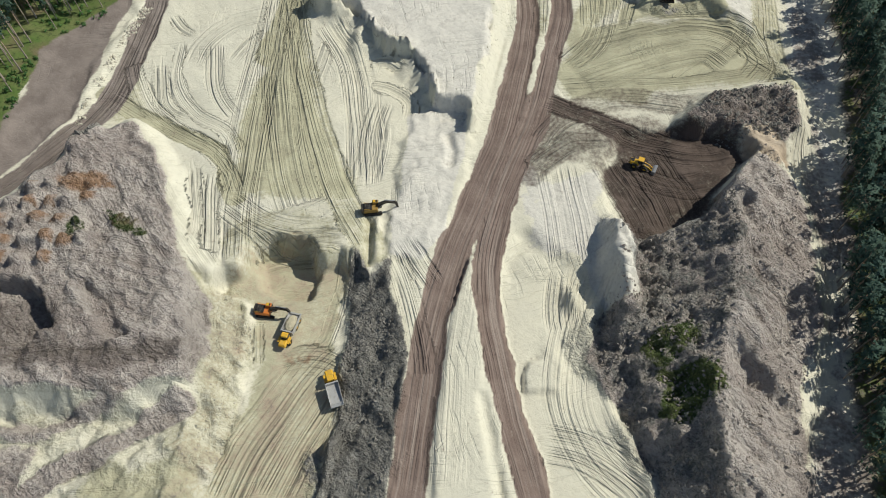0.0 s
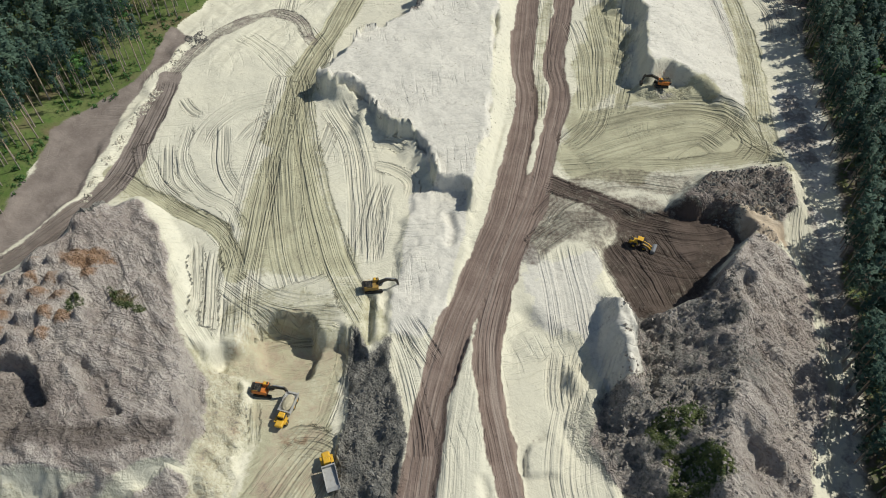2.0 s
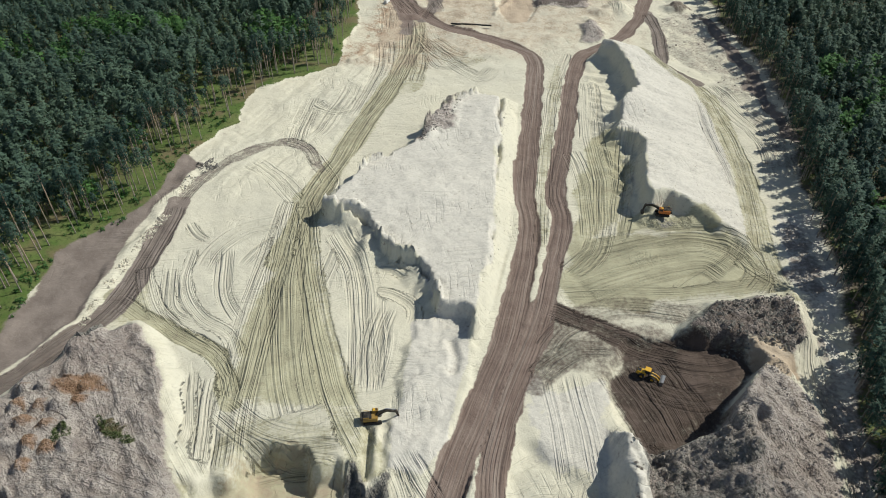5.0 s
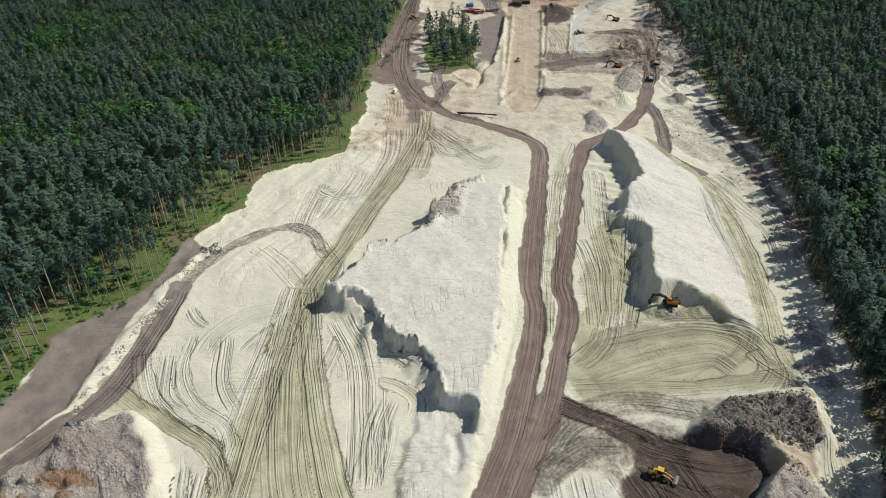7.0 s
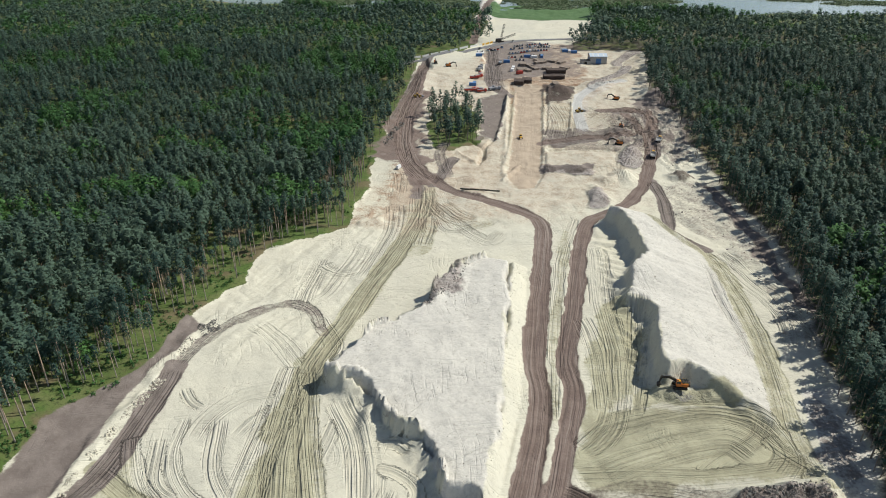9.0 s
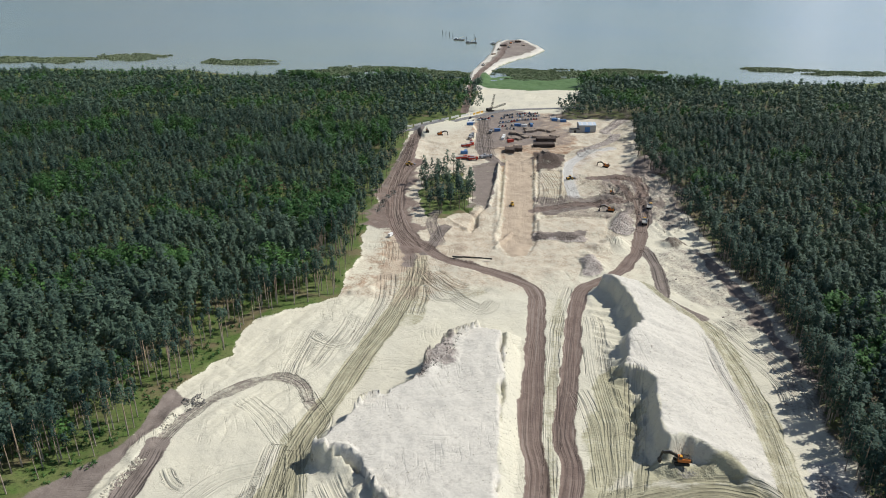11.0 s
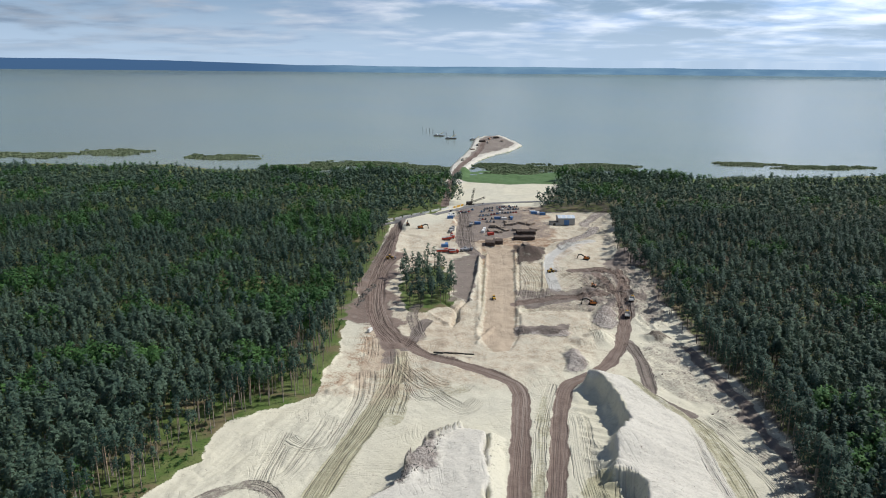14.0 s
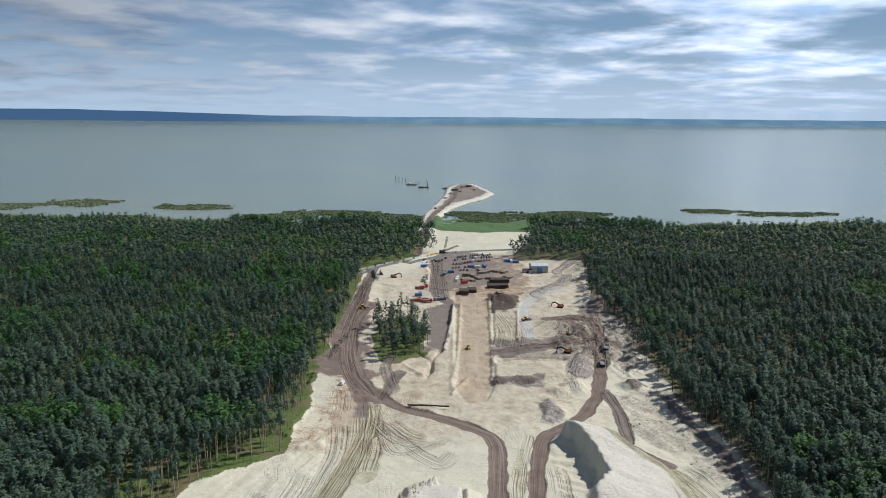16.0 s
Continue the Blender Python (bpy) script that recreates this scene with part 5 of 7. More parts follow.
# the lagoon: one flat sheet that lifts slightly in the far distance
wx = np.linspace(-6000, 6000, 61)
wy = np.concatenate([np.linspace(960, 2300, 15), np.linspace(2400, 4950, 20)])
WX, WY = np.meshgrid(wx, wy)
WZ = -1.2 + 72 * np.clip((WY - 2300) / 2650, 0, 1) ** 2
wid = np.arange(WX.size).reshape(WX.shape)
wq = np.stack([wid[:-1, :-1], wid[:-1, 1:], wid[1:, 1:], wid[1:, :-1]], -1).reshape(-1, 4)
tagged(new("water", raw_mesh("water", np.stack([WX, WY, WZ], -1).reshape(-1, 3), wq, [M_WATER], True)), "wide calm grey-green lagoon water", "water", kind="structure")

# far bank: backdrop land whose glowing blue has the distance haze put in
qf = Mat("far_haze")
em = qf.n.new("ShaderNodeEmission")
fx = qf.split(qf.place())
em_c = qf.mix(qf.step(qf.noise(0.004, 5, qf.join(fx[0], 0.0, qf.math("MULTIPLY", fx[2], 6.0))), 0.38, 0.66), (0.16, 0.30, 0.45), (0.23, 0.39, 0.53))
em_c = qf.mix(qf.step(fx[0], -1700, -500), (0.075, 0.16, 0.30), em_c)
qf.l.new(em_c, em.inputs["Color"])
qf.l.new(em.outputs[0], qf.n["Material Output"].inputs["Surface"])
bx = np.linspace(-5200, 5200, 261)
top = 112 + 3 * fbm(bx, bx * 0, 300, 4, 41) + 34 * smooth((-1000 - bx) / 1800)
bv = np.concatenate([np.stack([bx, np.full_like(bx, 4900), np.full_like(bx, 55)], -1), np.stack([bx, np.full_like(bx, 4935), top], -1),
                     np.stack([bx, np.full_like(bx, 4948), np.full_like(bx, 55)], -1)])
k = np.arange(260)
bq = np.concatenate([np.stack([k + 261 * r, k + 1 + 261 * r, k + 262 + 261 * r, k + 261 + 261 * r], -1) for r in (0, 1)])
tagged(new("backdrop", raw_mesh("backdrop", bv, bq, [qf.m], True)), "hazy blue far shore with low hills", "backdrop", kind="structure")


# ---------------------------------------------------------------- trees
def tree_template(seed, height, spread, base, branches, tufts, size, broad=False, sides=5):
    """Trunk and crown of a tree as arrays of triangles: (trunk verts, faces, crown verts, faces, normals of both)."""
    rs = np.random.RandomState(seed)
    tv, tf, tnv, cnv = [], [], [], []

    def tube(a, b, ra, rb, n):
        a, b = np.array(a), np.array(b)
        d = (b - a) / np.linalg.norm(b - a)
        p = np.cross(d, [0.3, 0.9, 0.1])
        p /= np.linalg.norm(p)
        r = np.cross(d, p)
        i0 = len(tv)
        for c, rad in ((a, ra), (b, rb)):
            for k in range(n):
                an = 2 * math.pi * k / n
                tv.append(c + rad * (math.cos(an) * p + math.sin(an) * r))
                tnv.append(math.cos(an) * p + math.sin(an) * r)
        for k in range(n):
            q4 = (i0 + k, i0 + (k + 1) % n, i0 + n + (k + 1) % n, i0 + n + k)
            tf.extend([q4[:3], (q4[0], q4[2], q4[3])])

    bend = rs.uniform(-0.35, 0.35, 2)
    mid = np.array([bend[0], bend[1], height * 0.5])
    tip = np.array([bend[0] * 1.6, bend[1] * 1.6, height * 0.97])
    r0 = 0.011 * height + 0.03
    if sides:
        tube((0, 0, -0.6), mid, r0, r0 * 0.72, sides)
        tube(mid, tip, r0 * 0.72, r0 * 0.15, sides)
    cv, cf = [], []
    for i in range(branches):
        hk = base + (1 - base) * ((i + rs.rand()) / branches)
        rel = (hk - base) / (1 - base)
        length = spread * ((math.sin(math.pi * min(0.12 + rel * 0.92, 1))) ** 0.7 if broad else (0.98 * (1 - rel) ** 0.72 + 0.08) * min(1, 0.6 + rel * 2.4))
        length *= rs.uniform(0.65, 1.15)
        an = i * 2.399 + rs.uniform(-0.4, 0.4)
        axis = mid + (tip - mid) * (hk - 0.5) / 0.47 if hk > 0.5 else mid * hk * 2
        up = rs.uniform(-0.12, 0.22) + 0.4 * rel
        way = np.array([math.cos(an), math.sin(an), up])
        end = axis + way * length
        if sides > 3 and i % 3 == 0:
            tube(axis, axis + way * length * 0.75, r0 * 0.25, r0 * 0.08, 3)
        for j in range(tufts):
            c = axis + (end - axis) * (0.35 + 0.7 * (j + rs.rand()) / tufts) + rs.normal(0, 0.16 * spread * (1.6 if broad else 1), 3) * [1, 1, 0.6]
            heart = np.array([tip[0] * 0.8, tip[1] * 0.8, height * (base * 0.62 + 0.38)])
            out = (c - heart) / np.linalg.norm(c - heart)
            nrm = rs.normal(0, 1, 3) * 0.32 + [0, 0, 0.3] + out
            nrm /= np.linalg.norm(nrm)
            p = np.cross(nrm, rs.normal(0, 1, 3)) if broad else way + rs.normal(0, 0.45, 3)
            p = p - nrm * (p @ nrm)
            p /= np.linalg.norm(p)
            r = np.cross(nrm, p)
            for twin in range(2):
                # two pointed sprays a tuft, one beside the other
                a, b = size * rs.uniform(0.65, 1.25), size * rs.uniform(0.3, 0.52) * (1.15 if broad else 0.9)
                turn = rs.uniform(0.25, 0.9) * (1 if twin else -1)
                pp = p * math.cos(turn) + r * math.sin(turn)
                rr = r * math.cos(turn) - p * math.sin(turn)
                cc = c + rs.normal(0, 0.28 * size, 3)
                i0 = len(cv)
                cv.extend([cc - pp * a * 0.5 - rr * b, cc - pp * a * 0.5 + rr * b + nrm * 0.15 * a, cc + pp * a - nrm * rs.uniform(-0.1, 0.35) * a])
                cf.append((i0, i0 + 2, i0 + 1))
            # needles stand every way, so a tuft is lit as a rounded clump
            soft_n = nrm * 0.3 + out * 0.5 + way / np.linalg.norm(way) * 0.3
            cnv.extend([soft_n / np.linalg.norm(soft_n)] * 6)
    z = np.zeros((0, 3))
    return (np.array(tv) if tv else z, np.array(tf, int).reshape(-1, 3), np.array(cv), np.array(cf),
            np.array(tnv) if tnv else z, np.array(cnv))


def set_normals(me, nv):
    me.attributes.new("custom_normal", "FLOAT_VECTOR", "POINT").data.foreach_set("vector", nv.astype(np.float32).ravel())


def tree_thing(name, tpl, crown_mat, label):
    root = new(name)
    for nm, v, f, m, nv in (("trunk", tpl[0], tpl[1], M_BARK, tpl[4]), ("crown", tpl[2], tpl[3], crown_mat, tpl[5])):
        me = raw_mesh(nm, v, f, [m], True)
        set_normals(me, nv)
        me.attributes.new("tone", "FLOAT", "POINT").data.foreach_set("value", np.full(len(v), 0.45, np.float32))
        new(nm, me).parent = root
    return tagged(root, label, "tree", "trees at the forest edge")


def forest(name, spots, templates, mats, label):
    """Many trees joined in one mesh. spots: rows of x, y, z, turn, scale, tone, template."""
    vs, fs, mi, tn, nn, n0 = [], [], [], [], [], 0
    for k, tpl in enumerate(templates):
        s = spots[spots[:, 6] == k]
        if not len(s):
            continue
        for part_i, (v, f, nv) in enumerate(((tpl[0], tpl[1], tpl[4]), (tpl[2], tpl[3], tpl[5]))):
            if not len(v):
                continue
            c, sn = np.cos(s[:, 3])[:, None], np.sin(s[:, 3])[:, None]
            sc = s[:, 4][:, None]
            x = (v[None, :, 0] * c - v[None, :, 1] * sn) * sc + s[:, 0][:, None]
            y = (v[None, :, 0] * sn + v[None, :, 1] * c) * sc + s[:, 1][:, None]
            z = v[None, :, 2] * sc * (0.92 + 0.16 * ((s[:, 3] * 7) % 1))[:, None] + s[:, 2][:, None]
            vs.append(np.stack([x, y, z], -1).reshape(-1, 3))
            nn.append(np.stack([nv[None, :, 0] * c - nv[None, :, 1] * sn, nv[None, :, 0] * sn + nv[None, :, 1] * c,
                                nv[None, :, 2] + 0 * c], -1).reshape(-1, 3))
            fs.append((f[None] + (np.arange(len(s)) * len(v))[:, None, None] + n0).reshape(-1, 3))
            mi.append(np.full(len(s) * len(f), 0 if part_i == 0 else 1))
            tn.append(np.repeat(s[:, 5], len(v)))
            n0 += len(s) * len(v)
    me = raw_mesh(name, np.concatenate(vs), np.concatenate(fs), mats, True, np.concatenate(mi))
    set_normals(me, np.concatenate(nn))
    me.attributes.new("tone", "FLOAT", "POINT").data.foreach_set("value", np.concatenate(tn).astype(np.float32))
    return tagged(new(name, me), label, "forest", kind="stuff")


NEAR = [tree_template(s, h, sp, b, 26, 4, 0.74, sides=4) for s, h, sp, b in ((1, 17, 2.8, 0.46), (2, 19, 3.0, 0.50), (3, 15, 2.6, 0.42), (4, 18, 2.7, 0.52))]
MID = [tree_template(s, h, sp, b, 18, 4, 0.94, sides=3) for s, h, sp, b in ((5, 16, 3.1, 0.46), (6, 18, 3.3, 0.48), (7, 14, 2.9, 0.42))]
FARP = [tree_template(s, h, sp, b, 11, 2, 1.55, sides=0) for s, h, sp, b in ((8, 15, 3.5, 0.56), (9, 16.5, 3.8, 0.58), (10, 14, 3.3, 0.52))]
BROAD = [tree_template(s, h, sp, 0.3, 15, 4, 1.1, True, 3) for s, h, sp in ((11, 13, 3.6), (12, 15, 4.2))]

EDGE = [tree_template(s, h, sp, b, 26, 5, 0.62, sides=5) for s, h, sp, b in ((21, 20, 2.6, 0.64), (22, 22, 2.8, 0.70), (23, 18, 2.3, 0.62), (24, 21, 2.5, 0.68))]
rs = np.random.RandomState(5)
ISLAND = [(-53.2, 494.1), (-42.4, 447.9), (-30.0, 443.4), (-12.3, 468.9), (-13.6, 510.3), (-25.9, 542.8), (-53.1, 528.7)]


def scatter(y0, y1, gap):
    """Jittered grid of tree places inside both woods."""
    out = []
    ys = np.arange(y0, y1, gap)
    for y in ys:
        reach = max(0.64 * y + 68, 150)
        xs = np.arange(-reach, reach, gap)
        px = xs + rs.uniform(-0.48, 0.48, len(xs)) * gap
        py = y + rs.uniform(-0.48, 0.48, len(xs)) * gap
        out.append(np.stack([px, py], -1))
    p = np.concatenate(out)
    x, y = p[:, 0], p[:, 1]
    into = np.maximum(left_edge(y) - x, x - right_edge(y))
    d_isl = inside(ISLAND, x, y)
    keep = ((into > np.where(x > 0, -2.0, 1.5)) | (d_isl > 0)) & (y < shore(x) - 70)
    # open ground in front of the western wood, closed canopy deeper in
    thin = np.where(left_edge(y) - x > 0, np.clip((into - 1) / 20, 0.55, 1), np.clip(into / 4, 0.75, 1))
    thin = np.where(d_isl > 0, 0.8, thin)
    keep &= rs.rand(len(x)) < thin * np.where(vnoise(x / 19, y / 19, 3) < 0.13, 0.35, 1)
    p, into = p[keep], into[keep]
    into = np.where(inside(ISLAND, p[:, 0], p[:, 1]) > 0, 3, into)
    return p, into


def dress(p, into, n_pine, n_broad, sparse=1.0):
    x, y = p[:, 0], p[:, 1]
    glade = vnoise(x / 34, y / 34, 9) * 0.7 + vnoise(x / 12, y / 12, 10) * 0.3
    broad = (glade > np.where(x < 0, np.where(into < 120, 0.575, 0.63), 0.70)) & (into > 14) & (rs.rand(len(x)) < 0.85)
    kind = np.where(broad, n_pine + rs.randint(0, max(n_broad, 1), len(x)), rs.randint(0, n_pine, len(x)))
    tone_v = np.clip(0.45 + 0.7 * (vnoise(x / 38, y / 38, 12) - 0.5) + rs.normal(0, 0.28, len(x)), 0, 1)
    grown = rs.uniform(0.72, 1.14, len(x)) * (0.84 + 0.32 * vnoise(x / 23, y / 23, 14))
    return np.stack([x, y, heights(x, y) - 0.1, rs.uniform(0, 6.28, len(x)), grown, tone_v, kind], -1)


pa, ia = scatter(12, 400, 4.3)
pb, ib = scatter(400, 700, 5.7)
pc, ic = scatter(700, 1010, 6.7)
# a closer row of trees along the eastern edge
ey = np.arange(15, 400, 2.5)
ei = rs.uniform(-2.5, 9, len(ey))
pa, ia = np.concatenate([pa, np.stack([right_edge(ey) + ei, ey], -1)]), np.concatenate([ia, np.maximum(ei, 0)])
sa = dress(pa, ia, 4, 2)
# the trees nearest the dig stand as single things
order = np.argsort(ia + np.abs(pa[:, 1] - 230) * 0.03)
lone = np.zeros(len(pa), bool)
lone[order[:290]] = True
EDGE += [tree_template(s, h, sp, b, 27, 5, 0.68, sides=5) for s, h, sp, b in ((25, 18, 3.0, 0.34), (26, 20, 3.2, 0.38), (27, 16, 2.8, 0.30), (28, 19, 2.9, 0.36))]
protos = [tree_thing("pine_tree", t, M_PINE, "tall Scots pine with bare trunk and high dark green crown" if k < 4 else "dark green pine with a deep crown at the forest edge")
          for k, t in enumerate(EDGE)]
used = set()
for x, y, z, turn, sc, tn, kind in sa[lone]:
    kind = int(kind) % 4 + (4 if x > 40 and y < 420 else 0)
    m = pose(x, y, z, 0, 0, math.degrees(turn))
    if kind not in used:
        used.add(kind)
        protos[kind].scale = (1.0, 1.0, 1.0)
        protos[kind].matrix_basis = m
    else:
        c = copy_thing(protos[kind], m)
        c.scale = (sc, sc, sc)
rest = sa[~lone]
deep = ia[~lone] > 24
inner = rest[deep & (rest[:, 6] < 4)]
inner[:, 6] = inner[:, 6] % 3
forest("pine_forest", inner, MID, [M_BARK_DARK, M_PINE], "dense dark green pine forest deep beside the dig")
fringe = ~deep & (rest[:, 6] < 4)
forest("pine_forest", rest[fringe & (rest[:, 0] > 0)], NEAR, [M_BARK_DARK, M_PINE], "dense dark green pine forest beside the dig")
forest("pine_forest", rest[fringe & (rest[:, 0] <= 0)], EDGE[:4], [M_BARK, M_PINE], "open fringe of tall bare-trunked pines above green grass")
rest[:, 6] -= 4
forest("broadleaf_trees", rest[rest[:, 6] >= 0], BROAD, [M_BARK_DARK, M_LEAF], "bright green broadleaf trees among the pines")
sb = dress(pb, ib, 3, 2)
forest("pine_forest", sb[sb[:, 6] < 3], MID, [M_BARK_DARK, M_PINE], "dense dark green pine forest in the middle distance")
sb[:, 6] -= 3
forest("broadleaf_trees", sb[sb[:, 6] >= 0], BROAD, [M_BARK_DARK, M_LEAF], "bright green broadleaf trees among distant pines")
sc_ = dress(pc, ic, 3, 1)
forest("pine_forest", sc_[sc_[:, 6] < 3], FARP, [M_BARK, M_PINE], "distant pine forest reaching the lagoon shore")
sc_[:, 6] -= 3
forest("broadleaf_trees", sc_[sc_[:, 6] >= 0], FARP, [M_BARK, M_LEAF], "lighter green broadleaf trees near the shore")

# ---------------------------------------------------------------- machines
M_YELLOW = worn("yellow_machine_paint", (0.62, 0.36, 0.03), 0.45)
M_OCHRE = worn("dusty_ochre_machine_paint", (0.30, 0.185, 0.045), 0.5)
M_ORANGE = worn("orange_machine_paint", (0.55, 0.17, 0.03), 0.45)
M_BLACK = worn("black_rubber", (0.018, 0.018, 0.018), 0.85, 0, 0.3)
M_STEEL = worn("dark_worn_steel", (0.06, 0.055, 0.05), 0.55, 0.6, 0.4)
M_GREYM = worn("grey_steel", (0.30, 0.31, 0.32), 0.45, 0.5, 0.3)
M_TRAY = worn("pale_dusty_steel_tray", (0.42, 0.42, 0.41), 0.5, 0.3, 0.5)
M_WHITE = worn("white_paint", (0.72, 0.72, 0.70), 0.4, 0, 0.15)
M_RED = worn("red_paint", (0.42, 0.05, 0.03), 0.45, 0, 0.2)
M_BLUE = worn("blue_paint", (0.06, 0.17, 0.38), 0.45, 0, 0.2)
M_DARKCAR = worn("dark_car_paint", (0.03, 0.035, 0.045), 0.3, 0, 0.15)
M_SILVER = worn("silver_car_paint", (0.42, 0.43, 0.45), 0.3, 0.4, 0.15)
M_RUSTY = worn("rusty_steel", (0.09, 0.066, 0.054), 0.8, 0.1, 0.3)
M_TIMBER = worn("sawn_timber", (0.27, 0.22, 0.175), 0.8, 0, 0.3)
M_SANDLOAD = worn("loaded_sand", (0.42, 0.38, 0.27), 0.95, 0, 0.4)
M_ROOF = worn("light_blue_roof_sheet", (0.55, 0.64, 0.72), 0.4, 0.1, 0.15)
M_BEACON = worn("orange_lamp_glass", (0.8, 0.3, 0.02), 0.2, 0, 0.05)
qg = Mat("dark_cab_glass")
M_GLASS = qg.finish((0.02, 0.028, 0.032), 0.06)
qg.b.inputs["Specular IOR Level"].default_value = 0.6


def part(name, bm, mat, parent, label=""):
    me = bpy.data.meshes.new(name)
    bm.normal_update()
    bm.to_mesh(me)
    bm.free()
    me.materials.append(mat)
    ob = new(name, me)
    ob.parent = parent
    if label:
        ob["label"] = label
    return ob


def solid(bm, m, size, bevel=0.0, taper=(1, 1), shift=0.0):
    """A block under the pose m; taper shrinks its top, shift slides the top along x."""
    old = set(bm.verts)
    v = bmesh.ops.create_cube(bm, size=1)["verts"]
    for p in v:
        top_k = p.co.z > 0
        p.co = Vector((p.co.x * size[0] * (taper[0] if top_k else 1) + (shift if top_k else 0), p.co.y * size[1] * (taper[1] if top_k else 1), p.co.z * size[2]))
    if bevel:
        bmesh.ops.bevel(bm, geom=list({e for p in v for e in p.link_edges}), offset=bevel, segments=1, affect="EDGES", profile=0.6)
    for p in bm.verts:
        if p not in old:
            p.co = m @ p.co
    return bm


def block(x, y, z, sx, sy, sz, bevel=0.05, turn=(0, 0, 0), taper=(1, 1), shift=0.0):
    return solid(bmesh.new(), pose(x, y, z, *turn), (sx, sy, sz), bevel, taper, shift)


def wheel_bm(r, width, n=12):
    """A tyre with a rounded shoulder and a hollow middle, its axle along y."""
    bm = bmesh.new()
    prof = [(0.55, -0.5), (0.9, -0.5), (1.0, -0.32), (1.0, 0.32), (0.9, 0.5), (0.55, 0.5)]
    rings = []
    for i in range(n):
        a = 2 * math.pi * i / n
        rings.append([bm.verts.new((r * k * math.cos(a), width * w_, r * k * math.sin(a))) for k, w_ in prof])
    for i in range(n):
        a, b = rings[i], rings[(i + 1) % n]
        for j in range(6):
            bm.faces.new((a[j], a[(j + 1) % 6], b[(j + 1) % 6], b[j]))
    return bm


def disc_bm(r, width, n=14):
    bm = bmesh.new()
    bmesh.ops.create_cone(bm, cap_ends=True, segments=n, radius1=r, radius2=r * 0.8, depth=width, matrix=pose(0, 0, 0, 90))
    return bm


def add_wheel(root, x, y, r, width, rim=None):
    tyre = part("wheel", wheel_bm(r, width), M_BLACK, root)
    tyre.location = (x, y, r)
    part("rim", disc_bm(r * 0.6, width * 0.7), rim or M_YELLOW, tyre)
    return tyre


def beam_bm(points, width, heights_):
    """A welded arm in the xz plane: a box that follows the points, with its depth at each."""
    bm = bmesh.new()
    rows = []
    for i, ((x, z), h) in enumerate(zip(points, heights_)):
        a, b = points[max(i - 1, 0)], points[min(i + 1, len(points) - 1)]
        dx, dz = b[0] - a[0], b[1] - a[1]
        n = math.hypot(dx, dz)
        nx, nz = -dz / n * h / 2, dx / n * h / 2
        rows.append([bm.verts.new((x + s * nx, y, z + s * nz)) for s, y in ((1, -width / 2), (1, width / 2), (-1, width / 2), (-1, -width / 2))])
    for a, b in zip(rows, rows[1:]):
        for j in range(4):
            bm.faces.new((a[j], a[(j + 1) % 4], b[(j + 1) % 4], b[j]))
    bm.faces.new(rows[0])
    bm.faces.new(rows[-1][::-1])
    bmesh.ops.recalc_face_normals(bm, faces=bm.faces)
    return bm


def bucket_bm(width, size):
    """An open scoop: a curved shell with side cheeks, of real thickness."""
    bm = bmesh.new()
    prof = [(0.0, 0.0), (0.55, -0.05), (0.95, -0.35), (1.0, -0.8), (0.65, -1.1), (0.1, -1.15)]
    inner = [(x * 0.86 + 0.02, z * 0.86 - 0.06) for x, z in prof]
    cols = []
    for y in (-width / 2, width / 2):
        cols.append([bm.verts.new((x * size, y, z * size)) for x, z in prof])
    cin = []
    for y in (-width / 2 + 0.06, width / 2 - 0.06):
        cin.append([bm.verts.new((x * size, y, z * size)) for x, z in inner])
    for a, b in ((cols[0], cols[1]), (cin[1], cin[0])):
        for i in range(5):
            bm.faces.new((a[i], a[i + 1], b[i + 1], b[i]))
    for a, b in ((cols[0], cin[0]), (cin[1], cols[1])):
        for i in range(5):
            bm.faces.new((a[i + 1], a[i], b[i], b[i + 1]))
    bm.faces.new(cols[0])
    bm.faces.new(cols[1][::-1])
    bmesh.ops.recalc_face_normals(bm, faces=bm.faces)
    return bm


def track_bm(length, width, height):
    """A crawler track: rounded at both ends, with grouser bars."""
    bm = bmesh.new()
    prof = []
    r = height / 2
    for k in range(9):
        a = math.pi / 2 + math.pi * k / 8
        prof.append((-length / 2 + r + r * math.cos(a), r + r * math.sin(a)))
    for k in range(9):
        a = -math.pi / 2 + math.pi * k / 8
        prof.append((length / 2 - r + r * math.cos(a), r + r * math.sin(a)))
    a = [bm.verts.new((x, -width / 2, z)) for x, z in prof]
    b = [bm.verts.new((x, width / 2, z)) for x, z in prof]
    n = len(prof)
    for i in range(n):
        bm.faces.new((a[i], a[(i + 1) % n], b[(i + 1) % n], b[i]))
    bm.faces.new(a[::-1])
    bm.faces.new(b)
    for k in range(int(length / 0.32)):
        solid(bm, pose(-length / 2 + 0.4 + k * 0.3, 0, height + 0.02), (0.09, width, 0.07))
    return bm


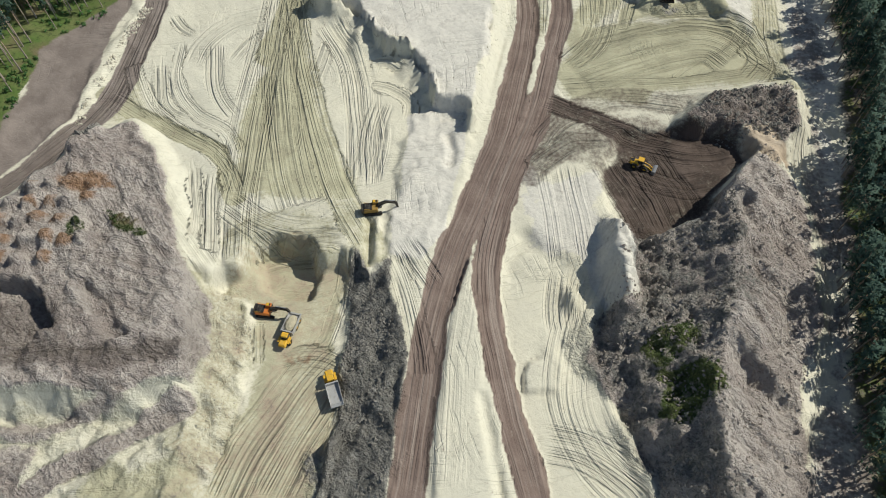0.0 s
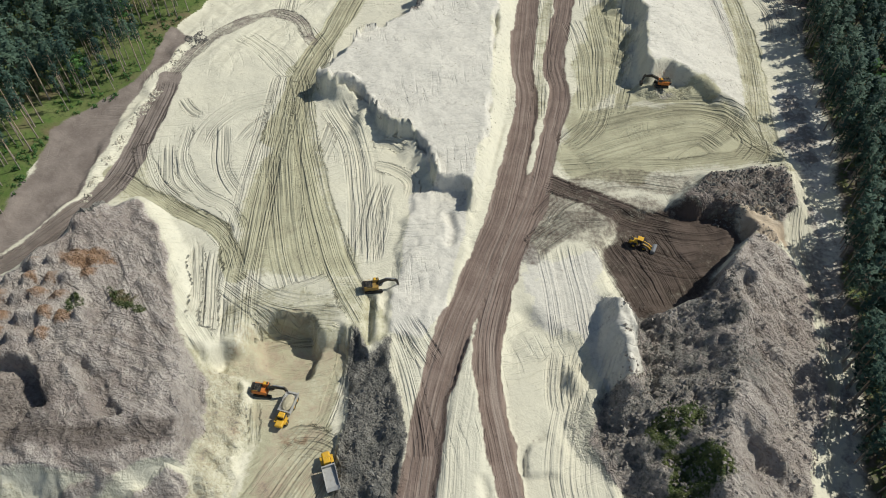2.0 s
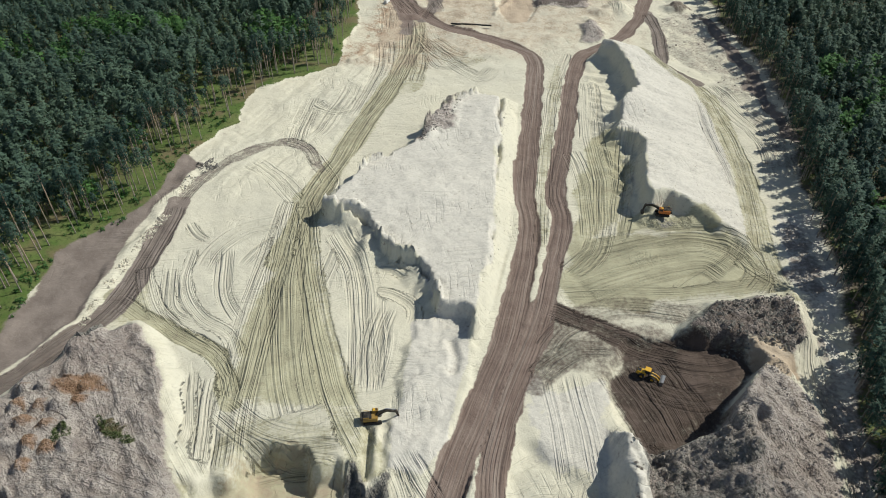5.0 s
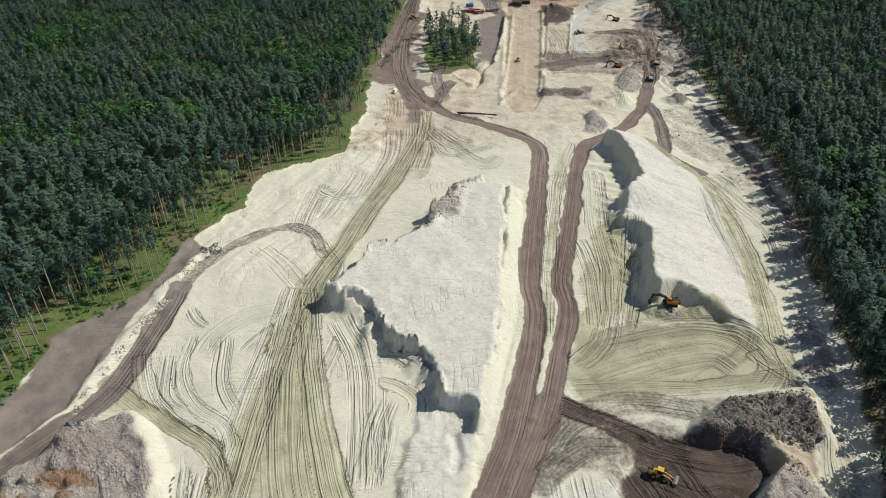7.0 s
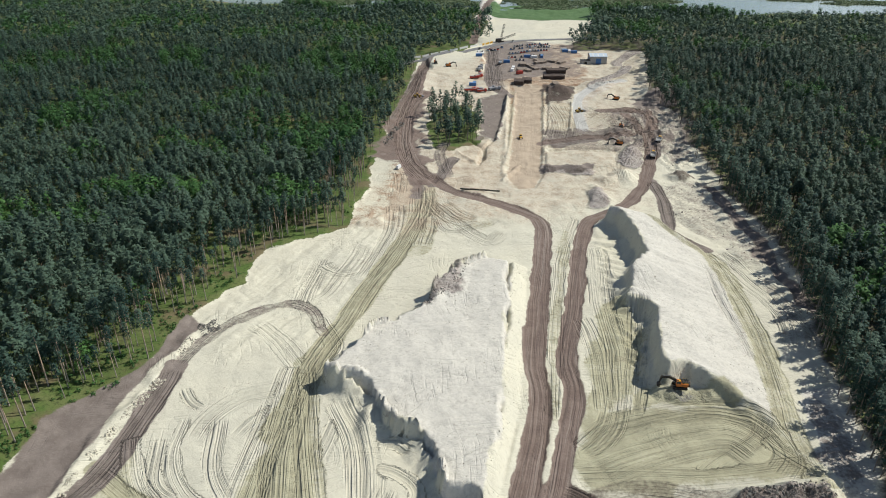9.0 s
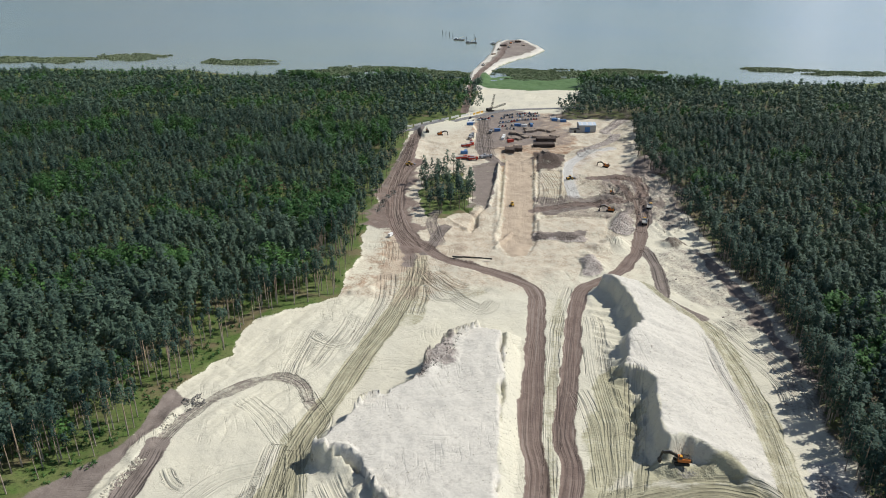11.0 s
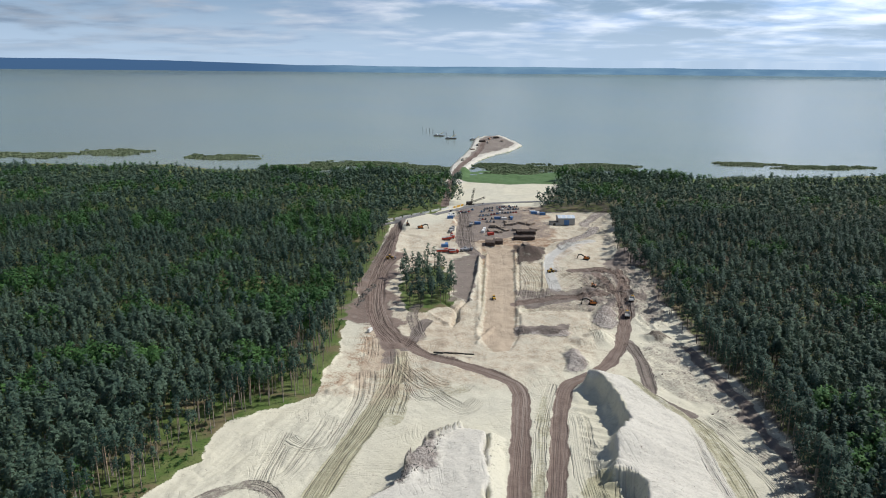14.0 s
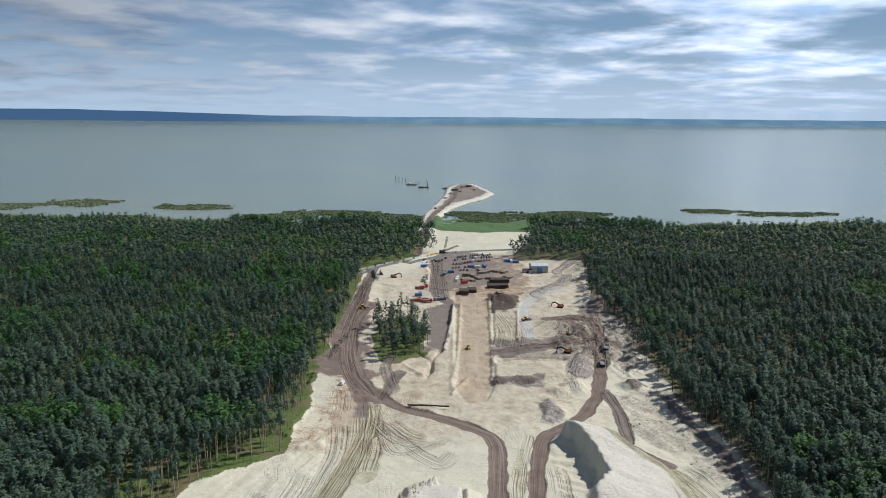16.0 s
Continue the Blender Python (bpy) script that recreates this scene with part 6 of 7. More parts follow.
def excavator(paint_m, label, lift=0.62, reach=1.0):
    """A crawler excavator that faces +x, its boom lowered by lift."""
    root = new("excavator")
    for s in (-1, 1):
        part("track", track_bm(4.9, 0.7, 0.95), M_BLACK, root).location = (0, s * 1.25, 0)
    part("undercarriage", block(0, 0, 0.75, 2.6, 1.9, 0.5, 0.1), M_STEEL, root)
    part("house", block(-0.6, 0, 1.75, 4.0, 2.9, 1.25, 0.12, taper=(0.96, 0.94)), paint_m, root)
    part("counterweight", block(-2.75, 0, 1.75, 0.8, 2.8, 1.2, 0.2), M_STEEL, root)
    cover_ = part("engine_cover", block(-1.35, -0.1, 2.48, 2.3, 2.3, 0.3, 0.1), M_BLACK, root, "dark engine cover")
    part("exhaust", block(-1.9, -0.6, 2.95, 0.2, 0.2, 0.7, 0.04), M_STEEL, cover_)
    for gx_ in (-1.9, -1.35, -0.8):
        part("grille", block(gx_, 0.35, 2.66, 0.35, 1.0, 0.06, 0.01), M_STEEL, cover_)
    cab = part("cab", block(0.75, 0.9, 2.55, 1.75, 1.0, 1.65, 0.1, taper=(0.85, 0.95)), paint_m, root)
    for nm, b in (("windscreen", block(1.62, 0.9, 2.65, 0.08, 0.85, 1.1, 0)), ("side_window", block(0.75, 1.41, 2.75, 1.3, 0.04, 0.9, 0)), ("roof_window", block(1.05, 0.9, 3.4, 0.45, 0.6, 0.05, 0))):
        part(nm, b, M_GLASS, cab)
    part("roof", block(0.55, 0.9, 3.42, 0.7, 0.85, 0.08, 0.02), M_YELLOW, cab)
    for s in (0.35, -0.35):
        bar = part("handrail", block(-1.6, s * 3.6, 2.75, 1.6, 0.05, 0.05, 0), M_YELLOW, root)
        bar.location = (0, 0, 0)
    r = reach
    elbow = (1.0 + 3.0 * r, 3.9)
    tipb = (1.0 + 5.4 * r, 3.9 - 1.4 * lift)
    part("boom", beam_bm([(0.9, 1.9), (1.9, 3.0), elbow, tipb], 0.55, [0.6, 0.95, 0.9, 0.5]), paint_m if paint_m is M_YELLOW else M_STEEL, root)
    end = (tipb[0] + 0.6, tipb[1] - 2.5)
    part("stick", beam_bm([(tipb[0] - 0.25, tipb[1] + 0.75), tipb, end], 0.42, [0.35, 0.75, 0.35]), M_STEEL, root)
    part("bucket", bucket_bm(1.5, 1.15), M_STEEL, root).location = (end[0] - 0.6, 0, end[1] + 0.2)
    for s in (-0.5, 0.5):
        part("hydraulic_ram", beam_bm([(1.3, 1.7), (2.7, 3.05)], 0.2, [0.2, 0.14]), M_GREYM, root).location = (0, s, 0)
    part("stick_ram", beam_bm([(elbow[0] - 0.6, 4.55), (tipb[0] - 0.2, tipb[1] + 0.8)], 0.2, [0.2, 0.14]), M_GREYM, root)
    return tagged(root, label, "excavator")


def dump_truck(label, loaded):
    """An articulated six-wheel dump truck that faces +x."""
    root = new("dump_truck")
    for x in (2.9, -1.6, -3.5):
        for s in (-1, 1):
            add_wheel(root, x, s * 1.18, 0.9, 0.68)
    part("front_frame", block(2.9, 0, 1.15, 3.4, 1.3, 0.5, 0.08), M_STEEL, root)
    part("rear_frame", block(-1.8, 0, 1.1, 5.2, 1.2, 0.45, 0.08), M_STEEL, root)
    part("hitch", block(0.95, 0, 1.15, 0.9, 0.7, 0.6, 0.1), M_STEEL, root)
    part("hood", block(4.0, 0, 1.85, 2.0, 2.2, 0.95, 0.2, taper=(0.9, 0.85), shift=-0.1), M_YELLOW, root)
    for s in (-1, 1):
        part("mudguard", block(2.9, s * 1.2, 1.92, 2.0, 0.75, 0.14, 0.05), M_YELLOW, root)
    cab = part("cab", block(2.2, 0, 2.55, 1.6, 2.0, 1.7, 0.15, taper=(0.85, 0.85)), M_YELLOW, root)
    part("windscreen", block(2.95, 0, 2.75, 0.1, 1.6, 0.9, 0, (0, -8, 0)), M_GLASS, cab)
    for s in (-1, 1):
        part("side_window", block(2.2, s * 0.94, 2.75, 1.1, 0.08, 0.85, 0), M_GLASS, cab)
    bed = bmesh.new()
    outer = [(-4.9, 2.5), (-4.2, 1.55), (0.5, 1.35), (1.15, 2.2), (1.15, 3.0), (-4.9, 2.8)]
    wall_t = 0.1
    for s in (-1, 1):
        a = [bed.verts.new((x, s * 1.6, z)) for x, z in outer]
        b = [bed.verts.new((x, s * (1.6 - wall_t), z)) for x, z in outer]
        n = len(outer)
        bed.faces.new(a)
        bed.faces.new(b[::-1])
        for i in range(n):
            bed.faces.new((a[i], a[(i + 1) % n], b[(i + 1) % n], b[i]))
    bmesh.ops.recalc_face_normals(bed, faces=bed.faces)
    solid(bed, pose(-1.75, 0, 1.98, 0, 2.4, 0), (5.4, 3.1, 0.12))
    solid(bed, pose(0.98, 0, 2.2, 0, 0, 0), (0.3, 3.1, 1.6))
    solid(bed, pose(-4.6, 0, 2.2, 0, -40, 0), (0.9, 3.1, 0.1))
    tray = part("tray", bed, M_TRAY, root)
    if loaded:
        load = bmesh.new()
        bmesh.ops.create_icosphere(load, subdivisions=3, radius=1)
        for p in load.verts:
            p.co = Vector((p.co.x * 2.4 - 1.7, p.co.y * 1.42, max(p.co.z * 0.85, -0.7) + 2.25 + 0.16 * noise.noise(p.co * 3)))
        part("sand_load", load, M_SANDLOAD, tray, "heaped damp sand")
    part("exhaust", block(1.4, -0.8, 2.9, 0.18, 0.18, 1.0, 0.04), M_STEEL, root)
    return tagged(root, label, "dump truck")


def loader(label):
    """A wheel loader that faces +x with its bucket low."""
    root = new("wheel_loader")
    for x in (1.5, -1.6):
        for s in (-1, 1):
            add_wheel(root, x, s * 1.1, 0.85, 0.65)
    part("rear_body", block(-1.8, 0, 1.65, 2.9, 1.9, 1.25, 0.2, taper=(0.9, 0.9)), M_YELLOW, root)
    part("engine_grille", block(-3.25, 0, 1.6, 0.12, 1.4, 0.8, 0.03), M_BLACK, root)
    part("engine_deck", block(-2.5, 0, 2.3, 1.1, 1.2, 0.1, 0.03), M_BLACK, root)
    for s_ in (-1, 1):
        part("mudguard", block(-1.6, s_ * 1.15, 1.8, 1.5, 0.55, 0.1, 0.03), M_STEEL, root)
    part("front_frame", block(1.2, 0, 1.25, 2.2, 1.1, 0.8, 0.1), M_STEEL, root)
    cab = part("cab", block(-0.2, 0, 2.5, 1.5, 1.5, 1.6, 0.12, taper=(0.9, 0.9)), M_STEEL, root)
    part("roof", block(-0.2, 0, 3.36, 1.7, 1.65, 0.14, 0.05), M_YELLOW, cab)
    for nm, b in (("windscreen", block(0.56, 0, 2.6, 0.06, 1.2, 1.0, 0)), ("side_window", block(-0.2, 0.76, 2.6, 1.1, 0.06, 1.0, 0)), ("side_window", block(-0.2, -0.76, 2.6, 1.1, 0.06, 1.0, 0))):
        part(nm, b, M_GLASS, cab)
    for s in (-1, 1):
        part("lift_arm", beam_bm([(0.9, 2.0), (2.3, 1.5), (3.5, 0.7)], 0.22, [0.3, 0.5, 0.35]), M_YELLOW, root).location = (0, s * 0.55, 0)
    b = part("bucket", bucket_bm(3.0, 1.25), M_GREYM, root)
    b.matrix_basis = pose(4.75, 0, 1.45, 0, 0, 180)
    return tagged(root, label, "wheel loader")


def roller(label):
    root = new("road_roller")
    for s in (-1, 1):
        add_wheel(root, -1.5, s * 0.9, 0.75, 0.5)
    drum = bmesh.new()
    bmesh.ops.create_cone(drum, cap_ends=True, segments=24, radius1=0.78, radius2=0.78, depth=2.1, matrix=pose(1.7, 0, 0.78, 90))
    part("drum", drum, M_GREYM, root)
    part("drum_frame", block(1.7, 0, 0.95, 2.1, 2.4, 0.3, 0.05), M_YELLOW, root)
    part("engine_hood", block(-1.7, 0, 1.5, 2.0, 1.6, 0.9, 0.2), M_YELLOW, root)
    cab = part("cab", block(0, 0, 1.9, 1.4, 1.5, 1.7, 0.1), M_GLASS, root)
    part("roof", block(0, 0, 2.82, 1.7, 1.7, 0.15, 0.05), M_YELLOW, cab)
    return tagged(root, label, "road roller")


def car(paint_m, name, label, van=False):
    """A parked car or pick-up, lofted body with glass band and four wheels."""
    root = new(name)
    hgt = 1.95 if van else 1.45
    part("body", block(0, 0, 0.68, 4.5, 1.78, 0.7, 0.14, taper=(0.97, 0.94)), paint_m, root)
    part("cabin", block(-0.25 if not van else -0.1, 0, 0.7 + hgt / 2 - 0.05, 2.7 if not van else 4.0, 1.62, hgt - 0.65, 0.12, taper=(0.72 if not van else 0.88, 0.84)), M_GLASS if not van else paint_m, root)
    part("roof", block(-0.25 if not van else -0.1, 0, hgt + 0.03, 1.75 if not van else 3.3, 1.3, 0.07, 0.03), paint_m, root)
    if van:
        part("windscreen", block(1.85, 0, 1.35, 0.08, 1.35, 0.5, 0, (0, -20, 0)), M_GLASS, root)
    for x in (1.4, -1.4):
        for s in (-1, 1):
            add_wheel(root, x, s * 0.8, 0.33, 0.22, M_GREYM)
    return tagged(root, label, "car")


def lorry(paint_m, label):
    root = new("lorry")
    for x in (2.9, -1.6, -2.9):
        for s in (-1, 1):
            add_wheel(root, x, s * 1.0, 0.52, 0.38, M_GREYM)
    part("chassis", block(0, 0, 0.85, 8.0, 1.0, 0.3, 0.03), M_STEEL, root)
    cab = part("cab", block(3.1, 0, 1.95, 1.9, 2.4, 2.2, 0.15, taper=(0.88, 0.94)), paint_m, root)
    part("windscreen", block(4.0, 0, 2.3, 0.1, 2.0, 0.9, 0, (0, -5, 0)), M_GLASS, cab)
    part("body", block(-1.2, 0, 1.75, 5.6, 2.4, 1.5, 0.05), paint_m, root)
    part("tarpaulin", block(-1.2, 0, 2.56, 5.5, 2.3, 0.12, 0.04), M_GREYM, root)
    return tagged(root, label, "lorry")


def stand(thing, spot, heading, z=None, pitch=0.0):
    """Sets a thing on the ground; heading in degrees from +x."""
    x, y = spot
    c, s = math.cos(radians(heading)), math.sin(radians(heading))
    zz = [height_at(x + c * a - s * b, y + s * a + c * b) for a in (-2, 0, 2) for b in (-1, 1)]
    thing.matrix_basis = pose(x, y, max(zz) - 0.12 if z is None else z, 0, pitch, heading)
    return thing


def again(thing, spot, heading):
    return stand(copy_thing(thing, Matrix()), spot, heading)


digger = stand(excavator(M_OCHRE, "dusty ochre crawler excavator digging at the edge of pale sand"), (-26.7, 114.2), 10)
stand(excavator(M_ORANGE, "orange and dark excavator loading a dump truck", 0.2, 0.95), (-51.8, 84.2), -6)
stand(dump_truck("yellow articulated dump truck being loaded with sand", True), (-44.8, 78.8), -102)
stand(dump_truck("yellow articulated dump truck with an empty grey tray", False), (-31.3, 63.6), 112)
stand(loader("yellow wheel loader standing on dark brown soil"), (49.0, 135.9), -22)
stand(excavator(M_ORANGE, "orange excavator below the cut sand wall", 0.3), (64.2, 207.3), 176)
stand(roller("yellow road roller on the tan channel bed"), (13.5, 470.8), 95)
load2 = stand(loader("yellow wheel loader beside the forest road"), (-67.5, 558.7), 20)
far_digger = stand(excavator(M_ORANGE, "small orange excavator among churned sand in the distance", 0.5), (90.1, 570.8), 160)
for p, h in zip([(84.8, 500.3), (77.7, 460.6), (-50.1, 655.9), (-63.2, 666.2)], (80, 170, 10, 100)):
    again(far_digger, p, h)
dark_truck = stand(dump_truck("distant yellow dump truck on the eastern road", False), (96.6, 442.0), 80)
again(dark_truck, (105.2, 469.2), 70)
again(load2, (58.2, 534.1), 30)


# ---------------------------------------------------------------- site yard
def steel_stack(label, mat, rows=4, cols=6, length=12.0):
    root = new("steel_stack")
    for r in range(rows):
        for c in range(cols - r % 2):
            part("beam", block(0, (c - cols / 2 + 0.5 * (r % 2)) * 1.05, 0.35 + r * 0.62, length * (1 - 0.03 * ((r * 3 + c) % 3)), 0.9, 0.5, 0), mat, root)
    for x in (-length * 0.3, length * 0.3):
        part("bearer", block(x, 0, 0.05, 0.3, cols * 1.05, 0.3, 0.02), M_TIMBER, root)
    return tagged(root, label, "steel stack", "stacks in the yard")


def container(mat, label):
    root = new("container")
    part("body", block(0, 0, 1.35, 6.0, 2.44, 2.45, 0.04), mat, root)
    for k in range(10):
        for s in (-1, 1):
            part("rib", block(-2.7 + k * 0.6, s * 1.24, 1.35, 0.22, 0.06, 2.1, 0), mat, root)
    for s in (-1, 1):
        part("door", block(3.03, s * 0.6, 1.35, 0.06, 1.1, 2.2, 0.01), mat, root)
    return tagged(root, label, "container")


hall = new("storage_hall")
hw, hl, he, hr = 14, 16, 6.5, 8.2
gable = bmesh.new()
ring = [(-hw / 2, 0), (hw / 2, 0), (hw / 2, he), (0, hr), (-hw / 2, he)]
fa = [gable.verts.new((-hl / 2, y, z)) for y, z in ring]
fb = [gable.verts.new((hl / 2, y, z)) for y, z in ring]
for i in range(5):
    gable.faces.new((fa[i], fa[(i + 1) % 5], fb[(i + 1) % 5], fb[i]))
gable.faces.new(fa[::-1])
gable.faces.new(fb)
part("wall", gable, M_GREYM, hall, "light grey sheet walls")
pitch_a = math.degrees(math.atan2(hr - he, hw / 2))
for s in (-1, 1):
    roof = part("roof", block(0, s * hw / 4, (he + hr) / 2 + 0.12, hl + 0.8, hw / 2 / math.cos(radians(pitch_a)) + 0.4, 0.2, 0.02, (-s * pitch_a, 0, 0)), M_WHITE if s > 0 else M_ROOF, hall)
    for k in range(3):
        part("roof_light", block(-5 + 5 * k, s * hw / 4, (he + hr) / 2 + 0.25, 1.4, 5.0, 0.06, 0, (-s * pitch_a, 0, 0)), M_ROOF if s > 0 else M_WHITE, roof)
part("door", block(0, -hw / 2 - 0.05, 2.4, 5, 0.15, 4.8, 0.02), M_BLUE, hall)
part("door", block(-hl / 2 - 0.05, 0, 2.4, 0.15, 5, 4.8, 0.02), M_BLUE, hall)
stand(tagged(hall, "white and light blue sheet metal storage hall", "hall"), (89.0, 700.3), 4)
shed = new("storage_shed")
part("wall", block(0, 0, 1.6, 9, 6, 3.2, 0.05), M_GREYM, shed)
part("roof", block(0, 0, 3.4, 9.6, 6.6, 0.4, 0.1), M_STEEL, shed)
part("door", block(0, -3.03, 1.2, 2.4, 0.1, 2.4, 0.01), M_BLACK, shed)
stand(tagged(shed, "low grey storage shed with a dark roof", "shed"), (77.3, 694.4), 4)

dark_stack = stand(steel_stack("long dark brown stack of sheet piles", M_RUSTY, 5, 8, 11), (12.9, 611.2), 90)
for p, h in zip([(19.9, 615.7), (40.6, 633.3), (48.2, 633.9), (43.9, 654.7), (50.7, 655.3)], (90, 2, 0, 4, 0)):
    again(dark_stack, p, h)
light_stack = stand(steel_stack("pale stack of stored timber and steel", M_TIMBER, 3, 5, 9), (35.7, 691.0), 10)
rk = random.Random(12)
for p in [(17.3, 679.9), (23.7, 675.7), (28.2, 666.8), (32.8, 685.9), (40.0, 667.8), (47.7, 696.9), (54.0, 692.5), (56.4, 673.7), (21.0, 657.3), (14.7, 656.8), (44.1, 609.9), (31.6, 698.0), (43.3, 699.0)]:
    again(light_stack, p, rk.uniform(0, 180))
boxes = [stand(container(M_BLUE, "blue steel container in the site yard"), (-25.4, 600.6), 5),
         stand(container(M_WHITE, "white site cabin container"), (7.9, 654.0), 80),
         stand(container(M_RED, "red steel container in the site yard"), (14.5, 643.7), 30)]
for k, p in enumerate([(-24.1, 604.5), (9.0, 665.3), (61.5, 739.9), (65.7, 740.2), (70.1, 737.9), (60.4, 748.2), (22.6, 715.1), (29.4, 713.0), (36.9, 716.3), (-26.1, 718.8), (-24.3, 700.9), (-22.9, 711.2), (2.7, 688.2)]):
    again(boxes[k % 2], p, rk.choice((0, 5, 85, 92)))
wagon = stand(lorry(M_RED, "red lorry parked in the site yard"), (-25.0, 624.0), 10)
for p, h in zip([(-21.5, 626.3), (-23.6, 580.8), (-19.9, 582.9), (-17.0, 579.6), (-20.2, 632.6), (-27.3, 580.5)], (40, 5, 175, 15, 100, 20)):
    again(wagon, p, h)
grey_wagon = stand(lorry(M_GREYM, "grey lorry parked beside the yard"), (-9.2, 587.2), 60)
for p, h in zip([(-5.4, 587.5), (-3.4, 682.9), (-21.3, 647.3), (-21.0, 653.9)], (20, 80, 60, 70)):
    again(grey_wagon, p, h)

# parked cars in rows
cars = [car(M_WHITE, "parked_car", "white car parked in the site car park"), car(M_DARKCAR, "parked_car", "dark car parked in the site car park"),
        car(M_SILVER, "parked_car", "silver car parked in the site car park"), car(M_RED, "parked_car", "red car parked in the site car park"),
        car(M_BLUE, "parked_car", "blue car parked in the site car park"), car(M_WHITE, "parked_van", "white van parked in the site car park", True)]
for c in cars:
    tagged(c, group="parked cars")
fresh = set()
rows_ = [(6.9, 746.4), (5.6, 729.6), (4.9, 711.0), (23.9, 759.4), (10.6, 761.2), (12.2, 698.9)]
ends_ = [(49.7, 767.6), (46.1, 746.9), (41.4, 724.6), (48.0, 779.5), (39.9, 778.8), (22.3, 702.2)]
for (ax, ay), (bx_, by_) in zip(rows_, ends_):
    n = int(math.hypot(bx_ - ax, by_ - ay) / 3.1)
    for i in range(n):
        if rk.random() < 0.22:
            continue
        kk_ = rk.choice((0, 0, 1, 1, 1, 2, 2, 3, 4, 5))
        spot = (ax + (bx_ - ax) * i / n, ay + (by_ - ay) * i / n + rk.uniform(-0.4, 0.4))
        if kk_ in fresh:
            again(cars[kk_], spot, 90 + rk.uniform(-5, 5))
        else:
            fresh.add(kk_)
            stand(cars[kk_], spot, 90)
for k, p in enumerate([(-16.8, 738.7), (-13.3, 741.8), (-9.8, 742.1), (-6.3, 748.1), (-2.7, 757.1), (-25.4, 732.4), (-21.9, 732.7), (-25.3, 746.5), (9.0, 788.6), (-15.1, 744.5), (-22.7, 721.8)]):
    again(cars[k % 6], p, rk.uniform(0, 180))

tagged(again(cars[5], (-60.6, 404.7), 70), "white van parked beside the western road")

# crawler crane with its lattice boom lowered
crane = new("crawler_crane")
for s in (-1, 1):
    part("track", track_bm(7.5, 1.1, 1.3), M_BLACK, crane).location = (0, s * 2.2, 0)
part("house", block(-1.5, 0, 2.7, 6, 3.2, 2.2, 0.15), M_STEEL, crane)
part("cab", block(2.0, 1.4, 2.6, 1.6, 1.2, 1.9, 0.1), M_GLASS, crane)
for nm, ang, ln in (("boom", 10, 20), ("mast", 76, 16)):
    lat = bmesh.new()
    for y in (-0.7, 0.7):
        for z in (-0.7, 0.7):
            solid(lat, pose(ln / 2, y, z), (ln, 0.2, 0.2))
    for k in range(int(ln / 2)):
        for z in (-0.7, 0.7):
            solid(lat, pose(k * 2 + 1, 0, z, 0, 0, 36 if k % 2 else -36), (0.18, 2.3, 0.18))
        for y in (-0.7, 0.7):
            solid(lat, pose(k * 2 + 1, y, 0, 36 if k % 2 else -36, 0, 0), (0.18, 0.18, 1.9))
    part(nm, lat, M_STEEL, crane).matrix_basis = pose(1.5, 0, 2.6, 0, -ang, 0)
stand(tagged(crane, "dark crawler crane with lowered lattice boom", "crane"), (-5.4, 787.3), 38)

# asphalt road with a pale site fence
qa = Mat("worn_asphalt")
M_ASPHALT = qa.finish(qa.mix(qa.step(qa.noise(0.3, 5), 0.35, 0.7), (0.15, 0.152, 0.155), (0.20, 0.20, 0.20)), 0.85)
road_line = curve([(-97.2, 670.4), (-82.8, 686.0), (-57.4, 713.5), (-24.4, 752.3), (5.9, 785.1), (37.7, 800.7), (76.7, 810.8), (100.6, 796.7)], 6)


def ribbon(name, line, half, mat, lift=0.25, thick=0.25):
    bm = bmesh.new()
    rows = []
    for i, (x, y) in enumerate(line):
        ax, ay = line[max(i - 1, 0)]
        bx2, by2 = line[min(i + 1, len(line) - 1)]
        n = math.hypot(bx2 - ax, by2 - ay) or 1
        nx, ny = -(by2 - ay) / n * half, (bx2 - ax) / n * half
        z = max(height_at(x + nx, y + ny), height_at(x - nx, y - ny), height_at(x, y)) + lift
        rows.append([bm.verts.new(v) for v in ((x - nx, y - ny, z), (x + nx, y + ny, z), (x + nx, y + ny, z - thick - 1), (x - nx, y - ny, z - thick - 1))])
    for a, b in zip(rows, rows[1:]):
        for j in range(4):
            bm.faces.new((a[j], a[(j + 1) % 4], b[(j + 1) % 4], b[j]))
    bmesh.ops.recalc_face_normals(bm, faces=bm.faces)
    return part(name, bm, mat, None)


tagged(ribbon("road", road_line, 3.4, M_ASPHALT), "grey asphalt road behind the site yard", "road", kind="structure")
fence = new("site_fence")
fl = curve([(-87.7, 698.1), (-69.0, 715.2), (-47.6, 738.9), (-24.8, 764.1), (-12.8, 780.4)], 12)
for i, ((ax, ay), (bx2, by2)) in enumerate(zip(fl, fl[1:])):
    if i % 5 == 4:
        continue
    mx, my = (ax + bx2) / 2, (ay + by2) / 2
    part("panel", block(mx, my, height_at(mx, my) + 1.0, math.hypot(bx2 - ax, by2 - ay) * 0.96, 0.12, 2.0, 0, (0, 0, math.degrees(math.atan2(by2 - ay, bx2 - ax)))), M_YELLOW if i > 36 else M_WHITE, fence)
tagged(fence, "pale panel fence along the asphalt road", "fence")

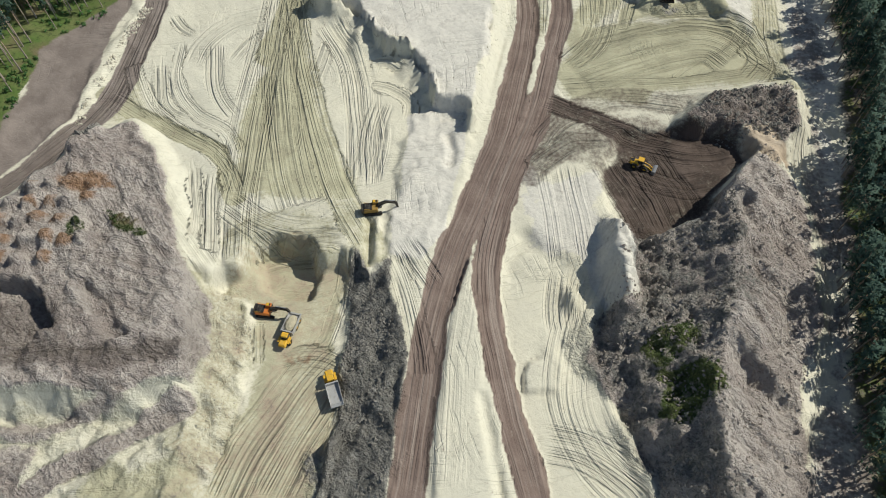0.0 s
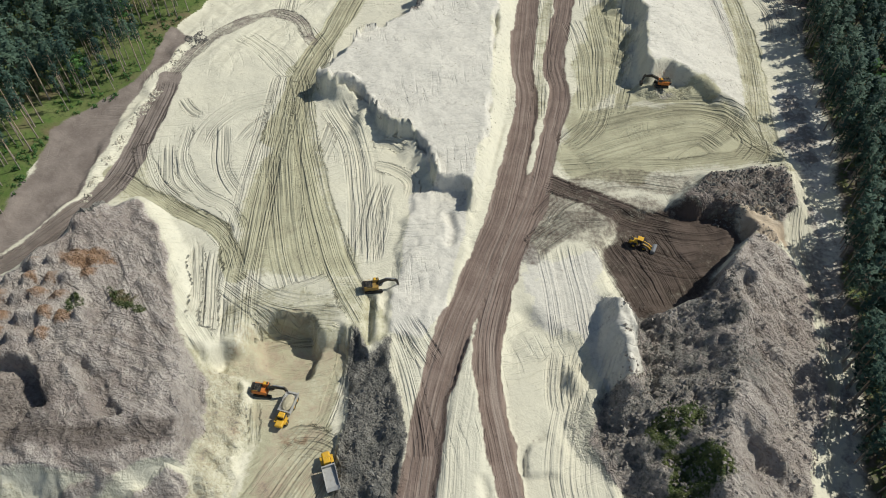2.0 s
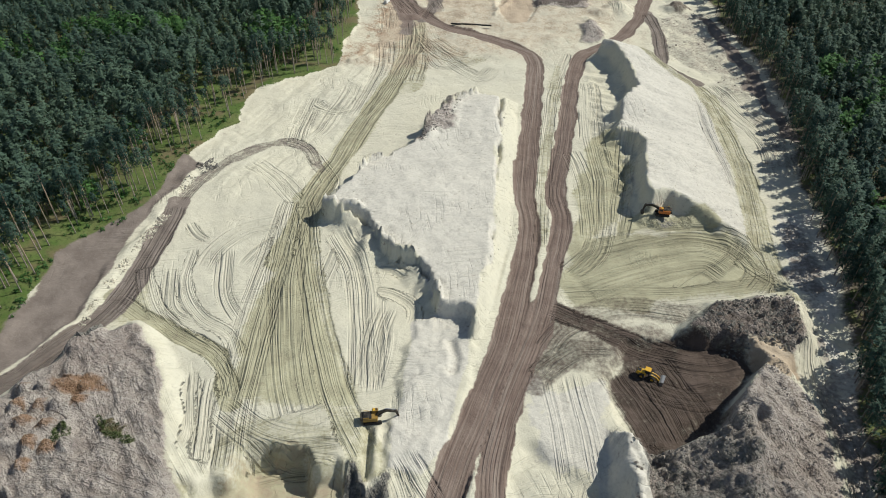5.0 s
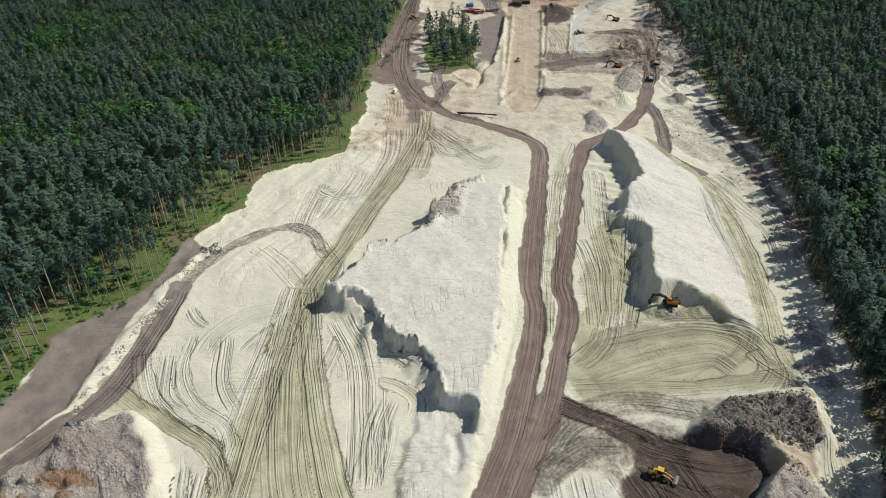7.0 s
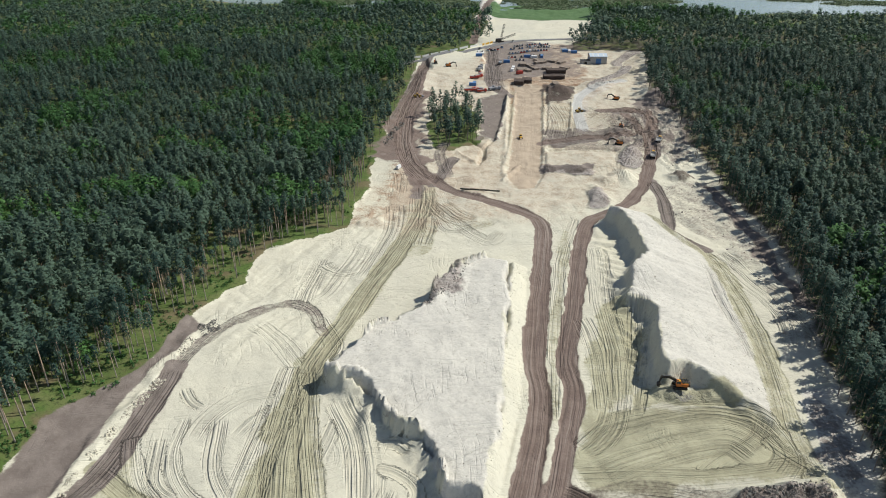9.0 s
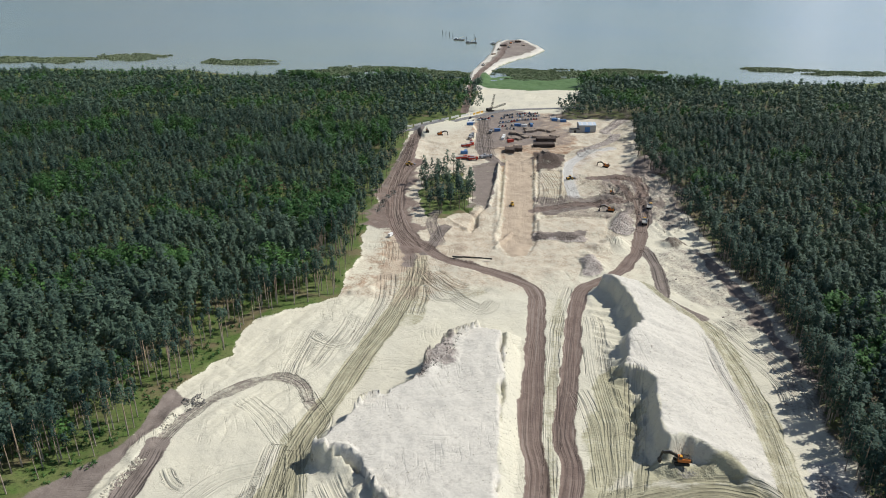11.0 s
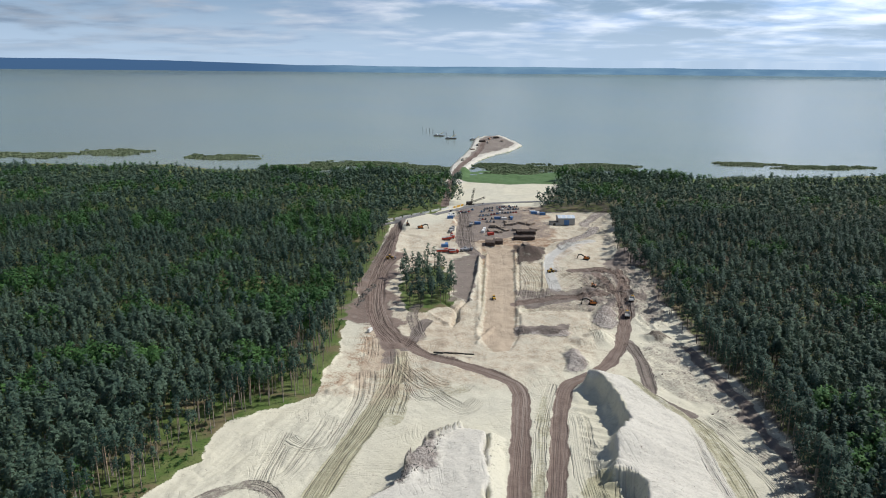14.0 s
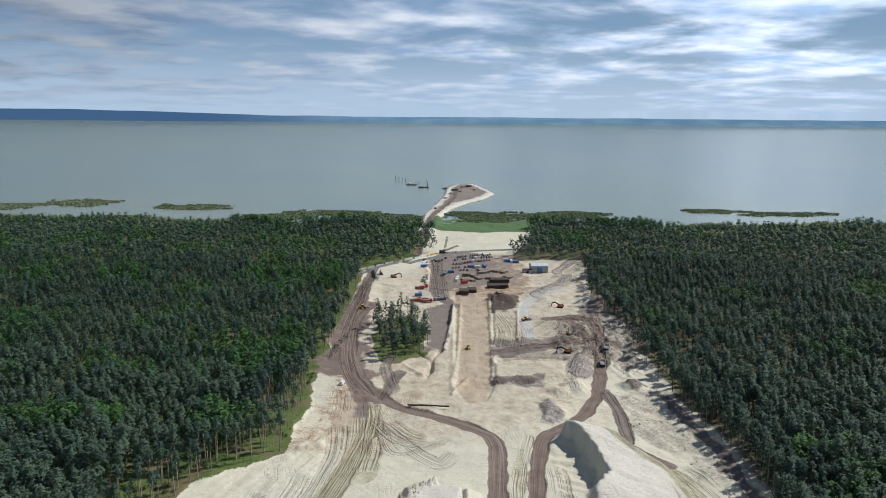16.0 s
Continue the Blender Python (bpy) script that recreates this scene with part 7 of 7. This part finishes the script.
# pipe string and welding line on the sand
pipes = new("pipe_string")
for k in range(4):
    bm = bmesh.new()
    bmesh.ops.create_cone(bm, cap_ends=True, segments=12, radius1=0.45, radius2=0.45, depth=5.4, matrix=pose(k * 5.6 - 8.4, 0.4 * math.sin(k), 0.5, 0, 90, 0))
    part("pipe", bm, M_STEEL, pipes)
stand(tagged(pipes, "string of dark pipes lying on the sand", "pipes"), (-10.4, 374.6), -4)


# ---------------------------------------------------------------- shore and lagoon
def reed_bed(spot, rx, ry, seed, label="low green reed bed standing in the lagoon"):
    """Many reed clumps joined into one low bed with a ragged outline."""
    r2 = np.random.RandomState(seed)
    n = int(min(3600, rx * ry * 1.1))
    px, py = r2.uniform(-1, 1, n), r2.uniform(-1, 1, n)
    dd = np.hypot(px, py) + 0.55 * fbm(px * rx + 900, py * ry * 3, 30, 3, seed)
    px, py = (px * rx + spot[0])[dd < 0.85], (py * ry + spot[1])[dd < 0.85]
    n = len(px)
    hgt, wid = r2.uniform(1.4, 2.6, n), r2.uniform(1.2, 2.8, n)
    an = r2.uniform(0, 3.14, n)
    c, s = np.cos(an) * wid, np.sin(an) * wid
    zb = np.full(n, -1.6)
    lean = r2.uniform(-0.5, 0.5, n)
    v = np.stack([np.stack([px - c, py - s, zb], -1), np.stack([px + c, py + s, zb], -1), np.stack([px + c * 0.7 - s * 0.4, py + s * 0.7 + c * lean, zb + hgt], -1), np.stack([px - c * 0.7 - s * 0.4, py - s * 0.7 + c * lean, zb + hgt * 0.9], -1)], 1)
    v2 = np.stack([np.stack([px + s, py - c, zb + hgt * 0.6], -1), np.stack([px - s, py + c, zb + hgt * 0.6], -1), np.stack([px - s + c, py + c + s, zb + hgt * 0.8], -1), np.stack([px + s + c, py - c + s, zb + hgt * 0.75], -1)], 1)
    vv = np.concatenate([v, v2]).reshape(-1, 3)
    me = raw_mesh("reed_bed", vv, np.arange(len(vv)).reshape(-1, 4), [M_REED])
    me.attributes.new("tone", "FLOAT", "POINT").data.foreach_set("value", np.repeat(r2.rand(len(vv) // 4), 4).astype(np.float32))
    return tagged(new("reed_bed", me), label, "reeds", kind="stuff")


M_REED = leaf_material("reeds", (0.10, 0.145, 0.07), (0.165, 0.20, 0.115), (0.20, 0.22, 0.135))
for i, ((x, y), rx, ry) in enumerate(zip([(-613.8, 1180.2), (-407.1, 1147.0), (-744.4, 1128.2), (-179.5, 1089.4), (-255.3, 1040.0), (-116.9, 1072.8), (431.4, 1146.7), (548.4, 1124.5), (127.7, 1077.4), (44.1, 1079.4), (198.4, 1102.5), (-72.6, 1049.4), (476.3, 1110.7), (-698.7, 1147.9), (73.6, 1017.8)],
                                        (62, 62, 95, 75, 60, 45, 60, 70, 100, 50, 60, 40, 25, 50, 60), (44, 36, 36, 28, 32, 30, 22, 22, 40, 36, 34, 30, 12, 24, 26))):
    reed_bed((x, y), rx, ry, 70 + i)

# taller broadleaf trees along the shore
tall = [tree_template(s, 17, 5.0, 0.2, 22, 5, 1.5, True, 4) for s in (31, 32)]
spots = []
shore_rows = [(109.7, 966.6), (186.8, 974.1), (237.3, 979.1), (-188.7, 937.5), (-292.1, 927.4)]
shore_ends = [(172.1, 972.7), (231.0, 978.5), (276.3, 982.9), (-90.0, 947.1), (-210.9, 935.3)]
for (a, b), (c, d), n in zip(shore_rows, shore_ends, (16, 26, 18, 44, 30)):
    for i in range(n):
        x = a + (c - a) * (i + rk.random()) / n
        y = shore(x) - 62 + rk.uniform(-9, 9)
        spots.append((x, y, height_at(x, y), rk.uniform(0, 6.28), rk.uniform(0.75, 1.05), rk.random(), rk.randint(0, 1)))
forest("shore_trees", np.array(spots), tall, [M_BARK, M_LEAF], "row of bright green broadleaf trees on the shore")

# works at the end of the embankment and floating plant
tip_digger = again(far_digger, (26.7, 1424.7), 40)
for p, h in zip([(40.8, 1457.2), (12.1, 1383.9), (50.5, 1408.0), (-6.4, 1260.5)], (120, 200, 80, 60)):
    again(light_stack if h < 100 else dark_stack, p, h)
for p in [(3.4, 1328.3), (-20.4, 1124.3), (22.6, 1366.6)]:
    again(dark_truck, p, 75)


def barge(label, masts):
    root = new("work_barge")
    part("hull", block(0, 0, 0.5, 22, 9, 2.2, 0.4, taper=(1.0, 1.0)), M_STEEL, root)
    part("deckhouse", block(-6, 0, 2.9, 4.5, 4, 2.6, 0.15), M_WHITE, root)
    for k in range(masts):
        part("spud", block(-9 + k * 17 / max(masts - 1, 1), 3.5 * (-1) ** k, 5.5, 0.8, 0.8, 13, 0.05), M_STEEL, root)
    part("crane_arm", block(5, 0, 5.5, 12, 0.5, 0.6, 0.05, (0, -32, 0)), M_YELLOW, root)
    return tagged(root, label, "barge")


stand(barge("dark work barge with spud legs on the lagoon", 2), (-51.3, 1464.0), 10, -1.2)
stand(barge("low dark work barge on the lagoon", 0), (-78.1, 1515.0), -15, -1.2)
stand(barge("low dark barge moored at the embankment", 0), (-1.0, 1449.7), 20, -1.2)
for p in [(-121.3, 1630.9), (-111.9, 1606.3), (-103.6, 1594.9), (-94.6, 1571.4), (-48.6, 1553.6)]:
    ob = part("mooring_post", block(0, 0, 2, 0.9, 0.9, 11, 0.1), M_STEEL, None)
    tagged(ob, "dark steel mooring post standing in the lagoon", "post", "mooring posts")
    ob.location = (*p, 0)

# ---------------------------------------------------------------- loose clods and scrub
def clods(name, outline, count, lo, hi, mat, label, seed):
    """Angular lumps strewn over an outline, half sunk, joined in one mesh."""
    r2 = np.random.RandomState(seed)
    o = np.array(outline)
    x = r2.uniform(o[:, 0].min(), o[:, 0].max(), count * 3)
    y = r2.uniform(o[:, 1].min(), o[:, 1].max(), count * 3)
    ok = (inside(outline, x, y) > 0.5) & (vnoise(x / 5, y / 5, seed) > 0.3)
    x, y = x[ok][:count], y[ok][:count]
    n = len(x)
    base = np.array([(1, 0, 0), (-1, 0, 0), (0, 1, 0), (0, -1, 0), (0, 0, 1), (0, 0, -1)], float)
    tri = np.array([(0, 2, 4), (2, 1, 4), (1, 3, 4), (3, 0, 4), (2, 0, 5), (1, 2, 5), (3, 1, 5), (0, 3, 5)])
    size = lo + (hi - lo) * r2.rand(n) ** 4
    v = base[None] * size[:, None, None] * r2.uniform(0.55, 1.3, (n, 6, 1)) + r2.normal(0, 0.22, (n, 6, 3)) * size[:, None, None]
    an = r2.uniform(0, 6.28, n)
    c, s = np.cos(an)[:, None], np.sin(an)[:, None]
    vx, vy = v[..., 0] * c - v[..., 1] * s, v[..., 0] * s + v[..., 1] * c
    z = heights(x, y)[:, None] + v[..., 2] * 0.75 + size[:, None] * 0.15
    vv = np.stack([vx + x[:, None], vy + y[:, None], z], -1).reshape(-1, 3)
    ff = (tri[None] + (np.arange(n) * 6)[:, None, None]).reshape(-1, 3)
    return tagged(new(name, raw_mesh(name, vv, ff, [mat])), label, "clods", kind="stuff")


def clod_material(name, a, b):
    q = Mat(name)
    geo = q.n.new("ShaderNodeNewGeometry").outputs["Random Per Island"]
    c = q.mix(geo, a, b)
    c = q.mix(q.step(q.noise(2.5, 5), 0.45, 0.7, 0, 0.5), c, tuple(v * 0.5 for v in a))
    q.bump(q.noise(6, 4), 0.1, 0.6)
    return q.finish(c, 0.95)


M_CLOD = clod_material("spoil_clods", (0.30, 0.262, 0.23), (0.42, 0.378, 0.333))
M_CLOD_DARK = clod_material("dark_clods", (0.12, 0.115, 0.105), (0.24, 0.23, 0.205))
M_CLOD_SAND = clod_material("sand_lumps", (0.40, 0.375, 0.30), (0.52, 0.49, 0.40))
clods("spoil_clods", SPOIL_EAST_E, 3500, 0.08, 0.5, M_CLOD, "grey-brown earth clods on the spoil heap", 1)
# darker clod copy, toned to a slope whose colour already holds shade
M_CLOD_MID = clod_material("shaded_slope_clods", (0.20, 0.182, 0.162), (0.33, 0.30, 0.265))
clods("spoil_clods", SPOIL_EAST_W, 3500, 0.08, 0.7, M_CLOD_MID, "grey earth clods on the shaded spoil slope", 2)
clods("spoil_clods", SPOIL_NORTH, 2000, 0.1, 0.7, M_CLOD_DARK, "dark peaty clods on the spoil heap", 3)
clods("spoil_clods", SPOIL_WEST, 1200, 0.06, 0.38, M_CLOD, "brown-grey clods on the western spoil", 4)
clods("clay_lumps", CLAY, 1500, 0.08, 0.6, M_CLOD_DARK, "dark wet clay lumps on the pit slope", 5)
clods("sand_lumps", PLATEAU_WEST, 600, 0.08, 0.3, M_CLOD_SAND, "small pale sand lumps on the plateau", 7)
clods("sand_lumps", SLOPE_WEST, 350, 0.1, 0.4, M_CLOD_SAND, "pale sand lumps on the bank", 8)
clods("sand_lumps", PLATEAU_EAST, 500, 0.08, 0.3, M_CLOD_SAND, "small pale sand lumps on the eastern plateau", 9)
clods("brush_pile", clay_w, 700, 0.15, 0.8, M_CLOD_DARK, "dark heaps of brush and stumps beside the forest road", 11)
clods("sand_lumps", [(-121.5, 142.0), (-120.6, 165.1), (-118.1, 186.7), (-115.9, 203.1), (-115.6, 227.1), (-111.2, 221.6), (-112.5, 200.0), (-114.2, 182.5), (-116.7, 162.8), (-118.8, 140.7)], 900, 0.15, 0.8, M_CLOD_SAND, "lumpy pale sand berm beside the forest track", 12)
clods("sand_lumps", WALL_WEST, 600, 0.08, 0.38, M_CLOD_SAND, "crumbling pale sand lumps on the pit wall", 13)
clods("stump_pile", [(-117.1, 141.5), (-113.8, 143.3), (-109.3, 136.7), (-111.3, 127.5), (-114.9, 128.1)], 260, 0.2, 1.2, M_CLOD_DARK, "dark pile of stumps and peat by the track", 14)
clods("stump_pile", [(-115.9, 231.1), (-110.3, 237.8), (-104.1, 230.1), (-110.8, 223.6)], 160, 0.2, 0.9, M_CLOD_DARK, "dark clods at the end of the forest strip", 15)
clods("spoil_clods", EASTSTRIP, 350, 0.12, 0.7, M_CLOD, "grey clods along the eastern forest edge", 16)
clods("spoil_clods", EASTWORKS, 400, 0.15, 0.9, M_CLOD_DARK, "dark clods in the churned eastern works", 17)
clods("clay_lumps", NORTHSPOIL, 700, 0.15, 0.7, M_CLOD_DARK, "dark clods on the plateau flank", 10)


M_WEED = leaf_material("weeds", (0.035, 0.058, 0.022), (0.075, 0.105, 0.035), (0.09, 0.115, 0.05))


def scrub(outline, count, seed, label):
    r2 = np.random.RandomState(seed)
    o = np.array(outline)
    x, y = r2.uniform(o[:, 0].min(), o[:, 0].max(), count * 2), r2.uniform(o[:, 1].min(), o[:, 1].max(), count * 2)
    ok = (inside(outline, x, y) > 0) & (vnoise(x / 4, y / 4, seed) > 0.42)
    x, y = x[ok], y[ok]
    n = len(x)
    bush = tree_template(seed, 1.1, 0.7, 0.1, 7, 2, 0.32, True, 0)
    s = np.stack([x, y, heights(x, y) - 0.1, r2.uniform(0, 6.28, n), r2.uniform(0.3, 0.85, n), r2.rand(n), np.zeros(n)], -1)
    ob = forest("scrub", s, [bush], [M_BARK, M_WEED], label)
    ob["category"] = "scrub"
    return ob


scrub([(44.2, 80.7), (54.5, 82.0), (55.4, 74.6), (47.0, 70.6), (43.5, 74.0)], 50, 81, "low green scrub on the shaded spoil")
scrub([(46.5, 68.0), (56.6, 71.3), (56.7, 61.7), (50.5, 56.1), (45.9, 58.5)], 80, 82, "low green scrub on the shaded spoil")
scrub([(-99.0, 107.6), (-86.7, 105.4), (-84.5, 99.4), (-92.7, 100.1)], 70, 83, "low green weeds on the western spoil")
scrub([(-106.7, 103.1), (-102.4, 103.3), (-100.4, 97.4), (-103.8, 96.7)], 30, 84, "low green weeds between tipped heaps")

# bright undergrowth under the western trees
ub = np.random.RandomState(90)
uy = ub.uniform(110, 470, 1500)
ui = 2 + 34 * ub.rand(1500) ** 1.4
ux = left_edge(uy) - ui
ok = vnoise(ux / 11, uy / 11, 5) > 0.5
ux, uy = ux[ok], uy[ok]
bush_tpl = [tree_template(95 + k, 1.7, 1.1, 0.08, 8, 3, 0.4, True, 0) for k in range(2)]
su = np.stack([ux, uy, heights(ux, uy) - 0.1, ub.uniform(0, 6.28, len(ux)), ub.uniform(0.3, 0.95, len(ux)), ub.rand(len(ux)), ub.randint(0, 2, len(ux))], -1)
forest("undergrowth", su, bush_tpl, [M_BARK, M_LEAF], "bright green bushes under the pines at the clearing's edge")["category"] = "bushes"
